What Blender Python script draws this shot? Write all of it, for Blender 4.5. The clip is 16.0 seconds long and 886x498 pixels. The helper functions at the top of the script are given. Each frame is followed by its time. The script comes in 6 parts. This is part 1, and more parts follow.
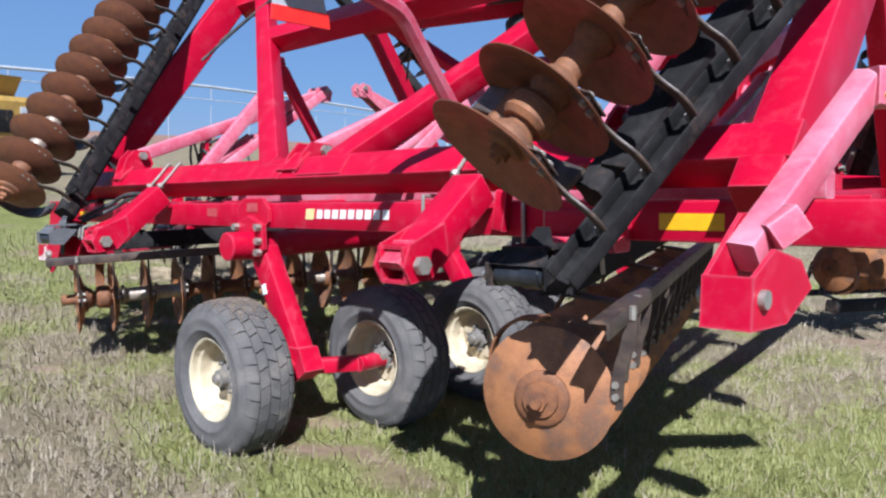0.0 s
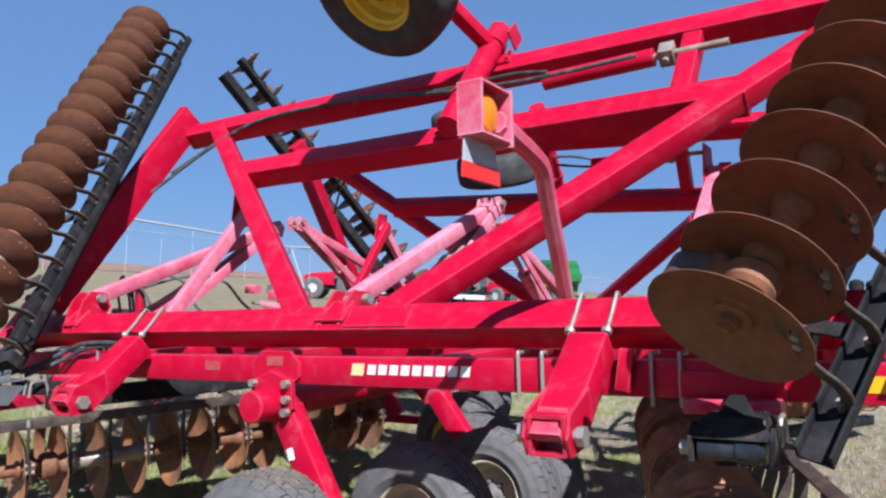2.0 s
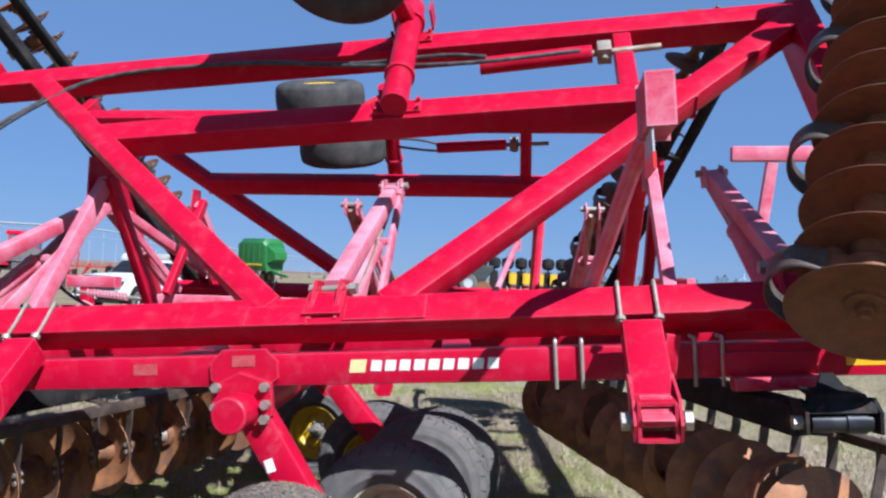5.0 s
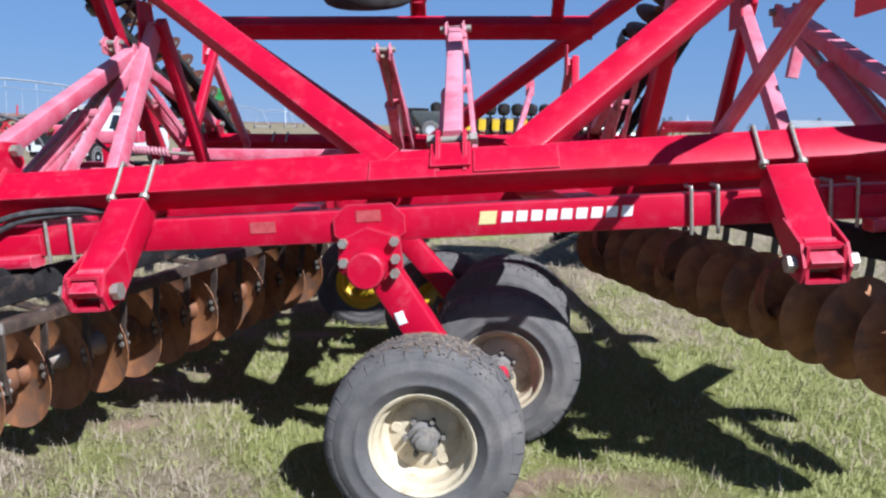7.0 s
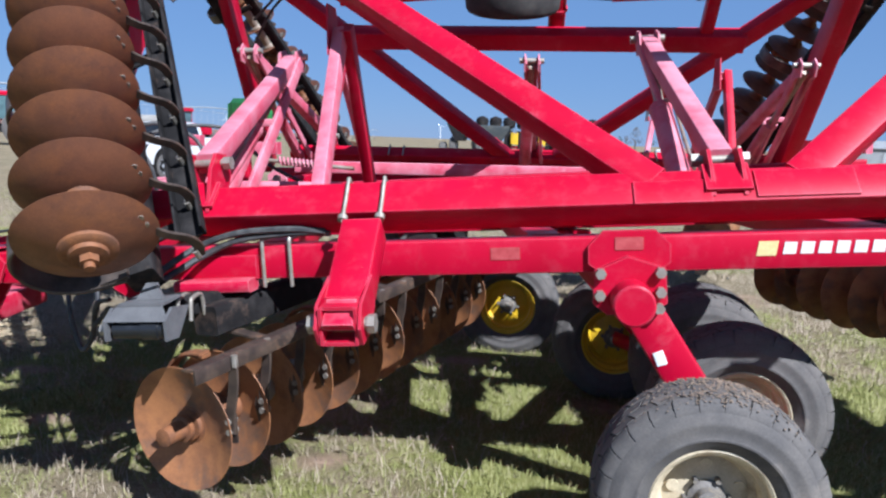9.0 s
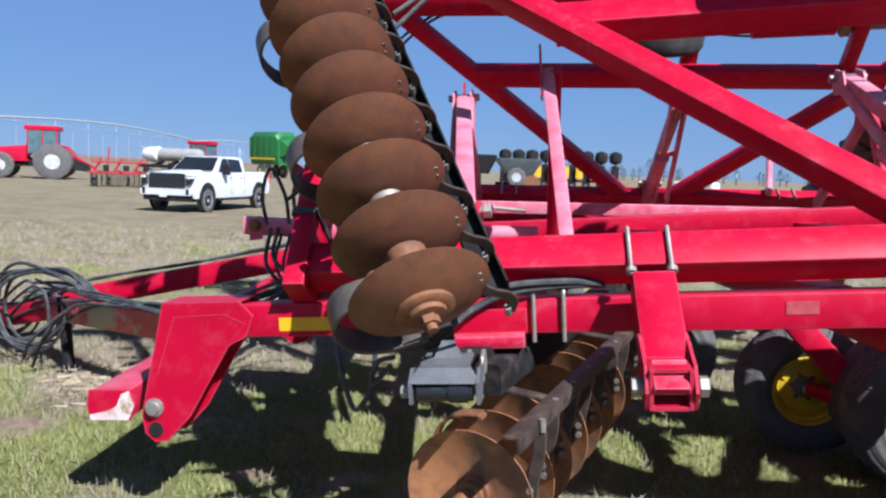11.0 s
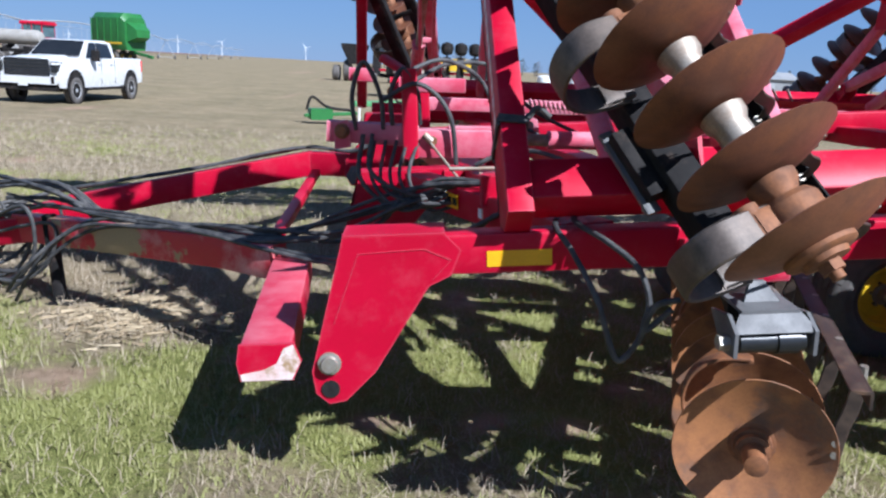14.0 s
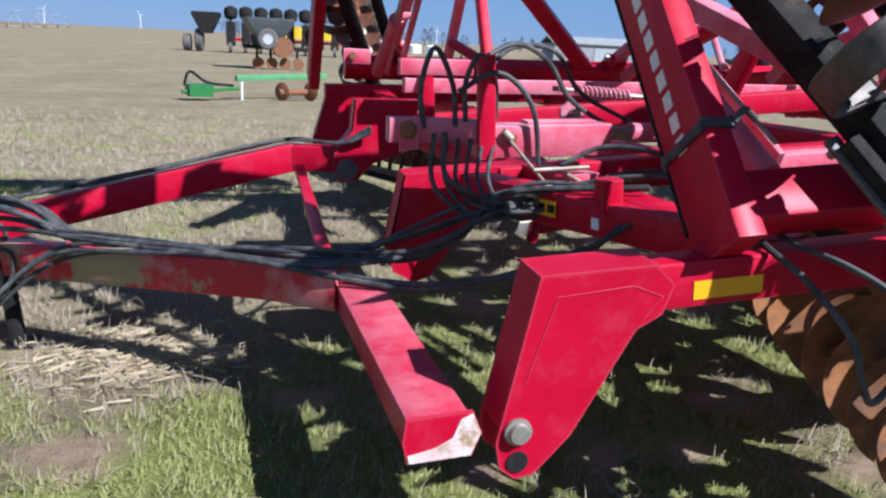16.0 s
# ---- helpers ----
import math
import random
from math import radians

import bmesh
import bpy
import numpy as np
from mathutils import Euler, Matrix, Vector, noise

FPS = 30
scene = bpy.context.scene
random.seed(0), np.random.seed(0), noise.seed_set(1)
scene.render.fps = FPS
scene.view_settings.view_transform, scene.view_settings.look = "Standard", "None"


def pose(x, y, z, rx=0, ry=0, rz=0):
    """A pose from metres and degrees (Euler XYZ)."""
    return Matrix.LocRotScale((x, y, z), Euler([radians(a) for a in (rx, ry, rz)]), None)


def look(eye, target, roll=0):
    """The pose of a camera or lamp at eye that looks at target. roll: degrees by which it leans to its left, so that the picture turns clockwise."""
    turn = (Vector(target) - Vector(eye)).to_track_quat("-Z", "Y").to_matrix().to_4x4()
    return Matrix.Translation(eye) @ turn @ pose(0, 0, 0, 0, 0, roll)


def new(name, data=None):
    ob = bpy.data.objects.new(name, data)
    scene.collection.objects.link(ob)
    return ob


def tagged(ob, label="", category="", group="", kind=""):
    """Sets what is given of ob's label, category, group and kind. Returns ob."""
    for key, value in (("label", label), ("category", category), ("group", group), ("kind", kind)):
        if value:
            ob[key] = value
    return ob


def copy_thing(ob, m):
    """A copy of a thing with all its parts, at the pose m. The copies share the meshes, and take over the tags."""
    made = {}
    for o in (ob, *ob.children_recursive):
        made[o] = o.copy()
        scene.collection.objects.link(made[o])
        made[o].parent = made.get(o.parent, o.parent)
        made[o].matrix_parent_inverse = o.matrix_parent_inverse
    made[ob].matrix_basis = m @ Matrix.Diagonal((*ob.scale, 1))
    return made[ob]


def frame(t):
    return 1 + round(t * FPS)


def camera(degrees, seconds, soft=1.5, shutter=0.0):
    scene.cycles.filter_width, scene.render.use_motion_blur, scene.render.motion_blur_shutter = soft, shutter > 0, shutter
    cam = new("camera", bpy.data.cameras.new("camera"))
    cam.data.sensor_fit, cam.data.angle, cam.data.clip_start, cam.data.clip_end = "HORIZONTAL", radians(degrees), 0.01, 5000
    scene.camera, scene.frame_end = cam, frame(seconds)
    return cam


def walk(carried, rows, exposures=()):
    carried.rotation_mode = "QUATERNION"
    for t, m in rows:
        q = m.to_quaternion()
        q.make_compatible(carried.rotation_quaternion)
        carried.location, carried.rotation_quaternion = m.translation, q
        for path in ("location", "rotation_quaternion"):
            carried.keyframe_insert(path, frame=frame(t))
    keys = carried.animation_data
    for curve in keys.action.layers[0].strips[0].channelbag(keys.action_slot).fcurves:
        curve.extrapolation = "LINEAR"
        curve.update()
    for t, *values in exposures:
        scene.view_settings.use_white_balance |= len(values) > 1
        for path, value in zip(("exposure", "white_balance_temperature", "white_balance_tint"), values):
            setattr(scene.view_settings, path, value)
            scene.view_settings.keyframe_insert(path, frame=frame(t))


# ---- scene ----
cam = camera(60.3, 16.0, 2.4)
PATH = [
    (0, (1.235, -0.755, 1.713), (-0.133, 0.682, 1.466), 2.7),
    (0.5, (0.933, -0.828, 1.753), (-0.374, 0.669, 1.53), 2.3),
    (1, (0.644, -1.016, 1.757), (-0.595, 0.549, 1.619), 2.2),
    (1.5, (0.416, -1.225, 1.799), (-0.747, 0.401, 1.771), 2.4),
    (2, (0.134, -1.321, 1.799), (-0.923, 0.374, 1.893), 2.8),
    (2.5, (-0.096, -1.463, 1.814), (-1.031, 0.294, 2.009), 3.0),
    (3, (-0.343, -1.652, 1.84), (-1.125, 0.17, 2.105), 3.1),
    (3.2, (-0.414, -1.675, 1.839), (-1.138, 0.168, 2.117), 3.0),
    (5.3, (-1.56, -1.698, 1.769), (-1.834, 0.283, 1.759), 2.2),
    (5.5, (-1.653, -1.683, 1.765), (-1.903, 0.3, 1.692), 2.0),
    (6, (-1.827, -1.649, 1.76), (-2.017, 0.331, 1.552), 1.7),
    (6.5, (-2.06, -1.724, 1.762), (-2.227, 0.248, 1.474), 1.4),
    (7, (-2.274, -1.734, 1.761), (-2.439, 0.233, 1.442), 1.3),
    (7.5, (-2.499, -1.56, 1.758), (-2.678, 0.406, 1.437), 1.4),
    (8, (-2.713, -1.475, 1.758), (-2.908, 0.491, 1.446), 1.7),
    (8.5, (-3.035, -1.499, 1.754), (-3.259, 0.466, 1.455), 2.1),
    (9, (-3.322, -1.453, 1.74), (-3.573, 0.511, 1.453), 2.2),
    (9.5, (-3.595, -1.34, 1.781), (-3.875, 0.62, 1.505), 2.3),
    (10, (-3.822, -1.365, 1.776), (-4.149, 0.593, 1.535), 2.0),
    (10.2, (-3.966, -1.39, 1.763), (-4.294, 0.571, 1.551), 1.9),
    (12.3, (-5.182, -1.439, 1.765), (-5.348, 0.543, 1.559), 3.2),
    (12.5, (-5.264, -1.425, 1.743), (-5.413, 0.551, 1.471), 3.2),
    (13, (-5.504, -1.262, 1.716), (-5.602, 0.699, 1.336), 3.1),
    (13.5, (-5.731, -1.097, 1.741), (-5.743, 0.856, 1.308), 3.1),
    (14, (-6.06, -0.916, 1.729), (-5.961, 1.027, 1.266), 3.2),
    (14.5, (-6.318, -0.744, 1.709), (-6.106, 1.184, 1.223), 3.2),
    (15, (-6.57, -0.499, 1.712), (-6.243, 1.411, 1.214), 3.3),
    (15.5, (-6.845, -0.318, 1.711), (-6.428, 1.57, 1.2), 3.1),
    (16, (-7.095, -0.179, 1.755), (-6.632, 1.695, 1.234), 2.9),
]
EXPOSURES = [(0.0, 0.90, 5300, 12), (16.0, 0.90, 5300, 12)]
walk(cam, [(t, look(eye, target, roll)) for t, eye, target, roll in PATH], EXPOSURES)

# ---- light ----
world = bpy.data.worlds.new("sky")
scene.world = world
world.use_nodes = True
wn, wl = world.node_tree.nodes, world.node_tree.links
sky = wn.new("ShaderNodeTexSky")
sky.sky_type = "NISHITA"
sky.sun_disc = False
SUN_TO = Vector((0.48, -0.52, 0.707)).normalized()
sky.sun_elevation = math.asin(SUN_TO.z)
sky.sun_rotation = math.atan2(SUN_TO.x, SUN_TO.y)
sky.air_density, sky.dust_density, sky.ozone_density, sky.altitude = 1.0, 0.05, 3.5, 1200
wn["Background"].inputs["Strength"].default_value = 0.034
# haze thickens towards the horizon and leaves the zenith deep
wtc, wsep = wn.new("ShaderNodeTexCoord"), wn.new("ShaderNodeSeparateXYZ")
wl.new(wtc.outputs["Generated"], wsep.inputs[0])
thick = wn.new("ShaderNodeValToRGB")
for e, (p, c) in zip((thick.color_ramp.elements[0], thick.color_ramp.elements.new(0.12), thick.color_ramp.elements.new(0.5), thick.color_ramp.elements[-1]), ((0.0, 0.72), (0.12, 0.66), (0.5, 0.60), (1.0, 0.0))):
    e.position, e.color = p, (c, c, c, 1)
wl.new(wsep.outputs["Z"], thick.inputs["Fac"])
haze = wn.new("ShaderNodeMix")
haze.data_type = "RGBA"
haze.inputs["B"].default_value = (3.7, 6.0, 9.9, 1)
wl.new(thick.outputs["Color"], haze.inputs["Factor"])
wl.new(sky.outputs[0], haze.inputs["A"])
wl.new(haze.outputs["Result"], wn["Background"].inputs["Color"])
sun_data = bpy.data.lights.new("sun", "SUN")
sun_data.energy, sun_data.angle, sun_data.color = 5.0, radians(0.53), (1.0, 0.95, 0.87)
sun = new("sun", sun_data)
sun.matrix_world = look(SUN_TO * 50, (0, 0, 0))

# ---- materials ----


def nodes_of(name):
    m = bpy.data.materials.new(name)
    m.use_nodes = True
    nt = m.node_tree
    return m, nt, nt.nodes["Principled BSDF"]


def noise_of(nt, scale, detail=4.0, rough=0.6, coord="Object"):
    tc = nt.nodes.new("ShaderNodeTexCoord")
    n = nt.nodes.new("ShaderNodeTexNoise")
    n.inputs["Scale"].default_value, n.inputs["Detail"].default_value, n.inputs["Roughness"].default_value = scale, detail, rough
    nt.links.new(tc.outputs[coord], n.inputs["Vector"])
    return n


def ramp_of(nt, src, stops):
    r = nt.nodes.new("ShaderNodeValToRGB")
    while len(r.color_ramp.elements) < len(stops):
        r.color_ramp.elements.new(0.5)
    for e, (p, c) in zip(r.color_ramp.elements, stops):
        e.position, e.color = p, (*c, 1) if len(c) == 3 else c
    nt.links.new(src, r.inputs["Fac"])
    return r


def mix_of(nt, fac, a, b, kind="MIX"):
    m = nt.nodes.new("ShaderNodeMix")
    m.data_type, m.blend_type = "RGBA", kind
    for sock, val in ((m.inputs["Factor"], fac), (m.inputs["A"], a), (m.inputs["B"], b)):
        if isinstance(val, (int, float)):
            sock.default_value = val
        elif isinstance(val, tuple):
            sock.default_value = (*val, 1)
        else:
            nt.links.new(val, sock)
    return m.outputs["Result"]


def bump_of(nt, bsdf, src, strength, dist):
    b = nt.nodes.new("ShaderNodeBump")
    b.inputs["Strength"].default_value, b.inputs["Distance"].default_value = strength, dist
    nt.links.new(src, b.inputs["Height"])
    nt.links.new(b.outputs["Normal"], bsdf.inputs["Normal"])


def surface(name, base, second, scale=6.0, lo=0.4, hi=0.65, rough=0.5, rough2=None, metal=0.0, grain=90.0, bump=0.15, bdist=0.002, third=None, scale3=1.5, lo3=0.55, hi3=0.7, coord="Object", spec=0.5):
    """Two colours in soft blotches, a third in larger stains, and a fine grain in the relief and the gloss."""
    m, nt, b = nodes_of(name)
    n1 = noise_of(nt, scale, 6.0, 0.62, coord)
    f1 = ramp_of(nt, n1.outputs["Fac"], [(lo, (0, 0, 0)), (hi, (1, 1, 1))])
    col = mix_of(nt, f1.outputs["Color"], base, second)
    if third:
        n3 = noise_of(nt, scale3, 5.0, 0.7, coord)
        f3 = ramp_of(nt, n3.outputs["Fac"], [(lo3, (0, 0, 0)), (hi3, (1, 1, 1))])
        col = mix_of(nt, f3.outputs["Color"], col, third)
    n2 = noise_of(nt, grain, 3.0, 0.6, coord)
    g = ramp_of(nt, n2.outputs["Fac"], [(0.3, (0.86, 0.86, 0.86)), (0.7, (1.08, 1.08, 1.08))])
    col = mix_of(nt, 1.0, col, g.outputs["Color"], "MULTIPLY")
    nt.links.new(col, b.inputs["Base Color"])
    mr = nt.nodes.new("ShaderNodeMapRange")
    mr.inputs["To Min"].default_value, mr.inputs["To Max"].default_value = rough, rough if rough2 is None else rough2
    nt.links.new(f1.outputs["Color"], mr.inputs["Value"])
    nt.links.new(mr.outputs["Result"], b.inputs["Roughness"])
    b.inputs["Metallic"].default_value = metal
    b.inputs["Specular IOR Level"].default_value = spec
    bump_of(nt, b, n2.outputs["Fac"], bump, bdist)
    return m



def paint(name, base, deep, dust, amount, rough=0.42):
    """Weathered machine paint: two close tones, dust in blotches and streaks, fine chips; upward faces paler, for dust
    and for painted-in sun and sky light.
    """
    m, nt, b = nodes_of(name)
    n1 = noise_of(nt, 2.6, 6.0, 0.6)
    col = mix_of(nt, ramp_of(nt, n1.outputs["Fac"], [(0.38, (0, 0, 0)), (0.66, (1, 1, 1))]).outputs["Color"], base, deep)
    tc = nt.nodes.new("ShaderNodeTexCoord")
    mp = nt.nodes.new("ShaderNodeMapping")
    mp.inputs["Scale"].default_value = (3.2, 4.2, 4.2)
    nt.links.new(tc.outputs["Object"], mp.inputs["Vector"])
    n2 = nt.nodes.new("ShaderNodeTexNoise")
    n2.inputs["Scale"].default_value, n2.inputs["Detail"].default_value, n2.inputs["Roughness"].default_value = 1.3, 8.0, 0.72
    nt.links.new(mp.outputs["Vector"], n2.inputs["Vector"])
    n3 = noise_of(nt, 1.7, 5.0, 0.6)
    geo = nt.nodes.new("ShaderNodeNewGeometry")
    sep = nt.nodes.new("ShaderNodeSeparateXYZ")
    nt.links.new(geo.outputs["Normal"], sep.inputs[0])
    # upward faces turn paler: settled dust, and sun and sky glare put into the colour
    up = nt.nodes.new("ShaderNodeMapRange")
    up.inputs["From Min"].default_value, up.inputs["From Max"].default_value, up.inputs["To Min"].default_value, up.inputs["To Max"].default_value = 0.2, 1.0, 0.0, 0.16
    nt.links.new(sep.outputs["Z"], up.inputs["Value"])
    tot = nt.nodes.new("ShaderNodeMath")
    tot.operation = "MULTIPLY_ADD"
    nt.links.new(n3.outputs["Fac"], tot.inputs[0])
    tot.inputs[1].default_value = 0.9
    nt.links.new(n2.outputs["Fac"], tot.inputs[2])
    tot2 = nt.nodes.new("ShaderNodeMath")
    tot2.operation = "ADD"
    nt.links.new(tot.outputs[0], tot2.inputs[0])
    nt.links.new(up.outputs["Result"], tot2.inputs[1])
    rng = nt.nodes.new("ShaderNodeMapRange")
    rng.inputs["From Min"].default_value, rng.inputs["From Max"].default_value, rng.inputs["To Max"].default_value = 1.22 - amount * 0.42, 1.50 - amount * 0.28, 0.06 + 0.62 * amount
    nt.links.new(tot2.outputs[0], rng.inputs["Value"])
    col = mix_of(nt, rng.outputs["Result"], col, dust)
    bev = nt.nodes.new("ShaderNodeBevel")
    bev.samples = 4
    bev.inputs["Radius"].default_value = 0.014
    dot = nt.nodes.new("ShaderNodeVectorMath")
    dot.operation = "DOT_PRODUCT"
    nt.links.new(bev.outputs["Normal"], dot.inputs[0])
    nt.links.new(geo.outputs["Normal"], dot.inputs[1])
    n6 = noise_of(nt, 9.0, 5.0, 0.7)
    wear = nt.nodes.new("ShaderNodeMath")
    wear.operation = "MULTIPLY_ADD"
    nt.links.new(n6.outputs["Fac"], wear.inputs[0])
    wear.inputs[1].default_value = -0.22
    nt.links.new(dot.outputs["Value"], wear.inputs[2])
    edge = nt.nodes.new("ShaderNodeMapRange")
    edge.inputs["From Min"].default_value, edge.inputs["From Max"].default_value, edge.inputs["To Min"].default_value, edge.inputs["To Max"].default_value = 0.89, 0.74, 0.0, 0.62
    nt.links.new(wear.outputs[0], edge.inputs["Value"])
    col = mix_of(nt, edge.outputs["Result"], col, dust)
    # chalky scuffs, rare and ragged
    n7 = noise_of(nt, 4.4, 9.0, 0.76)
    n8 = noise_of(nt, 1.1, 3.0, 0.5)
    scuff = nt.nodes.new("ShaderNodeMath")
    scuff.operation = "MULTIPLY"
    nt.links.new(ramp_of(nt, n7.outputs["Fac"], [(0.56, (0, 0, 0)), (0.68, (1, 1, 1))]).outputs["Color"], scuff.inputs[0])
    nt.links.new(ramp_of(nt, n8.outputs["Fac"], [(0.50, (0.0, 0.0, 0.0)), (0.68, (0.24, 0.24, 0.24))]).outputs["Color"], scuff.inputs[1])
    col = mix_of(nt, scuff.outputs[0], col, tuple(min(0.8, 0.12 + c) for c in dust))
    n4 = noise_of(nt, 46.0, 3.0, 0.55)
    chips = ramp_of(nt, n4.outputs["Fac"], [(0.74, (0, 0, 0)), (0.80, (1, 1, 1))])
    col = mix_of(nt, mix_of(nt, 0.3, (0, 0, 0), chips.outputs["Color"]), col, (0.50, 0.30, 0.27))
    nt.links.new(col, b.inputs["Base Color"])
    mr = nt.nodes.new("ShaderNodeMapRange")
    mr.inputs["To Min"].default_value, mr.inputs["To Max"].default_value = rough, 0.62
    nt.links.new(rng.outputs["Result"], mr.inputs["Value"])
    nt.links.new(mr.outputs["Result"], b.inputs["Roughness"])
    b.inputs["Specular IOR Level"].default_value = 0.20
    n5 = noise_of(nt, 160.0, 3.0, 0.6)
    bump_of(nt, b, n5.outputs["Fac"], 0.06, 0.002)
    return m


RED = paint("red paint", (0.44, 0.0006, 0.025), (0.385, 0.0006, 0.020), (0.48, 0.085, 0.12), 0.13)
FADED = paint("chalky faded red paint", (0.54, 0.105, 0.155), (0.48, 0.035, 0.075), (0.62, 0.33, 0.38), 0.90, 0.45)
DUSTYRED = paint("dusty red paint", (0.46, 0.004, 0.036), (0.42, 0.002, 0.030), (0.58, 0.22, 0.25), 0.68)
BLACK = surface("black paint", (0.0155, 0.0145, 0.0145), (0.033, 0.030, 0.029), 7.0, 0.45, 0.65, 0.70, 0.82, grain=150, bump=0.1, third=(0.075, 0.052, 0.040), scale3=5.0, lo3=0.56, hi3=0.70, spec=0.09)
BLADE = surface("rust brown blade steel", (0.205, 0.082, 0.042), (0.135, 0.055, 0.032), 7.0, 0.36, 0.66, 0.44, 0.60, metal=0.18, grain=120, bump=0.15, third=(0.23, 0.088, 0.036), scale3=4.5, lo3=0.5, hi3=0.68)
# on the front clevis this is faded black paint, greyed to show sunlight
GREYSTEEL = surface("weathered grey steel and sunlit black paint", (0.125, 0.124, 0.125), (0.085, 0.084, 0.086), 8.0, 0.42, 0.68, 0.5, 0.65, grain=140, bump=0.1, third=(0.07, 0.065, 0.062), scale3=6.0, lo3=0.58, hi3=0.72)
GLOSSBLACK = surface("glossy black paint", (0.016, 0.017, 0.019), (0.035, 0.036, 0.04), 8.0, 0.5, 0.7, 0.28, 0.45, grain=140, bump=0.05)
RUST = surface("orange rusted blade steel", (0.36, 0.152, 0.056), (0.22, 0.092, 0.040), 8.0, 0.42, 0.66, 0.58, 0.75, metal=0.05, grain=110, bump=0.2, third=(0.15, 0.085, 0.055), scale3=3.5, lo3=0.54, hi3=0.66)
CAST = surface("rusted cast iron", (0.24, 0.095, 0.035), (0.13, 0.058, 0.03), 14.0, 0.4, 0.65, 0.7, 0.8, metal=0.1, grain=90, bump=0.3)
STEEL = surface("bare worn steel", (0.40, 0.35, 0.29), (0.26, 0.18, 0.12), 9.0, 0.40, 0.66, 0.52, 0.65, metal=0.5, grain=120, bump=0.1)
ZINC = surface("zinc plated steel", (0.40, 0.37, 0.32), (0.27, 0.23, 0.18), 25.0, 0.4, 0.7, 0.45, 0.6, metal=0.6, grain=200, bump=0.1)
RUBBER = surface("dusty tyre rubber", (0.098, 0.091, 0.086), (0.14, 0.127, 0.115), 6.0, 0.38, 0.66, 0.85, 0.95, grain=130, bump=0.3, third=(0.20, 0.175, 0.148), scale3=4.0, lo3=0.56, hi3=0.74, spec=0.2)
CREAM = surface("cream wheel paint", (0.58, 0.49, 0.33), (0.45, 0.365, 0.23), 10.0, 0.40, 0.66, 0.5, 0.65, grain=150, bump=0.08, third=(0.28, 0.205, 0.12), scale3=9.0, lo3=0.56, hi3=0.72)
YELLOW = surface("yellow paint", (0.72, 0.47, 0.012), (0.60, 0.37, 0.012), 8.0, 0.4, 0.65, 0.4, 0.5, grain=150, bump=0.05)
STICKER = surface("yellow reflective sticker", (0.80, 0.42, 0.0), (0.74, 0.37, 0.0), 12.0, 0.4, 0.7, 0.35, grain=220, bump=0.03)
WHITE = surface("white paint", (0.80, 0.80, 0.79), (0.72, 0.72, 0.71), 3.0, 0.4, 0.7, 0.25, 0.35, grain=200, bump=0.02)
OFFWHITE = surface("off white lettering film", (0.78, 0.74, 0.70), (0.70, 0.62, 0.60), 14.0, 0.4, 0.7, 0.4, grain=200, bump=0.02)
HOSE = surface("black hydraulic hose", (0.028, 0.028, 0.030), (0.095, 0.090, 0.085), 14.0, 0.42, 0.68, 0.6, 0.75, grain=180, bump=0.2)
GREEN = surface("green machine paint", (0.030, 0.16, 0.035), (0.022, 0.12, 0.028), 2.0, 0.4, 0.7, 0.4, 0.5, grain=120, bump=0.05)
GREY = surface("galvanised grey metal", (0.42, 0.43, 0.44), (0.34, 0.35, 0.36), 2.0, 0.4, 0.7, 0.5, grain=60, bump=0.1)
GLASS = surface("dark tinted vehicle glass", (0.012, 0.014, 0.017), (0.02, 0.022, 0.026), 3.0, 0.4, 0.7, 0.05, grain=200, bump=0.0)
AMBER = surface("amber lamp lens", (0.75, 0.22, 0.005), (0.62, 0.16, 0.004), 30.0, 0.4, 0.7, 0.2, grain=200, bump=0.1)
REFLECT = surface("red reflective sticker", (0.70, 0.03, 0.02), (0.62, 0.02, 0.02), 20.0, 0.4, 0.7, 0.3, grain=200, bump=0.05)
FADEBLOCK = surface("worn decal film", (0.36, 0.045, 0.05), (0.46, 0.085, 0.085), 30.0, 0.4, 0.7, 0.45, grain=200, bump=0.05)
WORNEND = surface("paint worn to pale primer and rust", (0.74, 0.60, 0.56), (0.58, 0.36, 0.32), 9.0, 0.45, 0.7, 0.6, 0.75, grain=120, bump=0.1, third=(0.36, 0.24, 0.13), scale3=7.0, lo3=0.50, hi3=0.60)
BAREWORN = surface("red paint worn to primer and bare metal", (0.50, 0.002, 0.028), (0.62, 0.30, 0.29), 2.6, 0.52, 0.70, 0.4, 0.55, grain=120, bump=0.1, third=(0.34, 0.235, 0.13), scale3=1.7, lo3=0.57, hi3=0.61)

# ---- mesh helpers ----


def orient(d, up=(0, 0, 1)):
    """Axes (side, up, along) for a run in direction d."""
    d = Vector(d).normalized()
    up = Vector(up)
    if abs(d.dot(up.normalized())) > 0.98:
        up = Vector((0, 1, 0)) if abs(d.y) < 0.9 else Vector((1, 0, 0))
    side = d.cross(up).normalized()
    return side, side.cross(d).normalized(), d


def loft(bm, rings, closed=True, caps=True):
    vs = [[bm.verts.new(p) for p in ring] for ring in rings]
    n = len(vs[0])
    for a, b in zip(vs, vs[1:]):
        for i in range(n if closed else n - 1):
            j = (i + 1) % n
            bm.faces.new((a[i], a[j], b[j], b[i]))
    if caps:
        bm.faces.new(vs[0][::-1])
        bm.faces.new(vs[-1])
    return bm


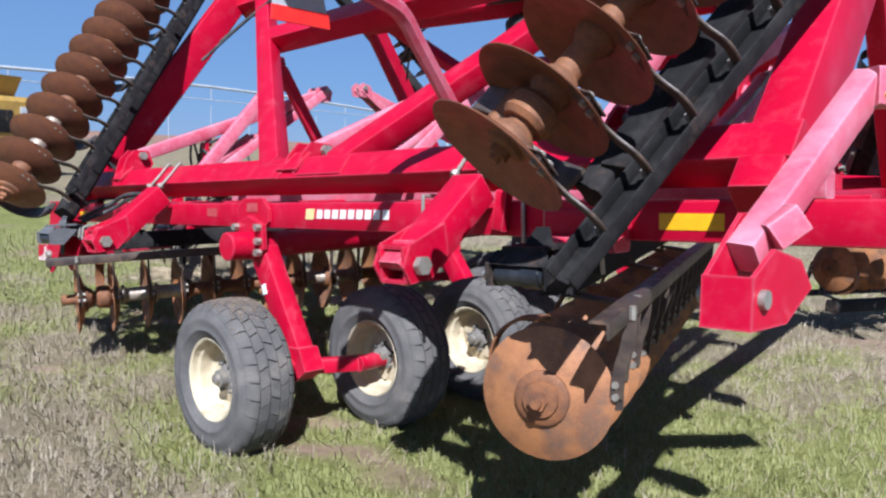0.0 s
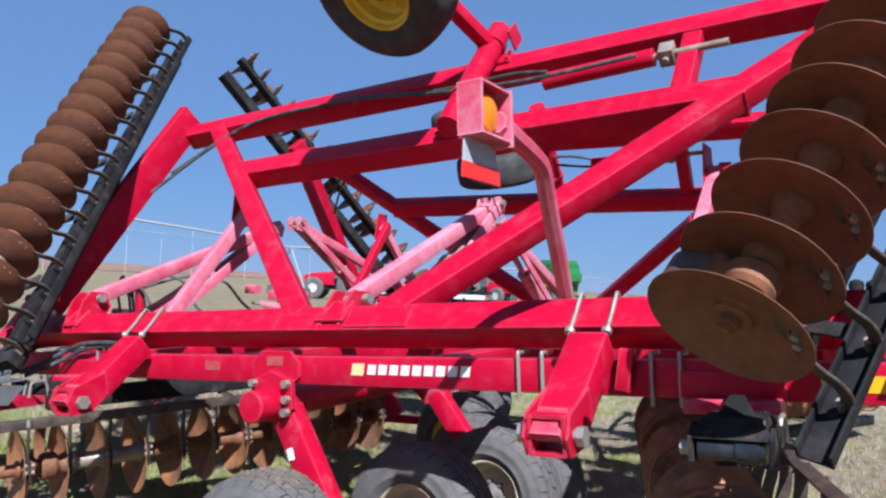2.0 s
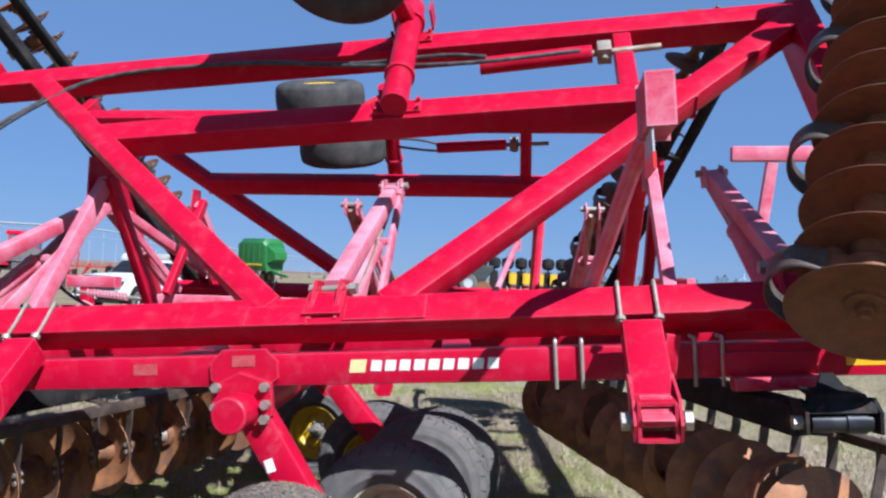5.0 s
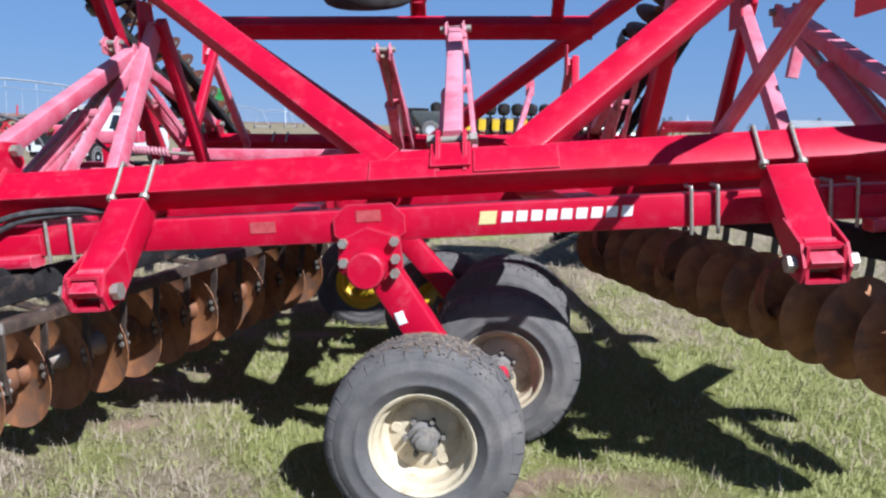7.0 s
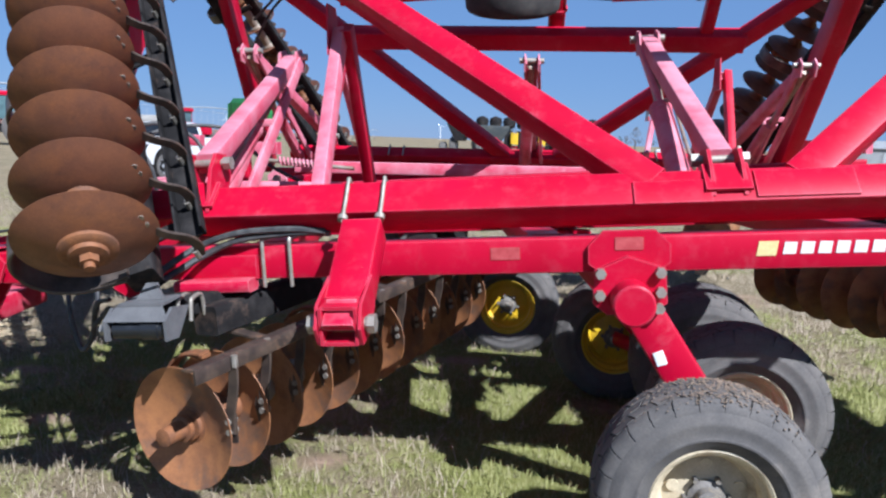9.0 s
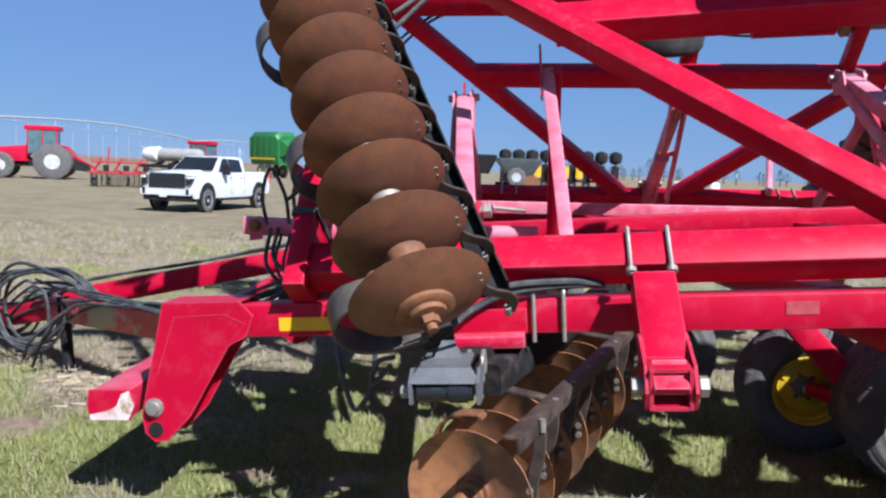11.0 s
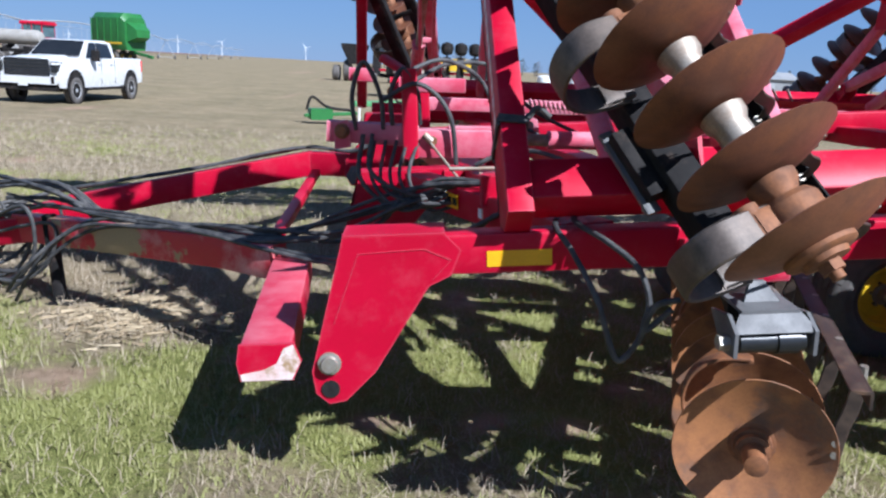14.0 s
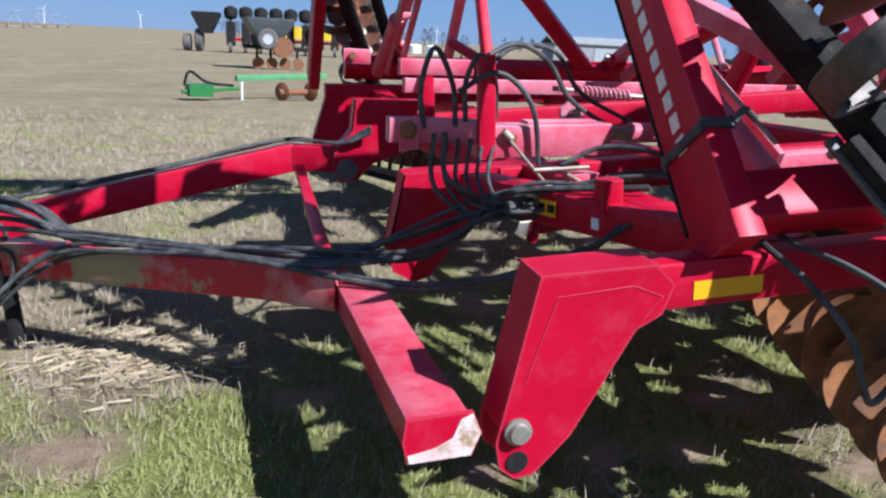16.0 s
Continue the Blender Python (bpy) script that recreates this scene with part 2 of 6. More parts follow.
def rounded(w, h, r, k=2):
    out = []
    for cx, cy, a0 in ((w / 2 - r, h / 2 - r, 0), (-w / 2 + r, h / 2 - r, 90), (-w / 2 + r, -h / 2 + r, 180), (w / 2 - r, -h / 2 + r, 270)):
        for i in range(k + 1):
            a = radians(a0 + 90 * i / k)
            out.append((cx + r * math.cos(a), cy + r * math.sin(a)))
    return out


def beam(bm, p, q, w, h, up=(0, 0, 1), r=0.012):
    """A hollow-section bar from p to q: w across, h along up, with rounded edges."""
    p, q = Vector(p), Vector(q)
    s, u, d = orient(q - p, up)
    sec = rounded(w, h, min(r, w * 0.45, h * 0.45))
    return loft(bm, [[e + s * a + u * b for a, b in sec] for e in (p, q)])


def block(bm, c, size, r=0.006):
    c = Vector(c)
    return beam(bm, c - Vector((0, size[1] / 2, 0)), c + Vector((0, size[1] / 2, 0)), size[0], size[2], (0, 0, 1), r)


def rod(bm, p, q, r, seg=16, r2=None, caps=True):
    p, q = Vector(p), Vector(q)
    s, u, d = orient(q - p)
    r2 = r if r2 is None else r2
    return loft(bm, [[e + (s * math.cos(2 * math.pi * i / seg) + u * math.sin(2 * math.pi * i / seg)) * rr for i in range(seg)] for e, rr in ((p, r), (q, r2))], caps=caps)


def turned(bm, p, axis, profile, seg=32, close=False):
    """Turns a profile of (distance along the axis, radius) about the axis through p."""
    p = Vector(p)
    s, u, d = orient(axis)
    rings = [[p + d * a + (s * math.cos(2 * math.pi * i / seg) + u * math.sin(2 * math.pi * i / seg)) * max(r, 0.0008) for i in range(seg)] for a, r in profile]
    if close:
        rings.append(rings[0])
        return loft(bm, rings, caps=False)
    return loft(bm, rings)


def prism(bm, pts, thick):
    """A plate: a planar polygon of points, thickened by the vector thick."""
    t = Vector(thick)
    a = [Vector(p) for p in pts]
    n = Vector((0, 0, 0))
    for i in range(len(a)):
        n += (a[i] - a[0]).cross(a[(i + 1) % len(a)] - a[0])
    if n.dot(t) > 0:
        a = a[::-1]
    lo = [bm.verts.new(p) for p in a]
    hi = [bm.verts.new(p + t) for p in a]
    bm.faces.new(lo)
    bm.faces.new(hi[::-1])
    for i in range(len(a)):
        j = (i + 1) % len(a)
        bm.faces.new((lo[j], lo[i], hi[i], hi[j]))
    return bm


def smooth_path(pts, k=6):
    pts = [Vector(p) for p in pts]
    ext = [pts[0] * 2 - pts[1], *pts, pts[-1] * 2 - pts[-2]]
    out = []
    for i in range(1, len(ext) - 2):
        a, b, c, d = ext[i - 1:i + 3]
        for j in range(k):
            t = j / k
            out.append(0.5 * (2 * b + (c - a) * t + (2 * a - 5 * b + 4 * c - d) * t * t + (3 * b - a - 3 * c + d) * t ** 3))
    return out + [pts[-1]]


def sweep(bm, pts, r, seg=8, flat=None, k=6, up=(0, 0, 1), smooth=True):
    """A hose or bent bar along a smooth path; flat=(w, h) gives a flat bar."""
    path = smooth_path(pts, k) if smooth else [Vector(p) for p in pts]
    sec = rounded(flat[0], flat[1], min(flat) * 0.3, 1) if flat else [(r * math.cos(2 * math.pi * i / seg), r * math.sin(2 * math.pi * i / seg)) for i in range(seg)]
    rings = []
    side = None
    for i, p in enumerate(path):
        d = (path[min(i + 1, len(path) - 1)] - path[max(i - 1, 0)]).normalized()
        if side is None:
            side, u, _ = orient(d, up)
        else:
            side = (side - d * side.dot(d)).normalized()
        u = side.cross(d)
        rings.append([p + side * a + u * b for a, b in sec])
    return loft(bm, rings)


def mesh_of(name, bm, material):
    if isinstance(bm, list):
        out = bmesh.new()
        for fn in bm:
            fn(out)
        bm = out
    bm.normal_update()
    for f in bm.faces:
        f.smooth = True
    for e in bm.edges:
        e.smooth = len(e.link_faces) == 2 and e.calc_face_angle(0) < 0.6
    me = bpy.data.meshes.new(name)
    bm.to_mesh(me)
    bm.free()
    me.materials.append(material)
    return me


def part(name, bm, material, parent, label="", at=None):
    """One mesh object under a thing or a part."""
    ob = new(name, bm if isinstance(bm, bpy.types.Mesh) else mesh_of(name, bm, material))
    ob.parent = parent
    if at is not None:
        ob.matrix_local = at
    return tagged(ob, label) if label else ob


def thing(name, m, label, category, group="", kind=""):
    ob = new(name)
    ob.empty_display_size = 0.2
    ob.matrix_world = m
    return tagged(ob, label, category, group, kind)


def one(fn, *a, **k):
    bm = bmesh.new()
    fn(bm, *a, **k)
    return bm

# ---- ground ----


def patch(x, y):
    """Greenness of the turf at a place, 0 dry to 1 green."""
    a = noise.noise((x * 0.55 + 3.1, y * 0.55 + 7.7, 0.3)) * 0.6 + noise.noise((x * 1.7, y * 1.7, 4.2)) * 0.55 + noise.noise((x * 0.12, y * 0.12, 9.0)) * 0.3
    if y > 14.0:
        return 0.14 + 0.35 * noise.noise((x * 0.03, y * 0.10, 2.0))
    lush = 0.52 * max(0.0, 1.0 - abs(y - 2.9) / 3.0)
    dusty = 0.62 * min(1.0, max(0.0, (2.0 - y) / 1.2)) * min(1.0, max(0.0, (x + 4.6) / 1.5))
    straw = max(0.0, 1.2 - math.hypot((x + 7.85) / 0.85, (y - 3.95) / 0.6)) + 0.8 * max(0.0, 1.0 - math.hypot((x + 7.9) / 0.7, (y - 2.95) / 0.45))
    return min(1.0, max(0.0, -0.8 * straw - dusty - 0.14 * min(1.0, max(0.0, 2.6 - y)) + 0.40 + lush + a * 1.1 - 0.055 * max(0.0, y - 5.0)))


CLODS = ((-5.66, 2.67, 0.20), (-5.18, 2.66, 0.22), (-6.15, 2.55, 0.26), (-4.45, 2.35, 0.22), (-4.75, 3.1, 0.25), (-7.9, 2.95, 0.35), (-3.9, 4.6, 0.3), (-4.6, 1.25, 0.25), (-6.9, 3.4, 0.3), (-2.9, 3.7, 0.25))


def bare(x, y):
    """How bare the soil lies at a place."""
    a = noise.noise((x * 0.8 + 31.0, y * 0.8 - 11.0, 2.3)) + 0.5 * noise.noise((x * 2.9, y * 2.9, 8.1))
    near = max((1.0 - math.hypot(x - cx, (y - cy) * 1.5) / r) for cx, cy, r in CLODS)
    return min(1.0, max(0.0, (a - 0.50) * 3.0, near * 2.0 + 0.9 * noise.noise((x * 6.0, y * 6.0, 3.0))))


def height(x, y):
    d = max(0.0, 1.0 - math.hypot(x + 3, y - 3) / 40.0)
    dip = -0.055 * min(1.0, max(0.0, (y - 1.6) / 2.2)) * min(1.0, max(0.0, (x + 6.5) / 2.0)) - 0.045 * math.exp(-((x + 2.63) ** 2 + (y - 1.55) ** 2) / 0.16)
    return dip * min(1.0, d * 1.5) + d * (0.028 * noise.noise((x * 0.7, y * 0.7, 1.0)) + 0.014 * noise.noise((x * 2.6, y * 2.6, 5.0)))


def spread(lo, hi, step, far, grow):
    out = [lo + step * i for i in range(int((hi - lo) / step) + 1)]
    d, a, b = step, out[0], out[-1]
    left, right = [], []
    while b < far:
        d *= grow
        a, b = a - d, b + d
        left.append(a)
        right.append(b)
    return left[::-1] + out + right


gx, gy = spread(-13.0, 6.0, 0.2, 2600.0, 1.24), spread(-3.0, 12.0, 0.2, 2600.0, 1.24)
verts = [(x, y, height(x, y)) for y in gy for x in gx]
nx = len(gx)
faces = [(j * nx + i, j * nx + i + 1, (j + 1) * nx + i + 1, (j + 1) * nx + i) for j in range(len(gy) - 1) for i in range(nx - 1)]
gm = bpy.data.meshes.new("ground")
gm.from_pydata(verts, [], faces)
gm.polygons.foreach_set("use_smooth", [True] * len(faces))
for nm, fn in (("green", patch), ("bare", bare)):
    att = gm.attributes.new(nm, "FLOAT", "POINT")
    att.data.foreach_set("value", [fn(v[0], v[1]) for v in verts])
SOIL, nt, b = nodes_of("dry pasture turf")
ag, ab = nt.nodes.new("ShaderNodeAttribute"), nt.nodes.new("ShaderNodeAttribute")
ag.attribute_name, ab.attribute_name = "green", "bare"
n1 = noise_of(nt, 9.0, 8.0, 0.7)
n2 = noise_of(nt, 60.0, 6.0, 0.75)
n3 = noise_of(nt, 0.35, 9.0, 0.72)
dry = ramp_of(nt, n2.outputs["Fac"], [(0.25, (0.155, 0.122, 0.078)), (0.5, (0.258, 0.211, 0.141)), (0.8, (0.365, 0.309, 0.215))])
grn = ramp_of(nt, n2.outputs["Fac"], [(0.25, (0.125, 0.145, 0.036)), (0.55, (0.225, 0.235, 0.076)), (0.85, (0.33, 0.32, 0.135))])
soil = ramp_of(nt, n1.outputs["Fac"], [(0.3, (0.24, 0.165, 0.115)), (0.7, (0.42, 0.31, 0.24))])
add = nt.nodes.new("ShaderNodeMath")
add.operation = "MULTIPLY_ADD"
nt.links.new(n1.outputs["Fac"], add.inputs[0])
add.inputs[1].default_value = 0.9
sub = nt.nodes.new("ShaderNodeMath")
sub.operation = "SUBTRACT"
nt.links.new(ag.outputs["Fac"], sub.inputs[0])
sub.inputs[1].default_value = 0.45
nt.links.new(sub.outputs[0], add.inputs[2])
gf = ramp_of(nt, add.outputs[0], [(0.35, (0, 0, 0)), (0.65, (1, 1, 1))])
col = mix_of(nt, gf.outputs["Color"], dry.outputs["Color"], grn.outputs["Color"])
bf = ramp_of(nt, ab.outputs["Fac"], [(0.2, (0, 0, 0)), (0.8, (1, 1, 1))])
col = mix_of(nt, bf.outputs["Color"], col, soil.outputs["Color"])
ff = ramp_of(nt, n3.outputs["Fac"], [(0.34, (0.70, 0.70, 0.62)), (0.50, (0.90, 0.88, 0.81)), (0.66, (1.04, 1.0, 0.94))])
col = mix_of(nt, 1.0, col, ff.outputs["Color"], "MULTIPLY")
n7 = noise_of(nt, 1.6, 10.0, 0.78)
tufts = ramp_of(nt, n7.outputs["Fac"], [(0.36, (0.74, 0.73, 0.68)), (0.52, (0.98, 0.98, 0.96)), (0.66, (1.18, 1.15, 1.10))])
col = mix_of(nt, 1.0, col, tufts.outputs["Color"], "MULTIPLY")
nt.links.new(col, b.inputs["Base Color"])
b.inputs["Roughness"].default_value = 0.95
b.inputs["Specular IOR Level"].default_value = 0.15
bump_of(nt, b, n2.outputs["Fac"], 0.9, 0.02)
gm.materials.append(SOIL)
ground = tagged(new("ground", gm), "dry pasture ground with tan and green grass patches", "ground", kind="structure")


def blade_material(name, lo, mid, hi):
    m, nt, b = nodes_of(name)
    g = nt.nodes.new("ShaderNodeNewGeometry")
    r = ramp_of(nt, g.outputs["Random Per Island"], [(0.0, lo), (0.5, mid), (1.0, hi)])
    nt.links.new(r.outputs["Color"], b.inputs["Base Color"])
    b.inputs["Roughness"].default_value = 0.75
    b.inputs["Specular IOR Level"].default_value = 0.25
    return m


GREENBLADE = blade_material("green grass blade", (0.195, 0.205, 0.058), (0.255, 0.255, 0.088), (0.33, 0.315, 0.135))
DRYBLADE = blade_material("dry grass blade", (0.29, 0.23, 0.155), (0.36, 0.292, 0.205), (0.44, 0.365, 0.265))


def grass(name, label, material, green, n, x0, x1, y0, y1, h0, h1, wid):
    rnd = random.Random(11 if green else 12)
    up = (0.12, -0.2, 0.97)
    vs, fs = [], []
    made = 0
    while made < n:
        x = rnd.random()
        y = y0 + (y1 - y0) * rnd.random() ** 1.6
        x = x0 - 0.5 * max(0.0, y - 4) + (x1 - x0 + 0.8 * max(0.0, y - 4)) * x
        edge = min((y - y0) / 2.5, (x - x0 + 0.5 * max(0.0, y - 4)) / 3.0, (x1 + 0.3 * max(0.0, y - 4) - x) / 3.0)
        if rnd.random() > edge:
            continue
        p = patch(x, y)
        if rnd.random() > (p ** 1.3 if green else 1.05 - p) or rnd.random() < bare(x, y) * 0.92 or rnd.random() < (y / 18.0) ** 3:
            continue
        for _ in range(rnd.choice((3, 4, 5, 6))):
            px, py = x + rnd.gauss(0, 0.022), y + rnd.gauss(0, 0.022)
            h = (h0 + (h1 - h0) * rnd.random() ** 2) * (1 + 0.015 * max(0, y - 4))
            a, lean = rnd.random() * 6.283, rnd.gauss(1.0, 0.7) if not green else rnd.gauss(0.6, 0.5)
            dx, dy = math.cos(a), math.sin(a)
            w = wid * (0.6 + 0.8 * rnd.random()) * (1 + 0.06 * max(0, y - 3))
            z = height(px, py) - 0.004
            i = len(vs)
            sx, sy = -dy * w, dx * w
            vs += [(px - sx, py - sy, z), (px + sx, py + sy, z), (px + dx * h * lean * 0.4 + sx * 0.7, py + dy * h * lean * 0.4 + sy * 0.7, z + h * max(0.3, 0.62 - 0.1 * abs(lean))), (px + dx * h * lean * 0.4 - sx * 0.7, py + dy * h * lean * 0.4 - sy * 0.7, z + h * max(0.3, 0.62 - 0.1 * abs(lean))), (px + dx * h * lean, py + dy * h * lean, z + h * max(0.25, 1.0 - 0.3 * abs(lean)))]
            # wound so that the face with the up-bent normal looks towards the sun
            fs += [(i, i + 1, i + 2, i + 3), (i + 3, i + 2, i + 4)] if dy < 0 else [(i + 3, i + 2, i + 1, i), (i + 4, i + 2, i + 3)]
            made += 1
    me = bpy.data.meshes.new(name)
    me.from_pydata(vs, [], fs)
    me.polygons.foreach_set("use_smooth", [True] * len(fs))
    me.normals_split_custom_set_from_vertices([up] * len(vs))
    me.materials.append(material)
    return tagged(new(name, me), label, "grass", kind="stuff")


grass("green_grass", "short green spring grass in uneven tufts", GREENBLADE, True, 300000, -14.5, 7.0, -3.6, 18.0, 0.012, 0.075, 0.0024)
grass("dry_grass", "dry tan grass stubble lying in tufts", DRYBLADE, False, 320000, -14.5, 7.0, -3.6, 18.0, 0.012, 0.135, 0.0018)

# a thin heap of pale straw near the drawbar
rs = random.Random(8)
vs, fs = [], []
for _ in range(900):
    x, y = -7.85 + rs.gauss(0, 0.30) * rs.random() ** 0.5, 3.95 + rs.gauss(0, 0.20)
    a, n, z = rs.gauss(0.1, 0.9), rs.uniform(0.04, 0.16), height(x, y) + rs.uniform(0.012, 0.05)
    dx, dy, i = math.cos(a) * n, math.sin(a) * n, len(vs)
    vs += [(x, y, z), (x + dx, y + dy, z + rs.uniform(-0.02, 0.025)), (x + dx - dy * 0.02, y + dy + dx * 0.02, z + 0.002), (x - dy * 0.02, y + dx * 0.02, z + 0.002)]
    fs.append((i, i + 1, i + 2, i + 3))
sm = bpy.data.meshes.new("straw")
sm.from_pydata(vs, [], fs)
sm.materials.append(blade_material("pale straw", (0.34, 0.26, 0.155), (0.42, 0.33, 0.205), (0.50, 0.41, 0.27)))
tagged(new("straw", sm), "thin heap of pale straw lying on the grass", "straw", kind="stuff")

# ---- disc harrow: its own axes, u to the rear, v across, w up; the nose hangs low ----
NOSE = radians(4.65)
MACHINE = Matrix(((math.cos(NOSE), 0, -math.sin(NOSE), -2.4), (0, 1, 0, 1.9), (math.sin(NOSE), 0, math.cos(NOSE), 1.33), (0, 0, 0, 1)))
HV, HW, LEAN = -0.04, 0.235, radians(41.3)
WING = Matrix(((1, 0, 0, 0), (0, math.sin(LEAN), -math.cos(LEAN), HV), (0, math.cos(LEAN), math.sin(LEAN), HW), (0, 0, 0, 1)))
TUBE = WING @ Matrix.Translation((0, 0, 0.026)) @ Matrix.Rotation(radians(3.6), 4, "X")     # the front wing tube tilts a little out of the wing
UNDER = Matrix(((1, 0, 0, 0), (0, -1, 0, 0), (0, 0, -1, 0), (0, 0, 0, 1)))
FAR = Matrix.Translation((-0.933, 5.695, 0.296)) @ Matrix.Rotation(0.042, 4, "Z") @ Matrix.Rotation(0.0635, 4, "Y") @ Matrix.Diagonal((1, -1, 1, 1)) @ Matrix.Translation((0, -HV, -HW))
PITCH = 0.25

harrow = thing("disc_harrow", MACHINE, "large red folding tandem disc harrow parked folded on grass", "disc harrow")
near_parts = []


def hp(name, bm, material, label="", at=None, both=True):
    ob = part(name, bm, material, harrow, label, at)
    if both:
        near_parts.append(ob)
    return ob


# blades, spools, scrapers and hangers shared by all gangs
BLADE_R = 0.278


def blade_mesh(name, material):
    prof_a, prof_b = [], []
    rc = 0.62
    for i in range(7):
        r = 0.03 + (BLADE_R - 0.03) * i / 6
        a = rc - math.sqrt(rc * rc - r * r)
        prof_a.append((a, r))
        prof_b.append((a + 0.007 - (0.004 if i == 6 else 0), r - (0.002 if i == 6 else 0)))
    return mesh_of(name, one(turned, (0, 0, 0), (0, 0, 1), prof_a + prof_b[::-1], 40, True), material)


blade_me = blade_mesh("blade", BLADE)
rust_me = blade_mesh("blade", RUST)
spool_me = mesh_of("spool", one(turned, (0, 0, 0), (0, 0, 1), [(0.012, 0.02), (0.012, 0.082), (0.028, 0.080), (0.045, 0.056), (0.19, 0.054), (0.215, 0.068), (PITCH - 0.008, 0.07), (PITCH - 0.008, 0.02)], 20), STEEL)
spool_rust_me = mesh_of("spool", one(turned, (0, 0, 0), (0, 0, 1), [(0.012, 0.02), (0.012, 0.085), (0.03, 0.08), (0.06, 0.052), (0.18, 0.05), (0.215, 0.072), (PITCH - 0.008, 0.075), (PITCH - 0.008, 0.02)], 20), CAST)


def end_cap(bm):
    turned(bm, (0, 0, 0), (0, 0, -1), [(-0.01, 0.105), (0.004, 0.105), (0.012, 0.095), (0.014, 0.07), (0.03, 0.066), (0.034, 0.03)], 24)
    rod(bm, (0, 0, -0.03), (0, 0, -0.062), 0.036, 6)
    rod(bm, (0, 0, -0.06), (0, 0, -0.085), 0.02, 12)


cap_me = mesh_of("end_nut", one(end_cap), CAST)


def scraper(bm):
    """A bent spring arm with a paddle; the bar is at the origin and the blade lies towards -x."""
    sweep(bm, [(0.02, 0, -0.01), (0.034, 0.0, 0.05), (0.018, 0.0, 0.11), (-0.04, 0.004, 0.165), (-0.078, 0.01, 0.225), (-0.08, 0.014, 0.315)], 0, flat=(0.042, 0.012), up=(0, 1, 0))
    prism(bm, [(-0.045, 0.02, 0.24), (-0.10, 0.02, 0.23), (-0.15, 0.02, 0.30), (-0.135, 0.02, 0.36), (-0.05, 0.02, 0.345)], (0, 0.005, 0))


def straight_scraper(bm):
    sweep(bm, [(0.0, 0, -0.012), (0.0, 0.0, 0.06), (-0.012, 0.0, 0.14), (-0.035, 0.002, 0.22), (-0.05, 0.006, 0.32)], 0, flat=(0.050, 0.012), up=(0, 1, 0))
    prism(bm, [(-0.02, 0.012, 0.235), (-0.085, 0.012, 0.225), (-0.105, 0.012, 0.30), (-0.09, 0.012, 0.375), (-0.025, 0.012, 0.365)], (0, 0.006, 0))


def bolt_pair(bm, x, y, z):
    turned(bm, (x, y - 0.022, z), (0, 1, 0), [(0, 0.008), (0, 0.014), (0.05, 0.014), (0.05, 0.008)], 8)


SPRING = surface("dark brown spring steel", (0.050, 0.036, 0.030), (0.10, 0.068, 0.048), 12.0, rough=0.45, rough2=0.6, metal=0.2, third=(0.17, 0.095, 0.055), scale3=6.0)
scraper_me = mesh_of("scraper", one(scraper), SPRING)
straight_me = mesh_of("scraper", one(straight_scraper), SPRING)
bolt_me = mesh_of("scraper_bolt", one(bolt_pair, 0, 0, 0), ZINC)


def hanger(bm):
    """A C spring that carries the shaft under the gang tube."""
    sweep(bm, [(0.02, 0, 0.0), (0.16, 0, 0.03), (0.30, 0, 0.03), (0.375, 0, -0.05), (0.385, 0, -0.16), (0.33, 0, -0.27), (0.20, 0, -0.345), (0.02, 0, -0.36)], 0, flat=(0.018, 0.11), up=(0, 1, 0), k=5)
    beam(bm, (0.0, 0, -0.345), (0.14, 0, -0.352), 0.09, 0.022, (0, 0, 1), 0.004)


hanger_me = mesh_of("hanger", one(hanger), surface("worn dark spring steel", (0.060, 0.048, 0.040), (0.13, 0.10, 0.08), 9.0, rough=0.5, metal=0.3))

hanger_rust_me = mesh_of("hanger", one(hanger), CAST)


def bearing(bm):
    turned(bm, (0, 0, -0.05), (0, 0, 1), [(0, 0.03), (0, 0.075), (0.02, 0.09), (0.08, 0.09), (0.1, 0.075), (0.1, 0.03)], 20)
    beam(bm, (-0.02, 0, 0), (-0.13, 0, 0.0), 0.085, 0.10, (0, 0, 1), 0.02)
    turned(bm, (-0.125, 0, -0.07), (0, 0, 1), [(0, 0.018), (0, 0.040), (0.14, 0.040), (0.14, 0.018)], 14)


bearing_me = mesh_of("bearing", one(bearing), CAST)


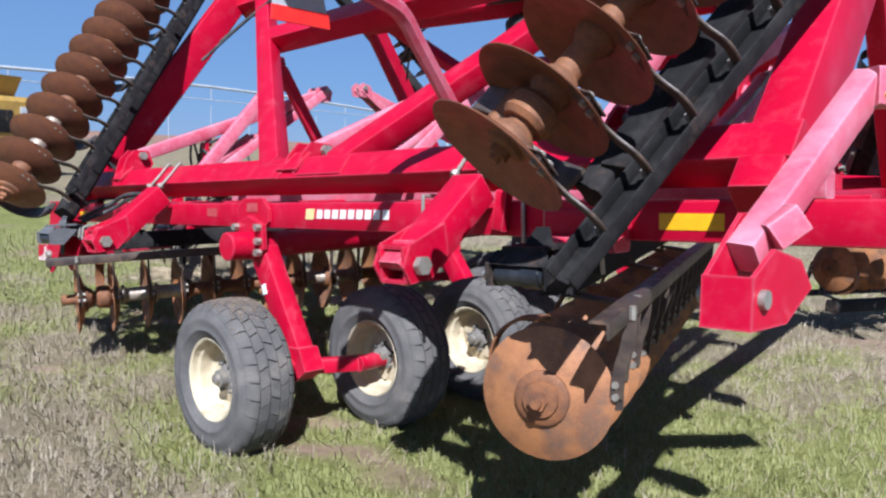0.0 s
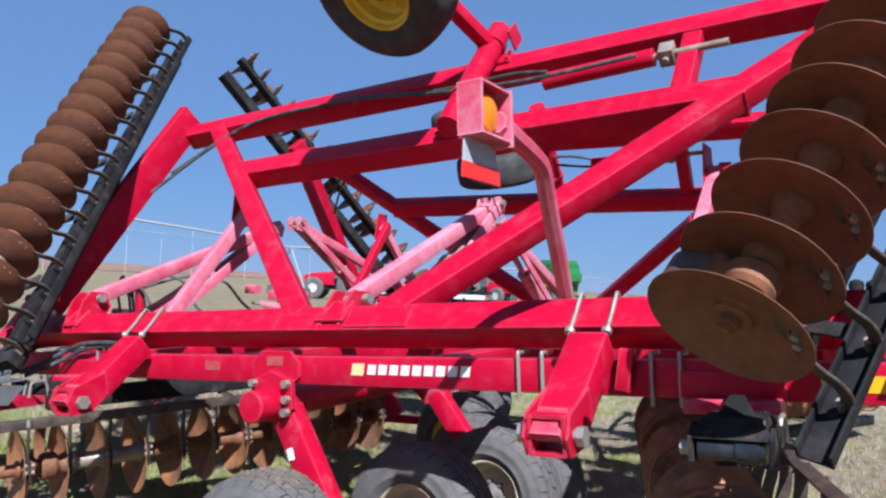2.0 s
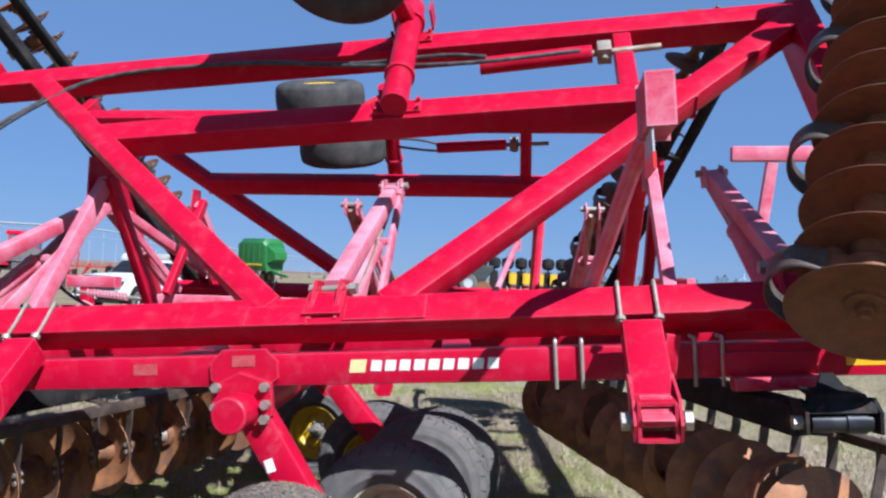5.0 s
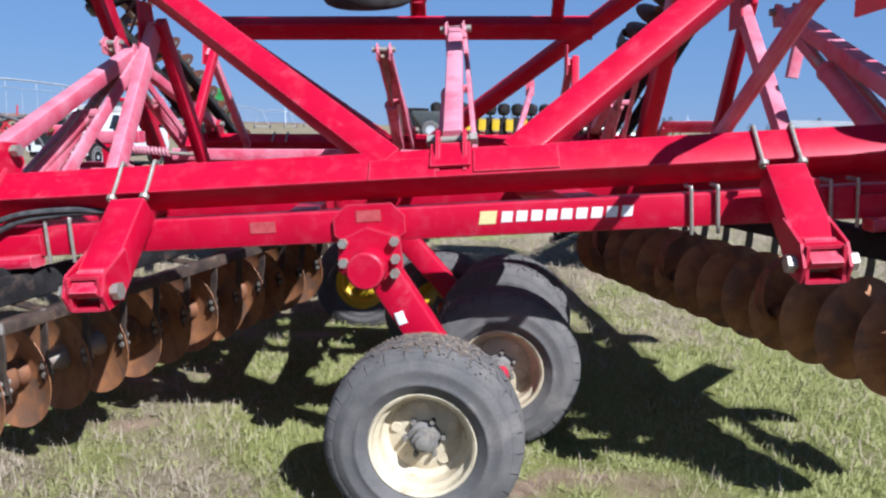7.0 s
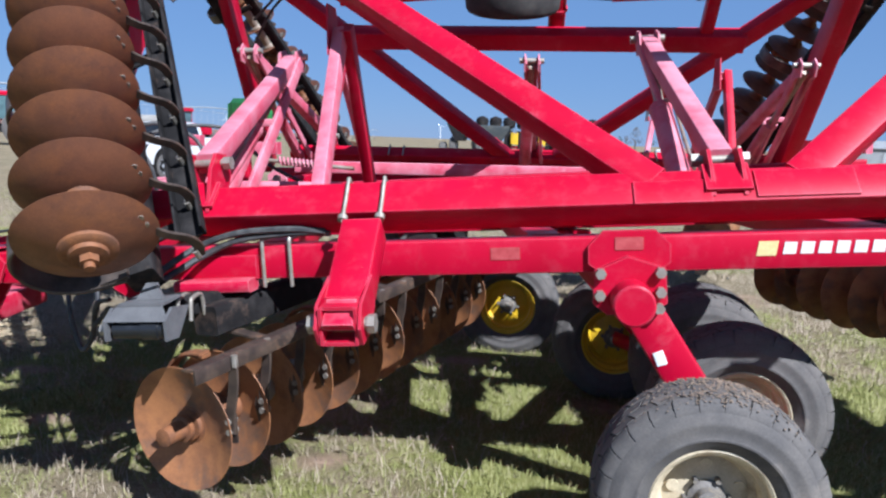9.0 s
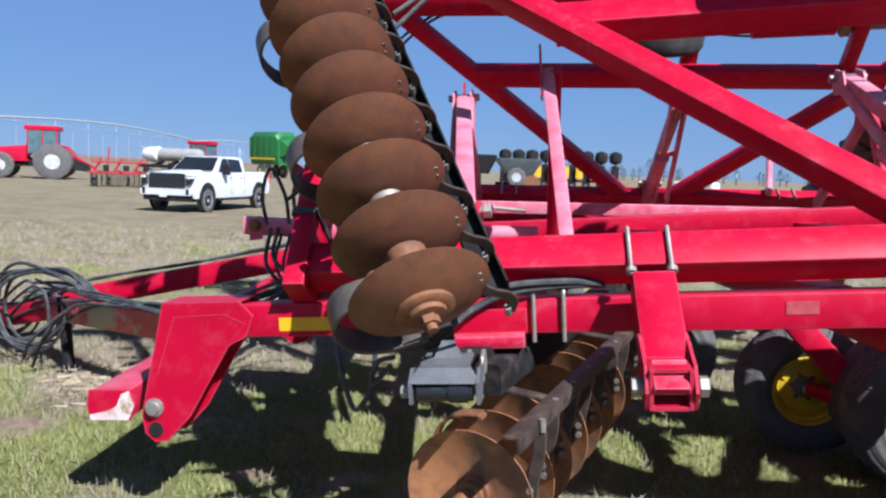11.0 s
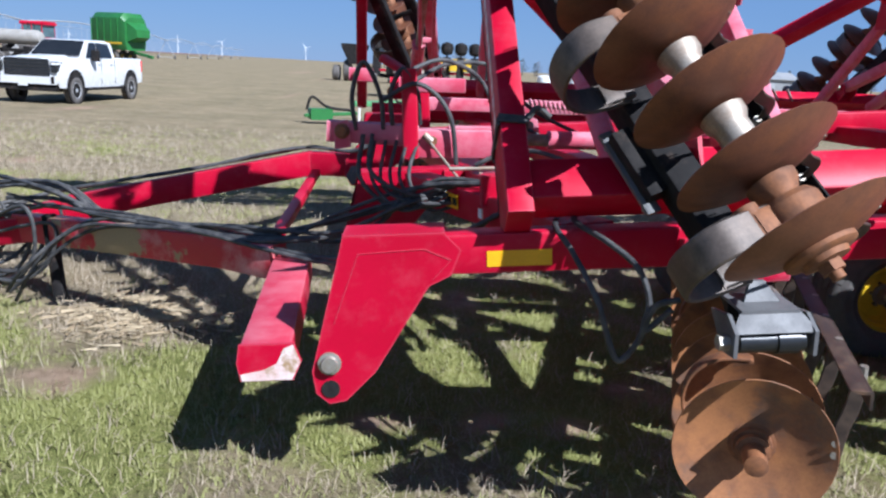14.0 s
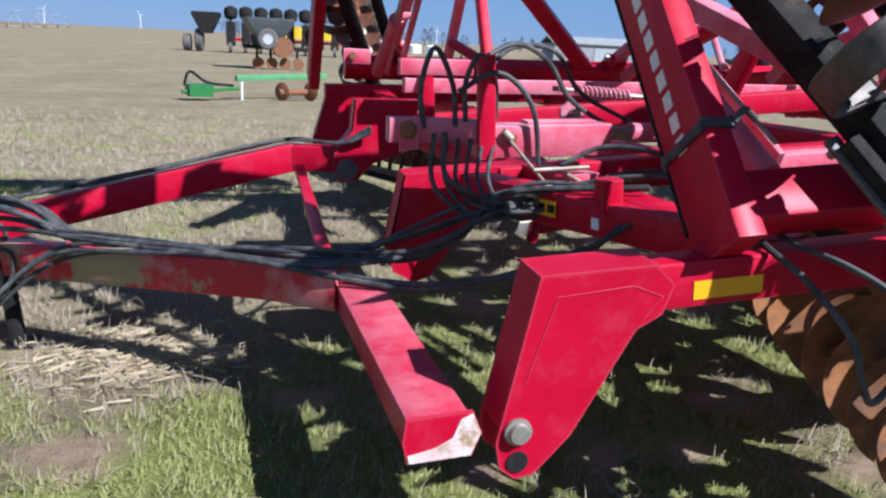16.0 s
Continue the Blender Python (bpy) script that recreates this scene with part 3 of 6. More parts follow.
def gang(name_label, frame_m, start, along, pitch, radius, toward, count, rear, rusty, hangers, both=True):
    """A gang of blades in a frame (u, s outward, n down), from start along a direction. toward: whether blades are counted with s or against it."""
    along = Vector(along).normalized()
    perp = Vector((along.y, -along.x, 0)).normalized()
    if perp.x < 0:
        perp = -perp
    down = perp.cross(along)
    if down.z < 0:
        down = -down
    outward = toward if not rear else -toward     # concave side: outward on front gangs, inward on rear gangs
    dish = 0.62 - math.sqrt(0.62 ** 2 - radius ** 2)
    base = frame_m @ Matrix.Translation(Vector(start) - along * dish * outward)
    length = pitch * (count - 1)
    wide = radius / BLADE_R
    turn = Matrix((perp, along, down)).transposed().to_4x4()
    g0 = base @ turn          # x: across to the rear, y: along the gang, z: down
    tube = bmesh.new()
    beam(tube, (0.02, 0.12, -0.43), (0.02, length + 0.1, -0.43), 0.13, 0.13, (0, 0, 1), 0.012)
    g = hp("disc_gang", tube, BLACK, name_label, g0, both)
    bar = bmesh.new()
    if rusty:
        beam(bar, (0.27, -0.26, -0.345), (0.27, length + 0.12, -0.345), 0.058, 0.010, (0, 0, 1), 0.003)
        beam(bar, (0.303, -0.26, -0.318), (0.303, length + 0.12, -0.318), 0.010, 0.06, (0, 0, 1), 0.003)
    else:
        b0 = -0.25 if rear else 0.16
        beam(bar, (0.235, b0, -0.29), (0.235, length + 0.12, -0.29), 0.010, 0.065, (0, 0, 1), 0.003)
        beam(bar, (0.285, b0, -0.316), (0.285, length + 0.12, -0.316), 0.11, 0.012, (0, 0, 1), 0.003)
        beam(bar, (0.335, b0, -0.29), (0.335, length + 0.12, -0.29), 0.010, 0.065, (0, 0, 1), 0.003)
    y = 0.25
    while y < length:
        beam(bar, (0.02, y, -0.36), (0.27, y, -0.325), 0.06, 0.016, (0, 0, 1), 0.004)
        y += 1.08
    if not rusty:
        # clamp plate beside the tube, with its bolts
        part("clamp_plate", one(beam, (-0.105, 0.46, -0.475), (-0.105, 0.82, -0.475), 0.055, 0.02, (0, 0, 1), 0.004), GREYSTEEL, g)
        part("clamp_block", one(beam, (-0.075, 0.50, -0.44), (-0.075, 0.78, -0.44), 0.08, 0.06, (0, 0, 1), 0.006), BLACK, g)
        for y in (0.50, 0.78):
            part("clamp_bolt", one(rod, (-0.105, y, -0.48), (-0.105, y, -0.515), 0.017, 6), ZINC, g)
    if rusty and not rear:
        part("shaft_stub", one(turned, (0, 0.0, 0), (0, -1, 0), [(0.05, 0.06), (0.07, 0.06), (0.075, 0.042), (0.17, 0.04), (0.175, 0.02)], 20), CAST, g)
    part("scraper_bar", bar, SPRING if rusty else BLACK, g)
    shaft = one(rod, (0, -0.03, 0), (0, length + 0.03, 0), 0.026, 12)
    part("shaft", shaft, CAST, g)
    for i in range(count):
        m = Matrix.Translation((0, i * pitch, 0)) @ Matrix.Rotation(radians(-90 * outward), 4, "X") @ Matrix.Rotation(i * 1.9, 4, "Z") @ Matrix.Diagonal((wide, wide, 1, 1))
        part("blade", rust_me if rusty else blade_me, None, g, "", m)
        if i < count - 1:
            part("spool", spool_me if not rear and (i % 6) in (1, 2) else spool_rust_me, None, g, "", Matrix.Translation((0, i * pitch, 0)) @ Matrix.Rotation(radians(-90), 4, "X") @ Matrix.Diagonal((1, 1, pitch / PITCH, 1)))
        sc = part("scraper", straight_me if rusty else scraper_me, None, g, "", Matrix.Translation((0.28 if i else 0.31, i * pitch + 0.055 * outward, -0.33) if rusty else (0.285, i * pitch + 0.055 * outward, -0.29)))
        for z in (0.27, 0.315):
            part("scraper_bolt", bolt_me, None, sc, "", Matrix.Translation((-0.05 if rusty else -0.078, 0.012, z)))
        part("scraper_bolt", bolt_me, None, sc, "", Matrix.Translation((0.012, 0, 0.0)) @ Matrix.Rotation(radians(90), 4, "X"))
    part("end_nut", cap_me, None, g, "", Matrix.Rotation(radians(-90), 4, "X"))
    part("end_nut", cap_me, None, g, "", Matrix.Translation((0, length, 0)) @ Matrix.Rotation(radians(90), 4, "X"))
    for i in hangers:
        yy = (i + 0.5) * pitch
        part("hanger", hanger_rust_me if rusty else hanger_me, None, g, "", Matrix.Translation((0, yy, 0)) @ Matrix.Diagonal((-0.62, 0.62, 0.78, 1) if rusty else (-0.84, 1, 0.95, 1)))
        part("bearing", bearing_me, None, g, "", Matrix.Translation((0, yy, 0)) @ Matrix.Rotation(radians(-90), 4, "X"))
    return g


gang("front wing gang of brown steel blades folded upright", WING, (-2.540, -0.525, 0.554), (-0.3604, 0.9322, 0.0339), 0.2536, 0.2516, 1, 18, False, False, (0, 3, 6, 9, 12, 15))
gang("rear wing gang of brown steel blades folded upright", WING, (2.063, -0.477, 0.519), (0.3206, 0.9462, 0.0444), 0.242, 0.265, 1, 17, True, False, (0, 3, 6, 9, 12, 15))
gang("front centre gang of rusty blades near the ground", UNDER, (-2.460, 0.399, 0.667), (0.3126, -0.9495, -0.0285), 0.2474, 0.278, -1, 12, False, True, (0, 3.5, 7.5), False)
gang("rear centre gang of rusty blades near the ground", UNDER, (1.969, 0.354, 0.657), (-0.33, -0.9437, -0.0244), 0.2489, 0.258, -1, 14, True, True, (0, 3.5, 7.5, 11.5))


def wbeam(name, u0, s0, u1, s1, w, d=0.15, n=None, mat=None, r=0.014, both=True, label=""):
    """A wing bar whose outer face lies at n (default 0)."""
    n = -d / 2 if n is None else n
    return hp(name, one(beam, (u0, s0, n), (u1, s1, n), w, d, (0, 0, 1), r), mat or RED, label, WING, both)


wbeam("hinge_beam", -3.288, 0.055, 2.74, 0.055, 0.175, 0.16, both=False)
hp("hinge_beam", one(beam, (-2.95, 0.055, -0.08), (2.74, 0.055, -0.08), 0.175, 0.16, (0, 0, 1), 0.014), RED, "", FAR @ WING, False)
wbeam("outer_beam", -3.22, 2.47, 2.60, 2.47, 0.19, 0.17)
wbeam("middle_beam", -2.05, 1.68, 1.86, 1.68, 0.19, 0.17)
wbeam("diagonal_brace", -2.80, 2.415, -0.428, 0.10, 0.15, 0.14, -0.068)
wbeam("diagonal_brace", 2.598, 2.415, 0.175, 0.10, 0.16, 0.14, -0.066)
wbeam("wing_post", 1.485, 1.78, 1.485, 2.38, 0.12, 0.12, -0.075)
hp("front_wing_tube", one(beam, (-3.243, -0.10, -0.135), (-3.243, 2.60, -0.135), 0.10, 0.27, (0, 0, 1), 0.010), RED, "", TUBE)
wbeam("rear_wing_tube", 2.64, -0.16, 2.64, 2.59, 0.165, 0.30, -0.153)
wbeam("strap_plate", -0.52, 0.02, -0.20, 0.02, 0.12, 0.012, 0.004)
wbeam("strap_plate", -0.02, 0.05, 0.38, 0.05, 0.14, 0.012, 0.004)

# ---- wheels ----


def tyre(bm, R=0.445, w=0.34, seg=56, tread=True):
    rim = 0.232
    cut = 0.009 if tread else 0.0     # the carcass lies below the tread blocks
    prof = [(-w * 0.36, rim - 0.012), (-w * 0.47, rim + 0.03), (-w * 0.49, rim + 0.045), (-w * 0.505, rim + 0.05), (-w * 0.508, rim + 0.058), (-w * 0.498, rim + 0.064), (-w * 0.5, rim + 0.09), (-w * 0.508, rim + 0.108), (-w * 0.508, rim + 0.118), (-w * 0.498, rim + 0.124), (-w * 0.485, R - 0.075), (-w * 0.42, R - 0.03 - cut), (-w * 0.34, R - 0.012 - cut), (-w * 0.12, R - 0.004 - cut), (w * 0.12, R - 0.004 - cut), (w * 0.34, R - 0.012 - cut), (w * 0.42, R - 0.03 - cut), (w * 0.485, R - 0.075), (w * 0.5, rim + 0.09), (w * 0.47, rim + 0.03), (w * 0.36, rim - 0.012), (0, rim - 0.03)]
    turned(bm, (0, 0, 0), (0, 1, 0), prof, seg, True)


def crown(y, R, w):
    """Radius of the carcass at y across the tread."""
    pts = [(0, R - 0.004), (w * 0.12, R - 0.004), (w * 0.34, R - 0.012), (w * 0.42, R - 0.03), (w * 0.485, R - 0.075)]
    y = abs(y)
    for (a, ra), (b, rb) in zip(pts, pts[1:]):
        if y <= b:
            return ra + (rb - ra) * (y - a) / (b - a)
    return pts[-1][1]


def tread(bm, R=0.445, w=0.34):
    """Worn blocks in five rows that follow the crown, cut by slanting grooves."""
    n = 28
    for row, (y0, y1, off, slant) in enumerate(((-0.455, -0.285, 0.0, 0.5), (-0.26, -0.105, 0.35, -0.9), (-0.08, 0.08, 0.0, 0.9), (0.105, 0.26, 0.35, -0.9), (0.285, 0.455, 0.0, 0.5))):
        for i in range(n):
            a0 = 2 * math.pi * (i + off) / n
            hw = math.pi / n * 0.91
            lo, hi = [], []
            ys = [w * (y0 + (y1 - y0) * k / 3) for k in range(4)]
            for side in (-1, 1):
                for y in (ys if side < 0 else ys[::-1]):
                    a = a0 + side * hw + slant * (y - (ys[0] + ys[3]) / 2)
                    r = crown(y, R, w)
                    for out, h in ((lo, -0.018), (hi, 0.0030)):
                        out.append(bm.verts.new(((r + h) * math.sin(a), y, (r + h) * math.cos(a))))
            for k in range(3):
                bm.faces.new((hi[k], hi[7 - k], hi[6 - k], hi[k + 1]))
            for k in range(8):
                m = (k + 1) % 8
                bm.faces.new((lo[k], hi[k], hi[m], lo[m]))


def rim_dish(bm, w=0.34):
    """Rim with its dish towards -y."""
    turned(bm, (0, 0, 0), (0, 1, 0), [(-w * 0.40, 0.240), (-w * 0.42, 0.232), (-w * 0.40, 0.220), (-w * 0.30, 0.214), (-w * 0.27, 0.196), (-0.02, 0.19), (0.0, 0.165), (-0.02, 0.10), (-0.022, 0.03), (0.0, 0.03), (0.012, 0.10), (0.03, 0.185), (w * 0.30, 0.208), (w * 0.40, 0.222), (w * 0.42, 0.233), (w * 0.36, 0.242)], 48, True)
    for i in range(5):
        a = 2 * math.pi * i / 5 + 0.3
        turned(bm, (0.132 * math.cos(a), -0.013, 0.132 * math.sin(a)), (0, -1, 0), [(0, 0.026), (0.004, 0.024), (0.004, 0.012)], 12)


def hub(bm):
    turned(bm, (0, 0.0, 0), (0, -1, 0), [(0.01, 0.075), (0.035, 0.073), (0.045, 0.05), (0.09, 0.048), (0.095, 0.03)], 24)


# wing tyres: rubber made darker than RUBBER to carry the shade under the wing
smooth_me = mesh_of("tyre", one(tyre, tread=False), surface("worn tyre rubber darkened as if shaded", (0.040, 0.038, 0.037), (0.075, 0.070, 0.064), 6.0, 0.38, 0.66, 0.8, 0.9, grain=130, bump=0.2, spec=0.2))
tyre_me, tread_me = mesh_of("tyre", one(tyre), RUBBER), mesh_of("tread", one(tread), RUBBER)
rim_cream, rim_yellow = mesh_of("rim", one(rim_dish), CREAM), mesh_of("rim", one(rim_dish), YELLOW)
DUSTYHUB = surface("dusty grey hub casting", (0.20, 0.18, 0.155), (0.11, 0.10, 0.09), 14.0, rough=0.7, third=(0.30, 0.25, 0.17), scale3=8.0)
hub_me = mesh_of("hub", one(hub), DUSTYHUB)
wheel_bolt_me = mesh_of("wheel_bolt", one(rod, (0.085, -0.005, 0), (0.085, -0.055, 0), 0.012, 6), DUSTYHUB)
nut_me = mesh_of("hub_cap", one(turned, (0, -0.095, 0), (0, -1, 0), [(0, 0.034), (0.02, 0.03), (0.026, 0.01)], 16), ZINC)


def wheel(m, cream=True, label="", both=True, flip=False, blocks=True):
    w = hp("wheel", tyre_me if blocks else smooth_me, None, label, m, both)
    if blocks:
        part("tread", tread_me, None, w)
    f = Matrix.Diagonal((1, -1, 1, 1)) if flip else Matrix.Identity(4)
    r = part("rim", rim_cream if cream else rim_yellow, None, w, "cream painted rim" if cream else "yellow painted rim", f)
    part("hub", hub_me, None, w, "", f)
    part("hub_cap", nut_me, None, w, "", f)
    for i in range(6):
        part("wheel_bolt", wheel_bolt_me, None, w, "", f @ Matrix.Rotation(i * math.pi / 3, 4, "Y"))
    return w


wheel(Matrix.Translation((-0.289, -0.349, -0.940)) @ Matrix.Diagonal((1.022, 1, 1.022, 1)), True, "worn flotation tyre on a cream rim")
wheel(Matrix.Translation((0.042, 0.570, -0.915)) @ Matrix.Diagonal((1.015, 1, 1.015, 1)) @ Matrix.Rotation(0.7, 4, "Y"), True, "worn flotation tyre on a cream rim")
wheel(Matrix.Translation((0.046, 1.48, -0.93)) @ Matrix.Rotation(1.3, 4, "Y"), True, "worn flotation tyre on a cream rim", False)
wheel(Matrix.Translation((0.085, 1.81, -0.935)) @ Matrix.Rotation(2.1, 4, "Y"), True, "worn flotation tyre on a cream rim", False)
wheel(Matrix.Translation((-0.433, 2.14, -0.93)) @ Matrix.Rotation(0.2, 4, "Y"), False, "flotation tyre on a yellow rim", False)
wheel(Matrix.Translation((-1.245, 3.20, -0.90)) @ Matrix.Rotation(0.2, 4, "Y"), False, "flotation tyre on a yellow rim", False)
# wing wheel and its rocker
wheel(WING @ Matrix.Translation((-0.11, 1.93, 0.99)) @ Matrix.Scale(1.05, 4) @ Matrix.Rotation(radians(90), 4, "X") @ Matrix.Rotation(radians(90), 4, "X") @ Matrix.Rotation(radians(8), 4, "Z"), False, "smooth tyre on a yellow rim carried high on the folded wing", both=False, flip=True, blocks=False)
wheel(WING @ Matrix.Translation((-0.36, 2.60, 0.96)) @ Matrix.Rotation(radians(180), 4, "X") @ Matrix.Rotation(radians(8), 4, "Z"), False, "smooth tyre on a yellow rim carried high on the folded wing", both=False, flip=True, blocks=False)
piv = bmesh.new()
rod(piv, (0.05, 1.60, 0.09), (0.05, 2.78, 0.09), 0.085, 24)
turned(piv, (0.05, 1.90, 0.09), (0, 1, 0), [(0, 0.085), (0, 0.1), (0.03, 0.1), (0.03, 0.085)], 24)
turned(piv, (0.05, 2.55, 0.09), (0, 1, 0), [(0, 0.085), (0, 0.105), (0.05, 0.105), (0.05, 0.085)], 24)
hp("rocker_tube", piv, RED, "", WING)
arm = bmesh.new()
beam(arm, (0.06, 2.54, 0.10), (-0.10, 2.25, 0.97), 0.10, 0.10, (0, 1, 0))
rod(arm, (-0.24, 2.50, 0.98), (-0.12, 2.00, 0.99), 0.035, 12)
for du in (-0.13, 0.14):
    prism(arm, [(0.05 + du, 2.60, 0.0), (0.05 + du, 2.60, 0.16), (0.05 + du, 2.76, 0.14), (0.05 + du, 2.76, 0.0)], (0.015, 0, 0))
hp("wheel_arm", arm, RED, "", WING, False)
for s in (1.68, 2.50):
    bolts = bmesh.new()
    beam(bolts, (-0.10, s, 0.012), (0.20, s, 0.012), 0.12, 0.02, (0, 0, 1), 0.004)
    for du in (-0.085, 0.185):
        for ds in (-0.04, 0.04):
            rod(bolts, (du, s + ds, 0.02), (du, s + ds, 0.05), 0.014, 6)
    hp("bearing_strap", bolts, RED, "", WING)
cyl = bmesh.new()
rod(cyl, (0.55, 2.12, -0.02), (1.28, 2.16, -0.02), 0.058, 20)
hp("wing_cylinder", cyl, RED, "", WING)
rodm = bmesh.new()
rod(rodm, (1.28, 2.16, -0.02), (1.72, 2.18, -0.02), 0.022, 12)
block(rodm, (1.36, 2.165, -0.02), (0.09, 0.11, 0.11))
rod(rodm, (1.36, 2.08, -0.02), (1.36, 2.25, -0.02), 0.02, 10)
hp("cylinder_rod", rodm, STEEL, "", WING)
hz = bmesh.new()
sweep(hz, [(0.6, 2.10, 0.06), (0.3, 2.18, 0.05), (-0.3, 2.22, 0.02), (-1.2, 2.36, 0.02), (-2.2, 2.36, 0.0), (-2.6, 2.20, -0.02), (-3.0, 1.85, -0.05)], 0.014)
hp("hydraulic_hose", hz, HOSE, "black hydraulic hose", WING)
hz = bmesh.new()
sweep(hz, [(1.2, 2.08, 0.06), (0.5, 2.03, 0.07), (-0.2, 2.16, 0.03), (-1.2, 2.33, 0.03), (-2.2, 2.33, 0.02), (-2.7, 2.05, -0.02), (-3.05, 1.6, -0.05)], 0.014)
hp("hydraulic_hose", hz, HOSE, "black hydraulic hose", WING)

# ---- side rail, hinge arms, rocker ----
hp("side_rail", one(beam, (-3.62, 0.065, -0.012), (3.05, 0.065, -0.012), 0.13, 0.157, (0, 0, 1), 0.012), RED, "", None, False)
hp("side_rail", one(beam, (-3.14, 0.065, -0.012), (3.05, 0.065, -0.012), 0.13, 0.157, (0, 0, 1), 0.012), RED, "", FAR, False)
plate_pts = [(-3.90, 0.085), (-3.52, 0.084), (-3.46, 0.02), (-3.50, -0.075), (-3.585, -0.115), (-3.80, -0.45), (-3.92, -0.565), (-3.985, -0.575), (-4.035, -0.53), (-4.045, -0.44)]
fp = bmesh.new()
prism(fp, [(u, -0.06, w) for u, w in plate_pts], (0, 0.014, 0))
prism(fp, [(u, 0.12, w) for u, w in plate_pts], (0, 0.014, 0))
prism(fp, [(-3.90, -0.05, 0.085), (-3.90, 0.13, 0.085), (-4.03, 0.13, -0.40), (-4.03, -0.05, -0.40)], (0.012, 0, 0))
prism(fp, [(-3.90, -0.06, 0.085), (-3.90, 0.134, 0.085), (-3.52, 0.134, 0.084), (-3.52, -0.06, 0.084)], (0, 0, 0.006))
hp("front_hitch_plate", fp, RED, "", None, False)
weld = bmesh.new()
sweep(weld, [(-3.95, -0.061, -0.25), (-3.845, -0.061, 0.02), (-3.60, -0.061, 0.03), (-3.50, -0.061, -0.015), (-3.57, -0.061, -0.09)], 0.002, smooth=False)
hp("weld_seam", weld, RED, "", None, False)
hp("hitch_pin", one(turned, (-3.975, -0.062, -0.405), (0, -1, 0), [(0, 0.045), (0.012, 0.045), (0.014, 0.034), (0.03, 0.03)], 16), ZINC, "", None, False)
hp("pin_hole", one(turned, (-3.977, -0.0615, -0.512), (0, -1, 0), [(0, 0.036), (0.004, 0.036), (0.004, 0.02)], 16), BLACK, "", None, False)


def hinge_arm(u):
    """An arm clamped to the hinge beam that reaches out and down to an open box end."""
    bm = bmesh.new()
    beam(bm, (u, -0.075, 0.13), (u, -0.42, -0.15), 0.175, 0.15, (0, -0.6, 0.8), 0.012)
    for du in (-0.093, 0.081):
        prism(bm, [(u + du, -0.36, -0.02), (u + du, -0.56, -0.10), (u + du, -0.60, -0.19), (u + du, -0.56, -0.26), (u + du, -0.43, -0.24), (u + du, -0.34, -0.15)], (0.012, 0, 0))
    hp("hinge_arm", bm, RED)
    end = bmesh.new()
    for a, b, w, h in (((u, -0.44, -0.095), (u, -0.57, -0.115), 0.15, 0.014), ((u, -0.44, -0.245), (u, -0.57, -0.255), 0.15, 0.014)):
        beam(end, a, b, w, h, (0, 0, 1), 0.003)
    for du in (-0.07, 0.07):
        beam(end, (u + du, -0.44, -0.17), (u + du, -0.58, -0.185), 0.014, 0.15, (0, 0, 1), 0.003)
    hp("arm_socket", end, RED)
    hp("socket_plate", one(beam, (u, -0.50, -0.10), (u, -0.588, -0.185), 0.125, 0.035, (0, 0, 1), 0.008), DUSTYRED)
    pin = bmesh.new()
    rod(pin, (u - 0.115, -0.52, -0.185), (u + 0.115, -0.52, -0.185), 0.028, 14)
    for sg in (-1, 1):
        rod(pin, (u + sg * 0.105, -0.52, -0.185), (u + sg * 0.135, -0.52, -0.185), 0.04, 6)
    hp("arm_pin", pin, ZINC)
    for du in (-0.088, 0.078):
        ub = bmesh.new()
        sweep(ub, [(u + du, -0.095, 0.018), (u + du, 0.03, 0.012), (u + du, 0.135, 0.012), (u + du, 0.156, -0.008), (u + du, 0.156, -0.165)], 0.0095, k=4, up=(1, 0, 0))
        bolt = hp("u_bolt", ub, ZINC, "", WING)
        part("nut", one(turned, (u + du, -0.086, 0.018), (0, 1, 0), [(0, 0.011), (0, 0.022), (0.022, 0.023), (0.026, 0.014)], 10), ZINC, bolt)
    if u > 0:
        hp("arm_bracket", one(beam, (u + 0.10, -0.03, 0.03), (u + 0.16, -0.03, 0.02), 0.05, 0.18, (0, 0, 1), 0.008), RED)


hinge_arm(-1.69)
hinge_arm(1.365)


def rail_ubolt(u):
    bm = bmesh.new()
    sweep(bm, [(u, 0.10, 0.095), (u, 0.0, 0.093), (u, -0.014, 0.08), (u, -0.014, -0.06), (u, -0.012, -0.125)], 0.0095, k=4)
    hp("u_bolt", bm, ZINC)


for u in (-2.19, -2.06, 0.98, 1.10, 1.60, 1.72):
    rail_ubolt(u)
for u in (-2.42, 1.92):
    lug = bmesh.new()
    hp("pad_plate", one(beam, (u - 0.20, -0.012, -0.03), (u + 0.20, -0.012, -0.03), 0.024, 0.11, (0, 0, 1), 0.004), RED)
    beam(lug, (u - 0.17, -0.05, -0.11), (u + 0.19, -0.05, -0.105), 0.12, 0.060, (0, 0, 1), 0.018)
    hp("gang_pad", lug, DUSTYRED)

# rocker pivot and wheel arm
rk = bmesh.new()
oct_pts = [(-0.715, 0.03), (-0.65, 0.095), (-0.43, 0.095), (-0.365, 0.03), (-0.365, -0.05), (-0.42, -0.09), (-0.66, -0.09), (-0.715, -0.05)]
prism(rk, [(u, -0.002, w) for u, w in oct_pts], (0, -0.02, 0))
prism(rk, [(-0.69, -0.025, -0.075), (-0.55, -0.025, -0.015), (-0.39, -0.025, -0.07), (-0.385, -0.025, -0.22), (-0.45, -0.025, -0.27), (-0.64, -0.025, -0.27), (-0.70, -0.025, -0.22)], (0, -0.03, 0))
hp("pivot_plate", rk, RED)
turn_b = bmesh.new()
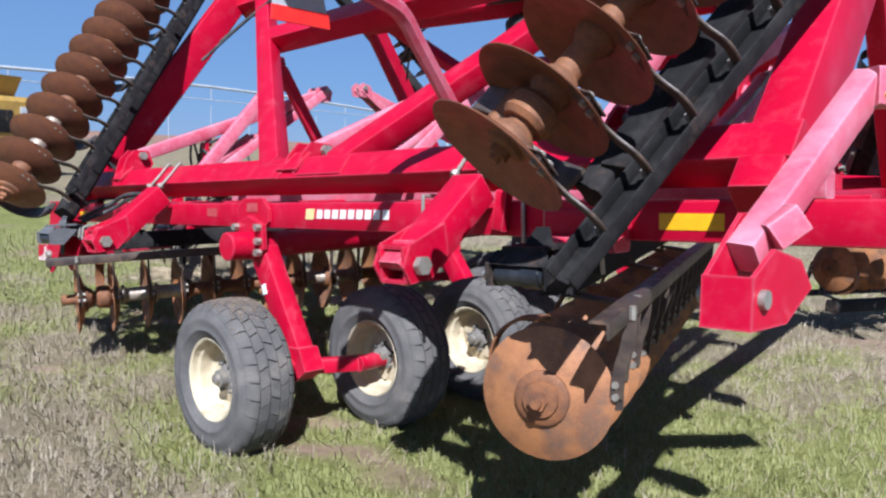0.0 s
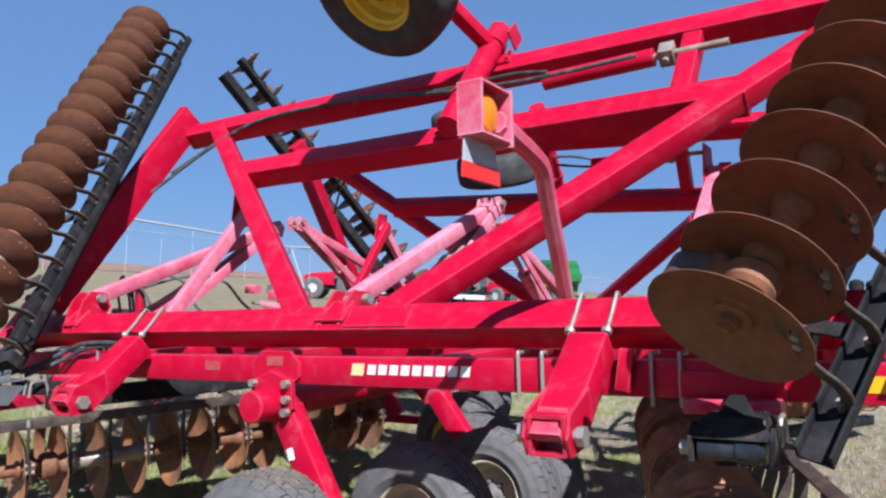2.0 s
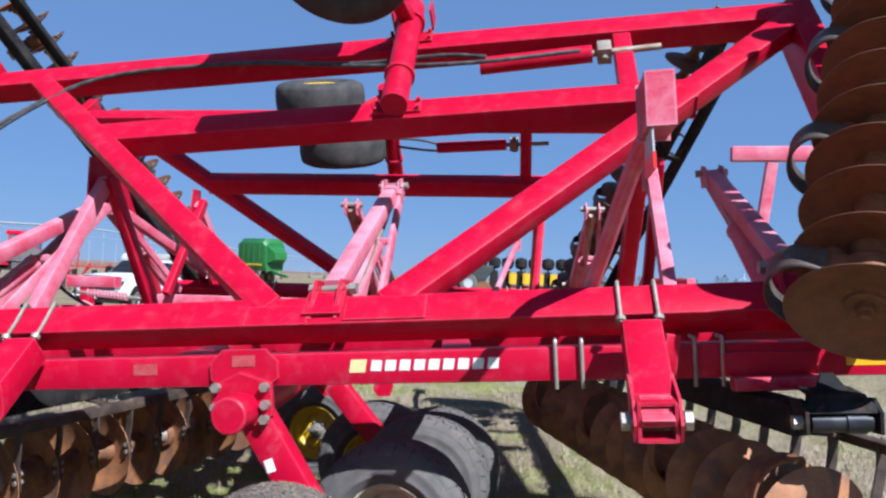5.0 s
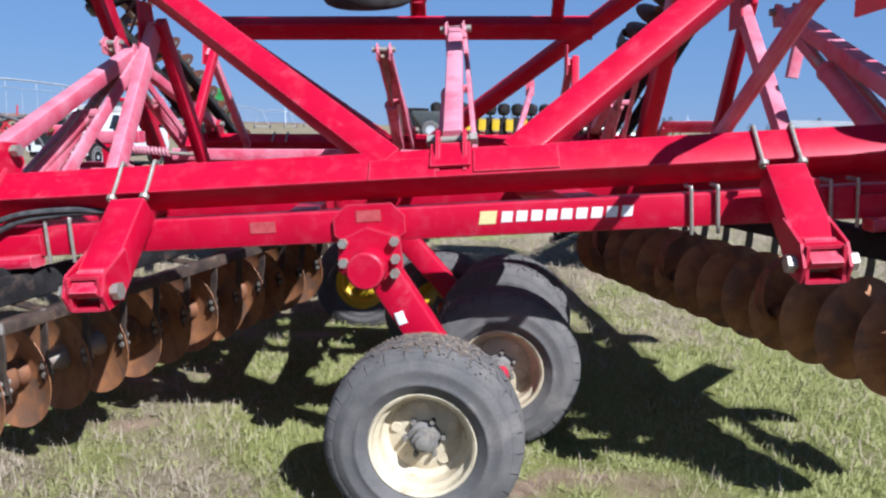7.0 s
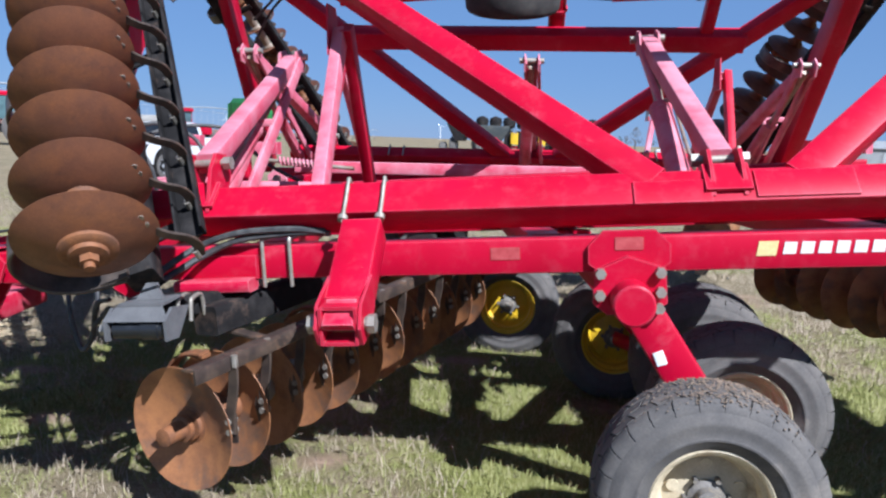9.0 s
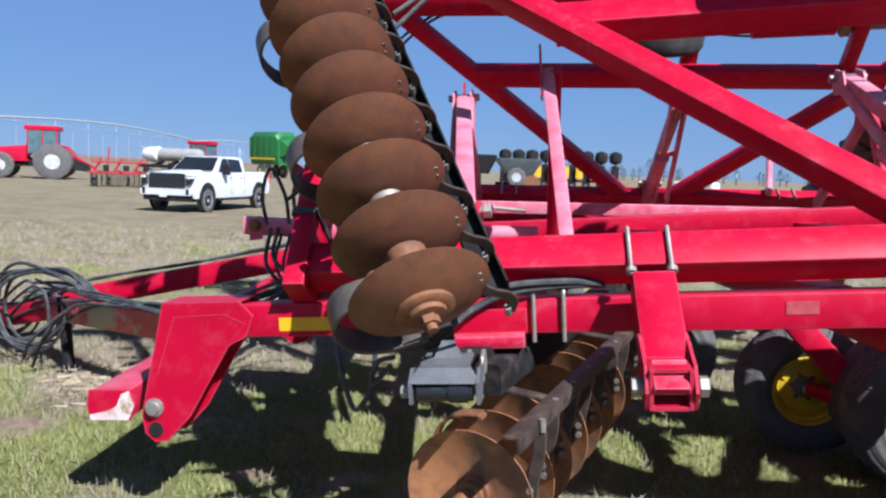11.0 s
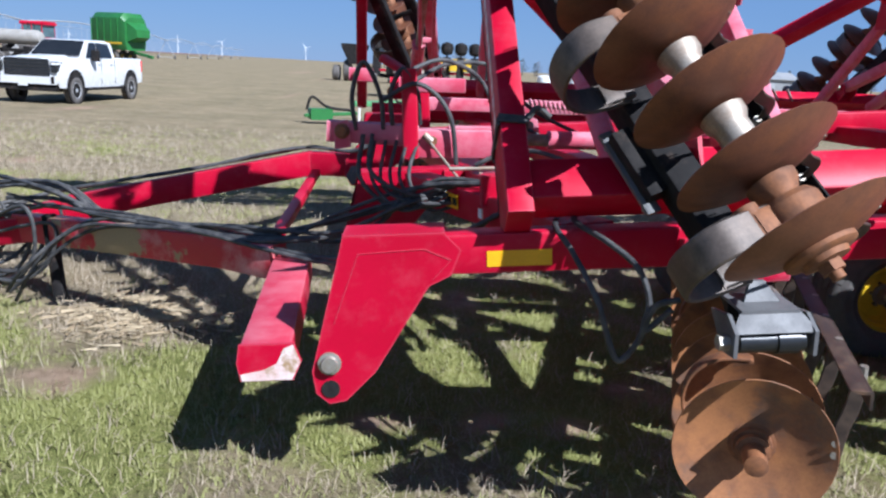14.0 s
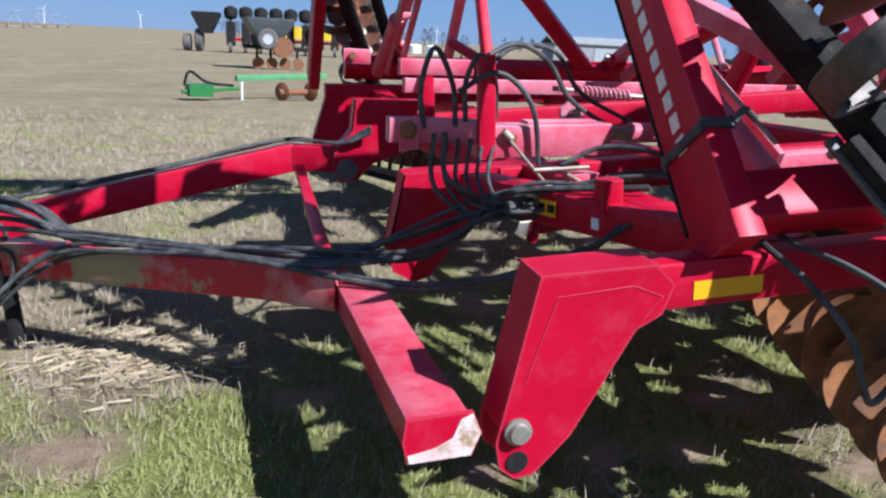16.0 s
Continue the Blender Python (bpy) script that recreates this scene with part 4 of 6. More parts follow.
rod(turn_b, (-0.54, 0.10, -0.20), (-0.54, -0.21, -0.20), 0.088, 28)
turned(turn_b, (-0.54, -0.21, -0.20), (0, -1, 0), [(0, 0.088), (0.006, 0.08), (0.006, 0.03)], 28)
hp("pivot_tube", turn_b, RED)
for du, dw in ((-0.125, -0.085), (0.125, -0.085), (-0.13, -0.18), (0.125, -0.17), (0.118, -0.24)):
    hp("pivot_bolt", one(rod, (-0.54 + du, -0.05, dw), (-0.54 + du, -0.09, dw), 0.024, 6), ZINC)
la = bmesh.new()
beam(la, (-0.50, 0.03, -0.24), (-0.13, 0.03, -0.88), 0.12, 0.17, (1, 0, 0.55), 0.02)
prism(la, [(-0.33, 0.10, -0.80), (-0.06, 0.10, -0.80), (0.0, 0.10, -0.93), (-0.10, 0.10, -1.0), (-0.30, 0.10, -0.96)], (0, -0.14, 0))
hp("wheel_arm", la, RED)
hp("arm_clamp", one(prism, [(-0.33, -0.062, -0.845), (-0.16, -0.062, -0.82), (-0.10, -0.062, -0.90), (-0.14, -0.062, -1.03), (-0.30, -0.062, -1.04), (-0.36, -0.062, -0.95)], (0, 0.024, 0)), RED)
for du, dw in ((-0.30, -0.90), (-0.16, -0.88), (-0.29, -1.0), (-0.17, -0.99)):
    hp("clamp_bolt", one(rod, (du, -0.063, dw), (du, -0.085, dw), 0.018, 6), ZINC)
ax = bmesh.new()
rod(ax, (-0.31, -0.30, -0.945), (-0.20, 0.08, -0.945), 0.05, 16)
beam(ax, (-0.16, 0.10, -0.94), (0.04, 0.40, -0.935), 0.09, 0.09)
rod(ax, (0.04, 0.33, -0.935), (0.04, 0.60, -0.932), 0.05, 16)
hp("wheel_axle", ax, RED)
ia = bmesh.new()
beam(ia, (-0.72, 1.86, -0.24), (-0.20, 1.80, -0.88), 0.11, 0.16, (1, 0, 0.6), 0.02)
prism(ia, [(-0.80, 1.80, -0.10), (-0.60, 1.80, -0.12), (-0.55, 1.80, -0.34), (-0.72, 1.80, -0.40), (-0.86, 1.80, -0.28)], (0, 0.016, 0))
prism(ia, [(-0.80, 1.91, -0.10), (-0.60, 1.91, -0.12), (-0.55, 1.91, -0.34), (-0.72, 1.91, -0.40), (-0.86, 1.91, -0.28)], (0, 0.016, 0))
hp("wheel_arm", ia, RED)
ix = bmesh.new()
rod(ix, (0.046, 1.46, -0.93), (0.03, 1.70, -0.93), 0.05, 16)
beam(ix, (0.04, 1.68, -0.93), (-0.30, 1.84, -0.92), 0.09, 0.09)
rod(ix, (-0.30, 1.80, -0.92), (-0.433, 2.10, -0.93), 0.05, 16)
hp("wheel_axle", ix, RED)
hp("white_label", one(beam, (-0.425, -0.034, -0.44), (-0.405, -0.034, -0.50), 0.045, 0.004, (0, 1, 0), 0.001), WHITE)

# decals: plain shapes only
for i in range(9):
    u0 = 0.095 + i * 0.0705
    bl = bmesh.new()
    prism(bl, [(u0, -0.0012, -0.026), (u0 + 0.052, -0.0012, -0.026), (u0 + 0.060, -0.0012, 0.024), (u0 + 0.009, -0.0012, 0.026)], (0, -0.002, 0))
    hp("decal_block", bl, OFFWHITE, "", None, False)
sq = bmesh.new()
prism(sq, [(-0.012, -0.0012, -0.032), (0.068, -0.0012, -0.032), (0.08, -0.0012, 0.030), (0.0, -0.0012, 0.030)], (0, -0.002, 0))
hp("decal_square", sq, surface("pale yellow decal", (0.72, 0.60, 0.28), (0.66, 0.52, 0.22), 20, rough=0.4), "", None, False)
for u0, u1, w0 in ((-3.36, -3.11, -0.062), (2.24, 2.493, -0.045)):
    hp("yellow_sticker", one(prism, [(u0, -0.0012, w0), (u1, -0.0012, w0), (u1, -0.0012, w0 + 0.062), (u0, -0.0012, w0 + 0.062)], (0, -0.002, 0)), STICKER, "yellow reflective sticker", None, False)
for u0, w0, wd in ((-1.14, 0.0, 0.13), (-0.60, 0.035, 0.12)):
    hp("faded_sticker", one(prism, [(u0, -0.024 if u0 > -1 else -0.0012, w0 - 0.025), (u0 + wd, -0.024 if u0 > -1 else -0.0012, w0 - 0.025), (u0 + wd, -0.024 if u0 > -1 else -0.0012, w0 + 0.03), (u0, -0.024 if u0 > -1 else -0.0012, w0 + 0.03)], (0, -0.002, 0)), FADEBLOCK, "", None, False)

# ---- gang clevis at the rail ends ----
for u in (-2.51, 2.02):
    # both are black; the front one has its sunlit look put into the colour
    coat = GREYSTEEL if u < 0 else BLACK
    pivot = Vector((u, -0.50, -0.185))
    cm = Matrix.Translation(Vector((0, -0.055, -0.005)) + pivot) @ Matrix.Scale(0.78, 4) @ Matrix.Translation(-pivot)
    cv = bmesh.new()
    prism(cv, [(u - 0.17, -0.555, -0.135), (u + 0.17, -0.555, -0.135), (u + 0.12, -0.50, -0.07), (u - 0.12, -0.50, -0.07)], (0, 0.012, 0.012))
    prism(cv, [(u - 0.12, -0.50, -0.07), (u + 0.12, -0.50, -0.07), (u + 0.12, -0.28, -0.06), (u - 0.12, -0.28, -0.06)], (0, 0, 0.014))
    hp("gang_clevis", cv, coat, "", cm)
    for du in (-0.17, 0.156):
        hp("clevis_cheek", one(prism, [(u + du, -0.565, -0.13), (u + du, -0.56, -0.235), (u + du, -0.44, -0.245), (u + du, -0.30, -0.10), (u + du, -0.48, -0.075)], (0.016, 0, 0)), coat, "", cm)
    hp("clevis_arm", one(beam, (u - 0.02, -0.30, -0.11), (u + (0.20 if u < 0 else 0.06), 0.35 if u < 0 else -0.02, -0.19 if u < 0 else -0.15), 0.14, 0.12, (0, 0, 1)), BLACK, "", cm)
    hp("clevis_gusset", one(prism, [(u - 0.07, -0.40, -0.05), (u + 0.08, -0.40, -0.05), (u + 0.03, -0.36, 0.03), (u - 0.03, -0.36, 0.03)], (0, 0.02, 0)), coat, "", cm)
    hp("clevis_collar", one(turned, (u + 0.02, -0.50, -0.185), (1, 0, 0), [(0, 0.048), (0, 0.056), (0.09, 0.056), (0.09, 0.048)], 20), GLOSSBLACK, "", cm)
    pr = bmesh.new()
    rod(pr, (u - 0.135, -0.50, -0.185), (u + 0.135, -0.50, -0.185), 0.048, 20)
    hp("clevis_tube", pr, GLOSSBLACK, "", cm)
    pb = bmesh.new()
    rod(pb, (u - 0.215, -0.50, -0.185), (u - 0.165, -0.50, -0.185), 0.034, 6)
    hp("clevis_bolt", pb, ZINC, "", cm)
    for du in (0.08, 0.155):
        ub = bmesh.new()
        sweep(ub, [(u + du, -0.26, -0.20), (u + du, -0.245, -0.10), (u + du, -0.22, -0.08), (u + du, -0.12, -0.08), (u + du, -0.09, -0.2)], 0.012, k=3)
        hp("u_bolt", ub, ZINC, "", cm)

# ---- lamp bracket on the hinge beam ----
lb = bmesh.new()
sweep(lb, [(1.15, 0.20, 0.30), (1.20, 0.02, 0.44), (1.30, -0.34, 0.73), (1.335, -0.46, 0.825), (1.355, -0.58, 0.87), (1.375, -0.92, 0.93)], 0, flat=(0.075, 0.065), up=(1, 0, 0), k=4)
hp("lamp_bracket", lb, FADED)
lbx = bmesh.new()
prism(lbx, [(1.32, -1.10, 0.855), (1.415, -1.10, 0.855), (1.415, -1.10, 1.035), (1.32, -1.10, 1.035)], (0, 0.008, 0))
prism(lbx, [(1.32, -1.092, 1.027), (1.415, -1.092, 1.027), (1.415, -0.90, 1.027), (1.32, -0.90, 1.027)], (0, 0, 0.008))
prism(lbx, [(1.32, -1.092, 0.855), (1.415, -1.092, 0.855), (1.415, -0.90, 0.855), (1.32, -0.90, 0.855)], (0, 0, 0.008))
prism(lbx, [(1.32, -1.092, 0.863), (1.32, -0.90, 0.863), (1.32, -0.90, 1.027), (1.32, -1.092, 1.027)], (0.012, 0, 0))
prism(lbx, [(1.31, -0.90, 0.84), (1.42, -0.90, 0.84), (1.42, -0.90, 1.04), (1.31, -0.90, 1.04)], (0, 0.012, 0))
hp("lamp_box", lbx, FADED)
hp("amber_lamp", one(turned, (1.335, -0.995, 0.945), (1, 0, 0), [(0, 0.072), (0.03, 0.072), (0.05, 0.062), (0.062, 0.03), (0.064, 0.01)], 24), AMBER, "amber lamp lens")
hp("lamp_plate", one(prism, [(1.335, -1.10, 0.765), (1.335, -0.86, 0.765), (1.335, -0.88, 0.853), (1.335, -1.09, 0.853)], (0.006, 0, 0)), GREY)
hp("reflector", one(prism, [(1.333, -1.105, 0.718), (1.333, -0.85, 0.718), (1.333, -0.855, 0.772), (1.333, -1.10, 0.772)], (0.011, 0, 0)), REFLECT)

# ---- rear arm ----
ra = bmesh.new()
beam(ra, (2.748, -0.45, -0.10), (2.882, 0.25, 0.46), 0.11, 0.09, (1, 0, 0), 0.01)
beam(ra, (2.88, 0.22, 0.44), (3.30, 0.75, 0.44), 0.13, 0.13, (0, 0, 1), 0.01)
hp("rear_arm", ra, FADED, "chalky pink rear arm")
rb = bmesh.new()
prism(rb, [(2.685, -0.59, -0.29), (2.685, -0.58, -0.14), (2.70, -0.38, 0.03), (2.72, -0.24, 0.03), (2.72, -0.30, -0.20), (2.70, -0.42, -0.29)], (0.014, 0, 0))
prism(rb, [(2.82, -0.59, -0.29), (2.82, -0.58, -0.14), (2.83, -0.46, -0.07), (2.845, -0.30, -0.11), (2.85, -0.22, -0.20), (2.84, -0.40, -0.29)], (0.014, 0, 0))
prism(rb, [(2.685, -0.60, -0.29), (2.834, -0.60, -0.29), (2.834, -0.59, -0.14), (2.685, -0.59, -0.14)], (0, 0.012, 0))
hp("rear_arm_shoe", rb, RED)
hp("arm_socket", one(beam, (2.80, -0.40, -0.04), (2.86, -0.34, 0.02), 0.09, 0.09), FADED)
hp("arm_pin", one(rod, (2.66, -0.54, -0.205), (2.855, -0.54, -0.205), 0.028, 14), ZINC)
st = bmesh.new()
prism(st, [(2.966, 0.10, 0.40), (2.966, 0.16, 0.42), (2.975, 0.20, 0.36), (2.975, 0.14, 0.34)], (0.004, 0, 0))
hp("small_sticker", st, STICKER)

# ---- fold linkages and rest frames ----


def linkage(foot, peak, bore=0.060):
    """A folding arm from a bracket on the hinge beam up to a peak, with its cylinder and two flat struts."""
    u, v0, w0 = foot
    up, vp, wp = peak
    br = bmesh.new()
    for du in (-0.075, 0.055):
        prism(br, [(u + du, -0.05, 0.235), (u + du, 0.02, w0 - 0.02), (u + du, 0.09, w0 + 0.05), (u + du, v0 + 0.06, w0 + 0.04), (u + du, v0 + 0.10, w0 - 0.06), (u + du, 0.12, 0.22)], (0.016, 0, 0))
    prism(br, [(u - 0.10, -0.045, 0.250), (u + 0.09, -0.045, 0.250), (u + 0.09, 0.075, 0.352), (u - 0.10, 0.075, 0.352)], (0, -0.009, 0.011))
    hp("link_bracket", br, RED)
    ln = bmesh.new()
    beam(ln, (u, v0, w0), (up, vp - 0.06, wp - 0.03), 0.10, 0.10, (0, 0, 1), 0.014)
    for du in (-0.066, 0.054):
        prism(ln, [(up + du, vp - 0.20, wp - 0.12), (up + du, vp - 0.14, wp + 0.03), (up + du, vp - 0.01, wp + 0.06), (up + du, vp + 0.06, wp), (up + du, vp + 0.03, wp - 0.10)], (0.012, 0, 0))
    hp("fold_link", ln, FADED)
    lk = bmesh.new()
    for du in (-0.06, 0.06):
        beam(lk, (up + du, vp, wp), (up + 0.10 + du, 0.72, 0.22), 0.028, 0.085, (0, 1, 0), 0.006)
    beam(lk, (up - 0.03, 1.35, 0.68), (up + 0.12, 1.35, 0.68), 0.03, 0.05)
    hp("fold_strut", lk, FADED)
    cy = bmesh.new()
    rod(cy, (up - 0.01, 0.55, 0.20), (up - 0.01, 1.30, 0.62), bore, 20)
    turned(cy, (up - 0.01, 1.30, 0.62), (0, 0.87, 0.49), [(0, bore + 0.004), (0.05, bore + 0.008), (0.05, 0.03)], 20)
    hp("fold_cylinder", cy, FADED)
    pipe = bmesh.new()
    sweep(pipe, [(up + 0.045, 0.60, 0.32), (up + 0.05, 0.95, 0.50), (up + 0.045, 1.24, 0.67), (up + 0.01, 1.30, 0.70)], 0.010, 6)
    hp("cylinder_pipe", pipe, STEEL)
    hp("cylinder_rod", one(rod, (up - 0.01, 1.31, 0.625), (up, vp - 0.03, wp - 0.05), 0.03, 14), STEEL)
    for du in (-0.092, 0.085):
        hp("pin_nut", one(rod, (u + du, v0, w0), (u + du + (0.035 if du > 0 else -0.035), v0, w0), 0.034, 6), ZINC)
    hp("link_pin", one(rod, (u - 0.10, v0, w0), (u + 0.10, v0, w0), 0.022, 12), ZINC)
    hp("link_pin", one(rod, (up - 0.11, vp - 0.03, wp), (up + 0.11, vp - 0.03, wp), 0.026, 12), ZINC)


linkage((-2.49, 0.14, 0.45), (-2.71, 2.22, 1.175), 0.055)
linkage((-0.125, 0.17, 0.375), (-0.20, 2.03, 1.135))
linkage((2.06, 0.15, 0.40), (2.12, 2.14, 1.11))


def rest_frame(foot, mid, back):
    """Two legs that lean on one another under the folded wing."""
    hp("rest_leg", one(beam, foot, mid, 0.07, 0.10, (0, 1, 0), 0.008), FADED)
    hp("rest_leg", one(beam, back, (mid[0] + 0.05, mid[1] - 0.03, mid[2] + 0.03), 0.07, 0.10, (0, 1, 0), 0.008), RED)
    pl = bmesh.new()
    prism(pl, [(mid[0] - 0.045, mid[1] - 0.16, mid[2] - 0.14), (mid[0] - 0.045, mid[1] - 0.12, mid[2] + 0.16), (mid[0] - 0.045, mid[1] + 0.06, mid[2] + 0.16), (mid[0] - 0.045, mid[1] + 0.12, mid[2] - 0.14)], (0.012, 0, 0))
    hp("rest_plate", pl, RED)


rest_frame((-2.026, 0.346, 0.20), (-2.105, 1.29, 1.19), (-2.117, 1.937, 0.20))
rest_frame((1.574, 0.433, 0.20), (1.612, 1.40, 1.08), (1.60, 2.0, 0.20))

# ---- centre frame ----
hp("frame_rail", one(beam, (-3.45, 1.85, -0.01), (2.5, 1.85, -0.01), 0.14, 0.17), RED, "", None, False)
hp("frame_rail", one(beam, (-3.58, 3.50, 0.11), (1.8, 3.62, 0.14), 0.14, 0.17), RED, "", None, False)
hp("frame_rail", one(beam, (-2.6, 1.12, 0.12), (2.5, 1.12, 0.12), 0.12, 0.12), FADED)
ip = [(-3.975, 0.07), (-3.30, 0.075), (-3.30, -0.10), (-3.52, -0.115), (-3.74, -0.36), (-3.86, -0.50), (-3.95, -0.52), (-4.06, -0.45), (-4.075, -0.30)]
bm = bmesh.new()
prism(bm, [(u, 1.80, w) for u, w in ip], (0, 0.014, 0))
prism(bm, [(u, 1.95, w) for u, w in ip], (0, 0.014, 0))
prism(bm, [(-3.975, 1.80, 0.07), (-3.975, 1.964, 0.07), (-4.07, 1.964, -0.30), (-4.07, 1.80, -0.30)], (0.012, 0, 0))
prism(bm, [(-3.975, 1.80, 0.07), (-3.975, 1.964, 0.07), (-3.30, 1.964, 0.075), (-3.30, 1.80, 0.075)], (0, 0, 0.008))
hp("inner_hitch_plate", bm, RED, "", None, False)
fpp = [(-4.022, 0.328), (-3.565, 0.297), (-3.599, -0.038), (-3.919, -0.133), (-4.050, -0.257), (-4.161, -0.249), (-4.208, -0.154), (-4.191, -0.032), (-4.060, 0.114)]
bm = bmesh.new()
prism(bm, [(u, 3.42, w) for u, w in fpp], (0, 0.014, 0))
prism(bm, [(u, 3.58, w) for u, w in fpp], (0, 0.014, 0))
for (ua, wa), (ub, wb) in ((fpp[0], fpp[8]), (fpp[8], fpp[7]), (fpp[0], fpp[1])):
    prism(bm, [(ua, 3.42, wa), (ua, 3.594, wa), (ub, 3.594, wb), (ub, 3.42, wb)], (0.012, 0, 0.004))
hp("far_hitch_plate", bm, RED, "", None, False)
hp("pin_pad", one(turned, (-4.11, 3.42, -0.165), (0, -1, 0), [(0, 0.085), (0.012, 0.085), (0.014, 0.05), (0.03, 0.045)], 6), GREYSTEEL, "", None, False)
op = [(-4.05, 0.26), (-3.60, 0.245), (-3.60, 0.10), (-3.80, 0.02), (-3.94, -0.235), (-4.10, -0.33), (-4.23, -0.27), (-4.21, -0.16)]
bm = bmesh.new()
prism(bm, [(u, 5.40, w) for u, w in op], (0, 0.014, 0))
prism(bm, [(u, 5.56, w) for u, w in op], (0, 0.014, 0))
prism(bm, [(op[0][0], 5.40, op[0][1]), (op[0][0], 5.574, op[0][1]), (op[7][0], 5.574, op[7][1]), (op[7][0], 5.40, op[7][1])], (0.012, 0, 0))
prism(bm, [(op[0][0], 5.40, op[0][1]), (op[0][0], 5.574, op[0][1]), (op[1][0], 5.574, op[1][1]), (op[1][0], 5.40, op[1][1])], (0, 0, 0.008))
hp("outer_hitch_plate", bm, RED, "", None, False)
hp("corner_brace", one(beam, (-3.62, 1.78, -0.01), (-2.90, 0.13, -0.01), 0.15, 0.16), RED, "", None, False)
hp("corner_brace", one(beam, (-3.60, 3.58, 0.12), (-3.55, 5.40, 0.17), 0.15, 0.16), RED, "", None, False)
bm = bmesh.new()
beam(bm, (-3.26, 0.86, 0.02), (-3.26, 0.86, 0.17), 0.10, 0.09)
hp("brace_post", bm, RED, "", None, False)
for u, w, h in ((-3.0, -0.01, 0.16), (-2.2, 0.0, 0.14), (-0.9, 0.0, 0.14), (0.5, 0.0, 0.14), (2.4, -0.01, 0.16)):
    hp("cross_tube", one(beam, (u, 0.13, w), (u - 0.86, 5.80, w + 0.06), 0.15, h), RED, "", None, False)
hp("rock_shaft", one(rod, (-0.54, 0.05, -0.20), (-1.35, 5.9, -0.16), 0.085, 24), RED, "", None, False)

# mirrored half
for ob in near_parts:
    # the outer wheels of the far half stand further forward on their rail
    shift = -1.3 if ob.name.startswith(("wheel", "pivot")) else 0.0
    copy_thing(ob, Matrix.Translation((shift, 0, 0)) @ FAR @ ob.matrix_basis)

# wheel of the far wing, swung further forward than its twin
turn_far = (FAR @ WING @ Matrix.Rotation(radians(202), 4, "X")).to_3x3().to_4x4()
hub_far, axle_far = Vector((-1.22, 3.82, 2.07)), Vector((-0.25, -0.52, 0.82))
for k in (-0.27, 0.27):
    wheel(Matrix.Translation(hub_far + k * axle_far) @ turn_far, False, "smooth tyre on a yellow rim carried high on the folded wing", both=False, blocks=False)
p_a = FAR @ WING @ Vector((0.05, 2.66, 0.09))
hp("wheel_arm", one(beam, p_a, hub_far, 0.10, 0.10), RED, "", None, False)
hp("wheel_axle", one(rod, hub_far - 0.27 * axle_far, hub_far + 0.27 * axle_far, 0.035, 12), RED, "", None, False)

# the far front gang sits a little further back than its twin
low_gang = [ob for ob in harrow.children if ob.name.startswith("disc_gang") and not ob in near_parts][0]
copy_thing(low_gang, Matrix.Translation((0.62, 0, 0)) @ FAR @ low_gang.matrix_basis)

# ---- drawbar ----
ct = bmesh.new()
beam(ct, (-4.22, -0.03, -0.40), (-4.31, 1.25, -0.36), 0.20, 0.14, (0, 0, 1), 0.012)
hp("hitch_cross_tube", ct, DUSTYRED, "", None, False)
hp("tube_end", one(prism, [(-4.325, -0.045, -0.475), (-4.12, -0.045, -0.475), (-4.085, -0.045, -0.40), (-4.11, -0.045, -0.325), (-4.32, -0.045, -0.325), (-4.335, -0.045, -0.40)], (0, 0.014, 0)), RED, "", None, False)
hp("tube_end", one(prism, [(-4.318, -0.047, -0.472), (-4.125, -0.047, -0.472), (-4.088, -0.047, -0.40), (-4.112, -0.047, -0.33), (-4.15, -0.047, -0.345), (-4.18, -0.047, -0.405), (-4.235, -0.047, -0.430), (-4.322, -0.047, -0.445)], (0, -0.002, 0)), WORNEND, "paint worn to pale primer", None, False)
HITCH = Vector((-7.52, 3.0, -0.53))
db = bmesh.new()
beam(db, (-4.385, 1.235, -0.32), (-4.73, 1.465, -0.30), 0.13, 0.19)
beam(db, (-4.70, 1.445, -0.302), (-6.44, 2.61, -0.34), 0.12, 0.19)
hp("drawbar_arm", db, BAREWORN, "red drawbar arm with paint worn to bare metal", None, False)
hp("drawbar_tip", one(beam, (-6.39, 2.57, -0.355), HITCH, 0.12, 0.18), RED, "", None, False)
db = bmesh.new()
beam(db, (-4.10, 3.50, -0.095), (-4.52, 3.625, -0.075), 0.13, 0.19)
beam(db, (-4.48, 3.615, -0.073), (-6.41, 3.26, -0.335), 0.12, 0.20)
beam(db, (-6.36, 3.28, -0.33), HITCH + Vector((0, 0.06, 0)), 0.12, 0.18)
hp("drawbar_arm", db, RED, "", None, False)
hp("drawbar_stay", one(beam, (-4.43, 1.55, -0.23), (-4.445, 3.46, -0.14), 0.07, 0.06), RED, "", None, False)
jk = bmesh.new()
beam(jk, (-6.12, 2.36, -0.86), (-6.12, 2.36, -0.22), 0.075, 0.075)
block(jk, (-6.12, 2.36, -0.845), (0.2, 0.2, 0.03))
hp("parking_jack", jk, BLACK, "", None, False)

